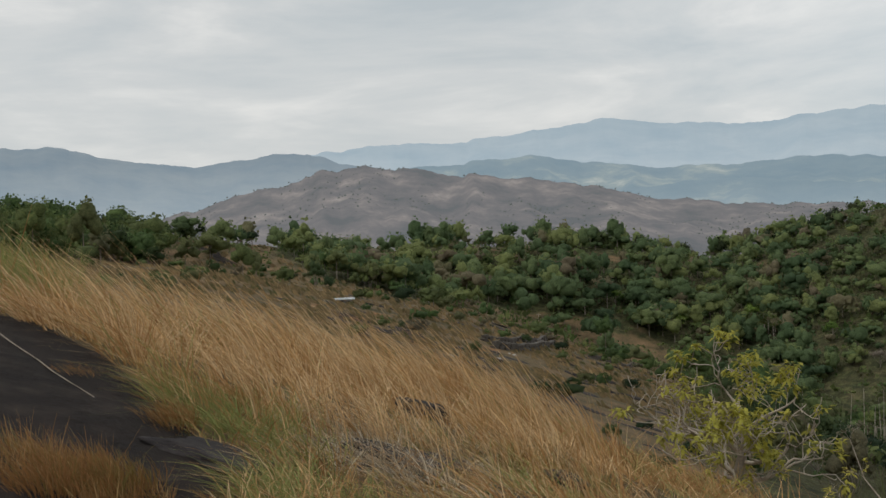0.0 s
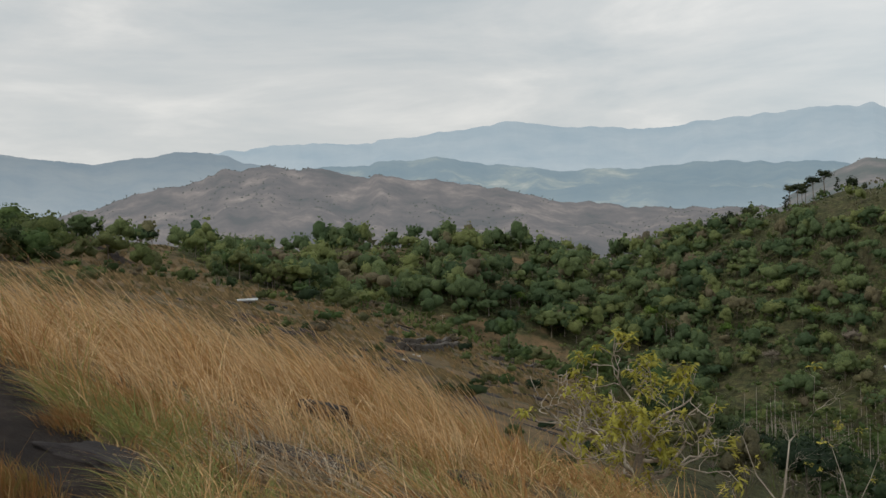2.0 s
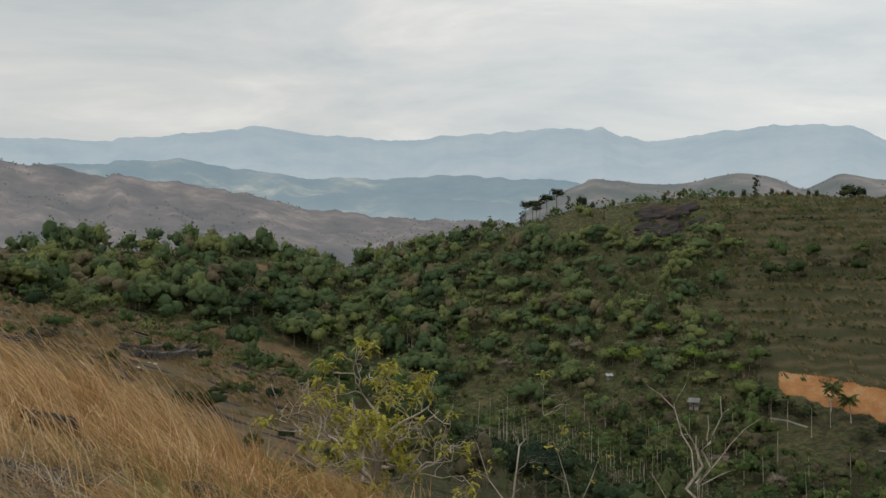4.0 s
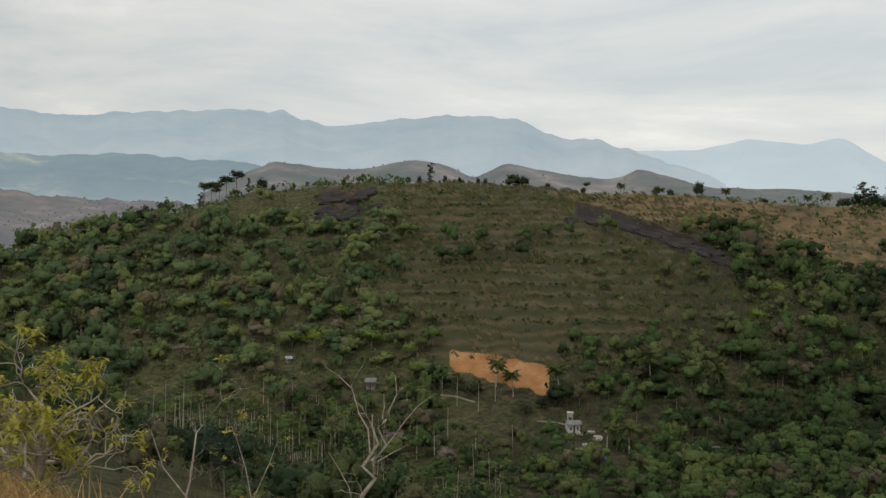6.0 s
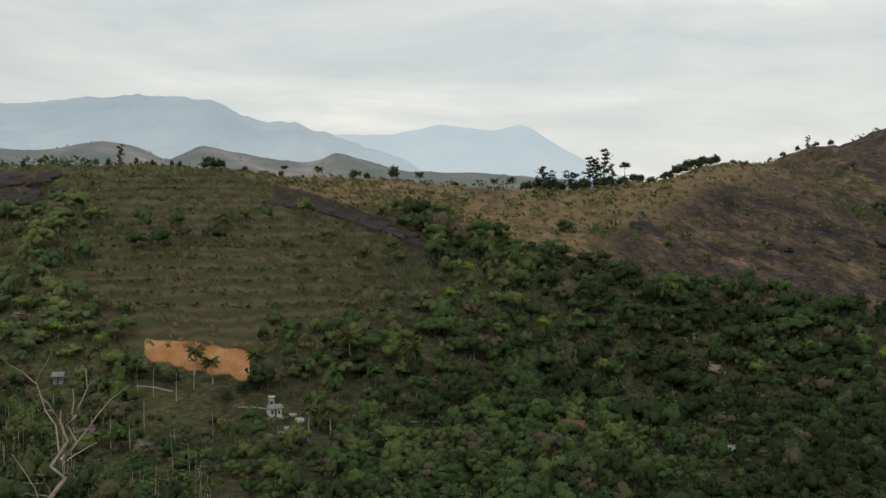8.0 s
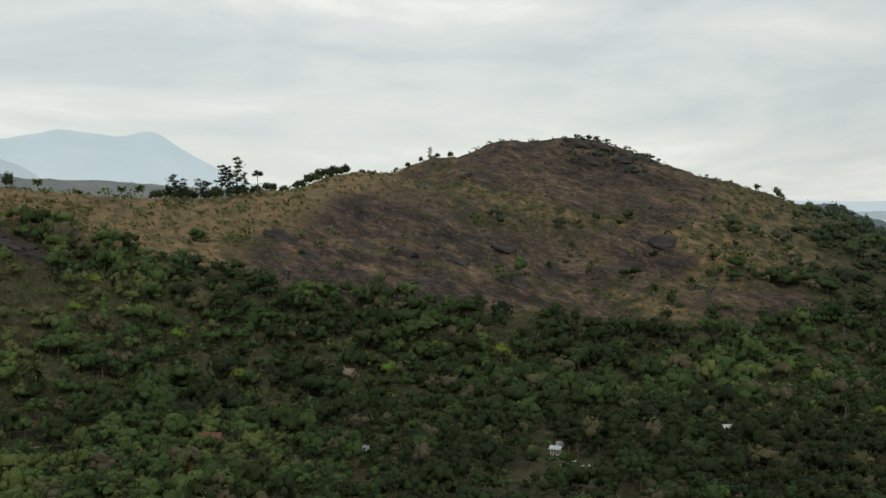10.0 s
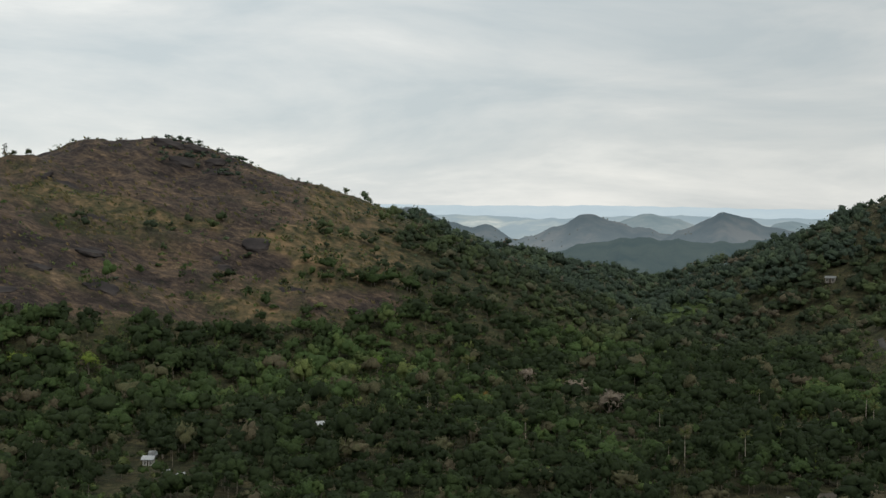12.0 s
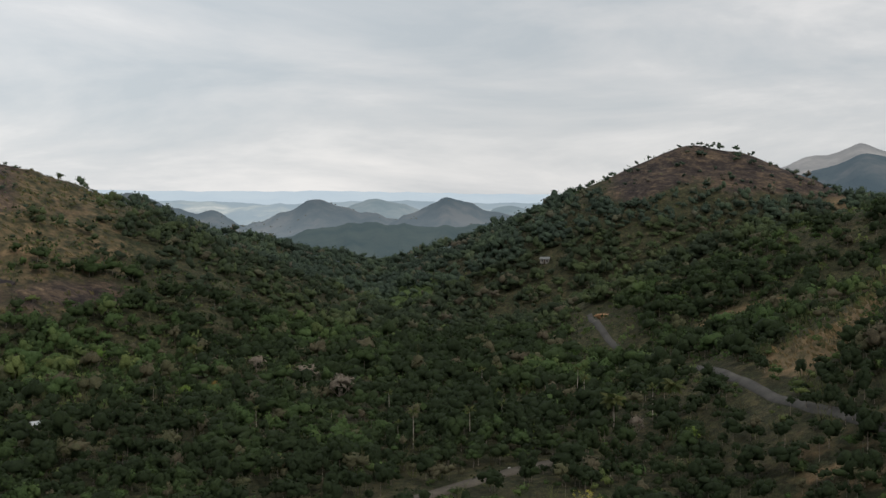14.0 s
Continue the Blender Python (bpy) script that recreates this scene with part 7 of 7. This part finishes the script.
def coloured_trees():
    g = np.random.default_rng(63)
    sets = [("fresh_green_tree", "fresh bright green tree among darker woods", M_BRIGHTLEAF, 0,
             [(29.4, -7.3, 1.0), (28.2, -7.0, 0.8), (32.5, -7.1, 1.0), (24.6, -5.2, 0.8), (16.3, -5.2, 0.8), (54.2, -4.2, 0.9), (53.2, -5.6, 0.9), (65.0, -5.2, 1.0), (61.6, -9.4, 1.0), (85.5, -9.6, 0.8), (91.0, -8.6, 0.8),
              (58.3, -7.2, 0.9), (72.3, -8.0, 1.0), (75.8, -8.3, 1.0), (95.4, -10.6, 0.7), (69.6, -9.2, 0.9), (20.2, -6.0, 0.7), (122.8, -12.9, 0.8), (9.2, -4.0, 0.7), (3.2, -2.6, 0.6), (12.6, -5.4, 0.7), (6.0, -3.4, 0.6), (34.6, -7.6, 0.8), (30.8, -5.6, 0.8)]),
            ("pale_tree", "pale pinkish grey tree with dry blossom", M_PALELEAF, 1,
             [(101.8, -10.0, 1.0), (103.7, -10.9, 1.1), (26.4, -6.6, 0.8), (30.6, -6.2, 0.6), (67.4, -9.5, 0.9), (57.8, -13.2, 0.7), (33.8, -12.6, 0.9), (119.9, -12.5, 0.7), (99.2, -9.2, 0.7), (36.6, -13.5, 0.8), (22.4, -7.5, 0.7)]),
            ("rust_tree", "tree with yellow brown turning leaves", M_RUSTLEAF, 4, [(56.2, -13.2, 1.0), (119.1, -13.6, 0.8), (58.9, -13.9, 0.7), (96.9, -10.2, 0.7), (71.5, -12.8, 0.8)])]
    for name, label, material, kind, spots in sets:
        seed, clumps, wide, tall, base, leaf, radius = TREE_KINDS[kind]
        first = thing(name)
        v, f = trunk_limbs(seed, base, tall, wide, radius)
        part("trunk", v, f, M_BARK, first, smooth=True)
        add_crown(first, crown(seed + 700, 190, clumps, wide, tall, base, wide * 0.095, 5), material)
        tagged(first, label, "tree", name.replace("_", " ") + "s in the woods")
        for i, (b, r, size) in enumerate(spots):
            p = on_land(b, r - 0.4)
            m = pose_at(p, g.uniform(0, 6.28), size * float(np.interp(math.hypot(p.x, p.y), [120, 200, 330], [0.45, 0.6, 0.85])), g.uniform(0.9, 1.15))
            (first if i == 0 else copy_thing(first, m)).matrix_basis = m
    slim = None
    for b, r, tall in ((94.2, -12.0, 8.0), (114.3, -14.9, 9.5), (108.0, -9.5, 7.0)):
        if slim is None:
            slim = tall_tree(77, 9.0, 3.0, "slim tall tree with light green leaves", 9, 0.3)
            slim.children[1].data.materials.clear()
            slim.children[1].data.materials.append(M_BRIGHTLEAF)
            tagged(slim, group="slim trees in the valley")
        m = pose_at(on_land(b, r), 0.7 * b, tall / 9.0)
        (slim if b == 94.2 else copy_thing(slim, m)).matrix_basis = m


coloured_trees()


def slender_palms():
    """Thin-stemmed palms in stands on the valley slope."""
    g = np.random.default_rng(88)
    t = thing("areca_palm")
    v, f = tube([(0, 0, -0.4), (0.05, 0, 3.0), (0.0, 0.05, 6.2)], [0.075, 0.06, 0.05], 5)
    part("trunk", v, f, M_DEADWOOD, t, smooth=True)
    shapes = [fast_mesh("frond", *frond(300 + k, 1.25), M_PALM) for k in range(2)]
    for k in range(8):
        ob = new("frond", shapes[k % 2])
        ob.parent = t
        ob.matrix_basis = Matrix.Translation((0, 0.05, 6.1)) @ Matrix.Rotation(k * 2.4, 4, "Z") @ Matrix.Rotation(radians(-55 + 9 * k), 4, "Y")
    tagged(t, "slender areca palm with thin pale stem", "palm tree", "areca palms on the valley slope")
    spots = []
    while len(spots) < 70:
        b, r = g.choice([g.normal(26.5, 2.6), g.normal(31, 2.5), g.normal(36, 2.5), g.normal(17.2, 0.5), g.normal(108, 6)]), g.uniform(-13.8, -10.2)
        if 16 < b < 18.4:
            r = g.uniform(-6.9, -6.3)
        spots.append((b, r))
    for i, (b, r) in enumerate(spots):
        p = on_land(b, r)
        m = pose_at(p, g.uniform(0, 6.28), g.uniform(0.75, 1.25))
        (t if i == 0 else copy_thing(t, m)).matrix_basis = m


slender_palms()


def clearing_shrubs():
    """Dark shrubs that overlap the lower edge of the orange clearing."""
    g = np.random.default_rng(52)
    first = None
    for b, r, size in ((36.0, -9.6, 0.9), (36.6, -9.55, 0.8), (37.2, -9.7, 0.9), (37.8, -9.85, 0.8), (38.3, -10.0, 0.9), (35.6, -9.2, 1.0), (41.9, -10.6, 0.9), (42.6, -10.3, 1.0), (40.9, -10.9, 0.8)):
        m = pose_at(on_land(b, r), g.uniform(0, 6.28), size, g.uniform(0.8, 1.1))
        if first is None:
            first = ridge_bush(61, 4.0, 4.6)
            tagged(first, "dark green shrub below the orange clearing", "shrub", "shrubs by the clearing")
            first.matrix_basis = m
        else:
            copy_thing(first, m).matrix_basis = m


clearing_shrubs()


def slope_shrubs():
    """Single green shrubs on the dry slope below the grass."""
    g = np.random.default_rng(66)
    first = None
    for b, d, size in ((3.6, 60, 1.0), (5.0, 75, 1.1), (8.6, 55, 0.8), (11.2, 48, 0.9), (12.9, 58, 1.0), (1.4, 92, 1.2), (7.4, 98, 1.2), (9.8, 110, 1.3), (-2.2, 105, 1.2), (4.2, 128, 1.3), (13.6, 76, 1.0), (10.4, 70, 0.8), (-4.6, 130, 1.4), (6.2, 145, 1.4), (14.4, 40, 0.8)):
        m = pose_at(land_at(b, d) - Vector((0, 0, 0.1)), g.uniform(0, 6.28), size * 0.65, g.uniform(0.8, 1.2))
        if first is None:
            first = thing("slope_shrub")
            part("stem", *trunk_limbs(71, 0.2, 1.3, 1.8, 0.035), M_BARK, first, smooth=True)
            add_crown(first, crown(72, 420, 8, 2.2, 1.6, 0.1, 0.24, 6), M_LEAF)
            tagged(first, "low green shrub on the dry slope", "shrub", "shrubs on the dry slope")
            first.matrix_basis = m
        else:
            copy_thing(first, m).matrix_basis = m


slope_shrubs()
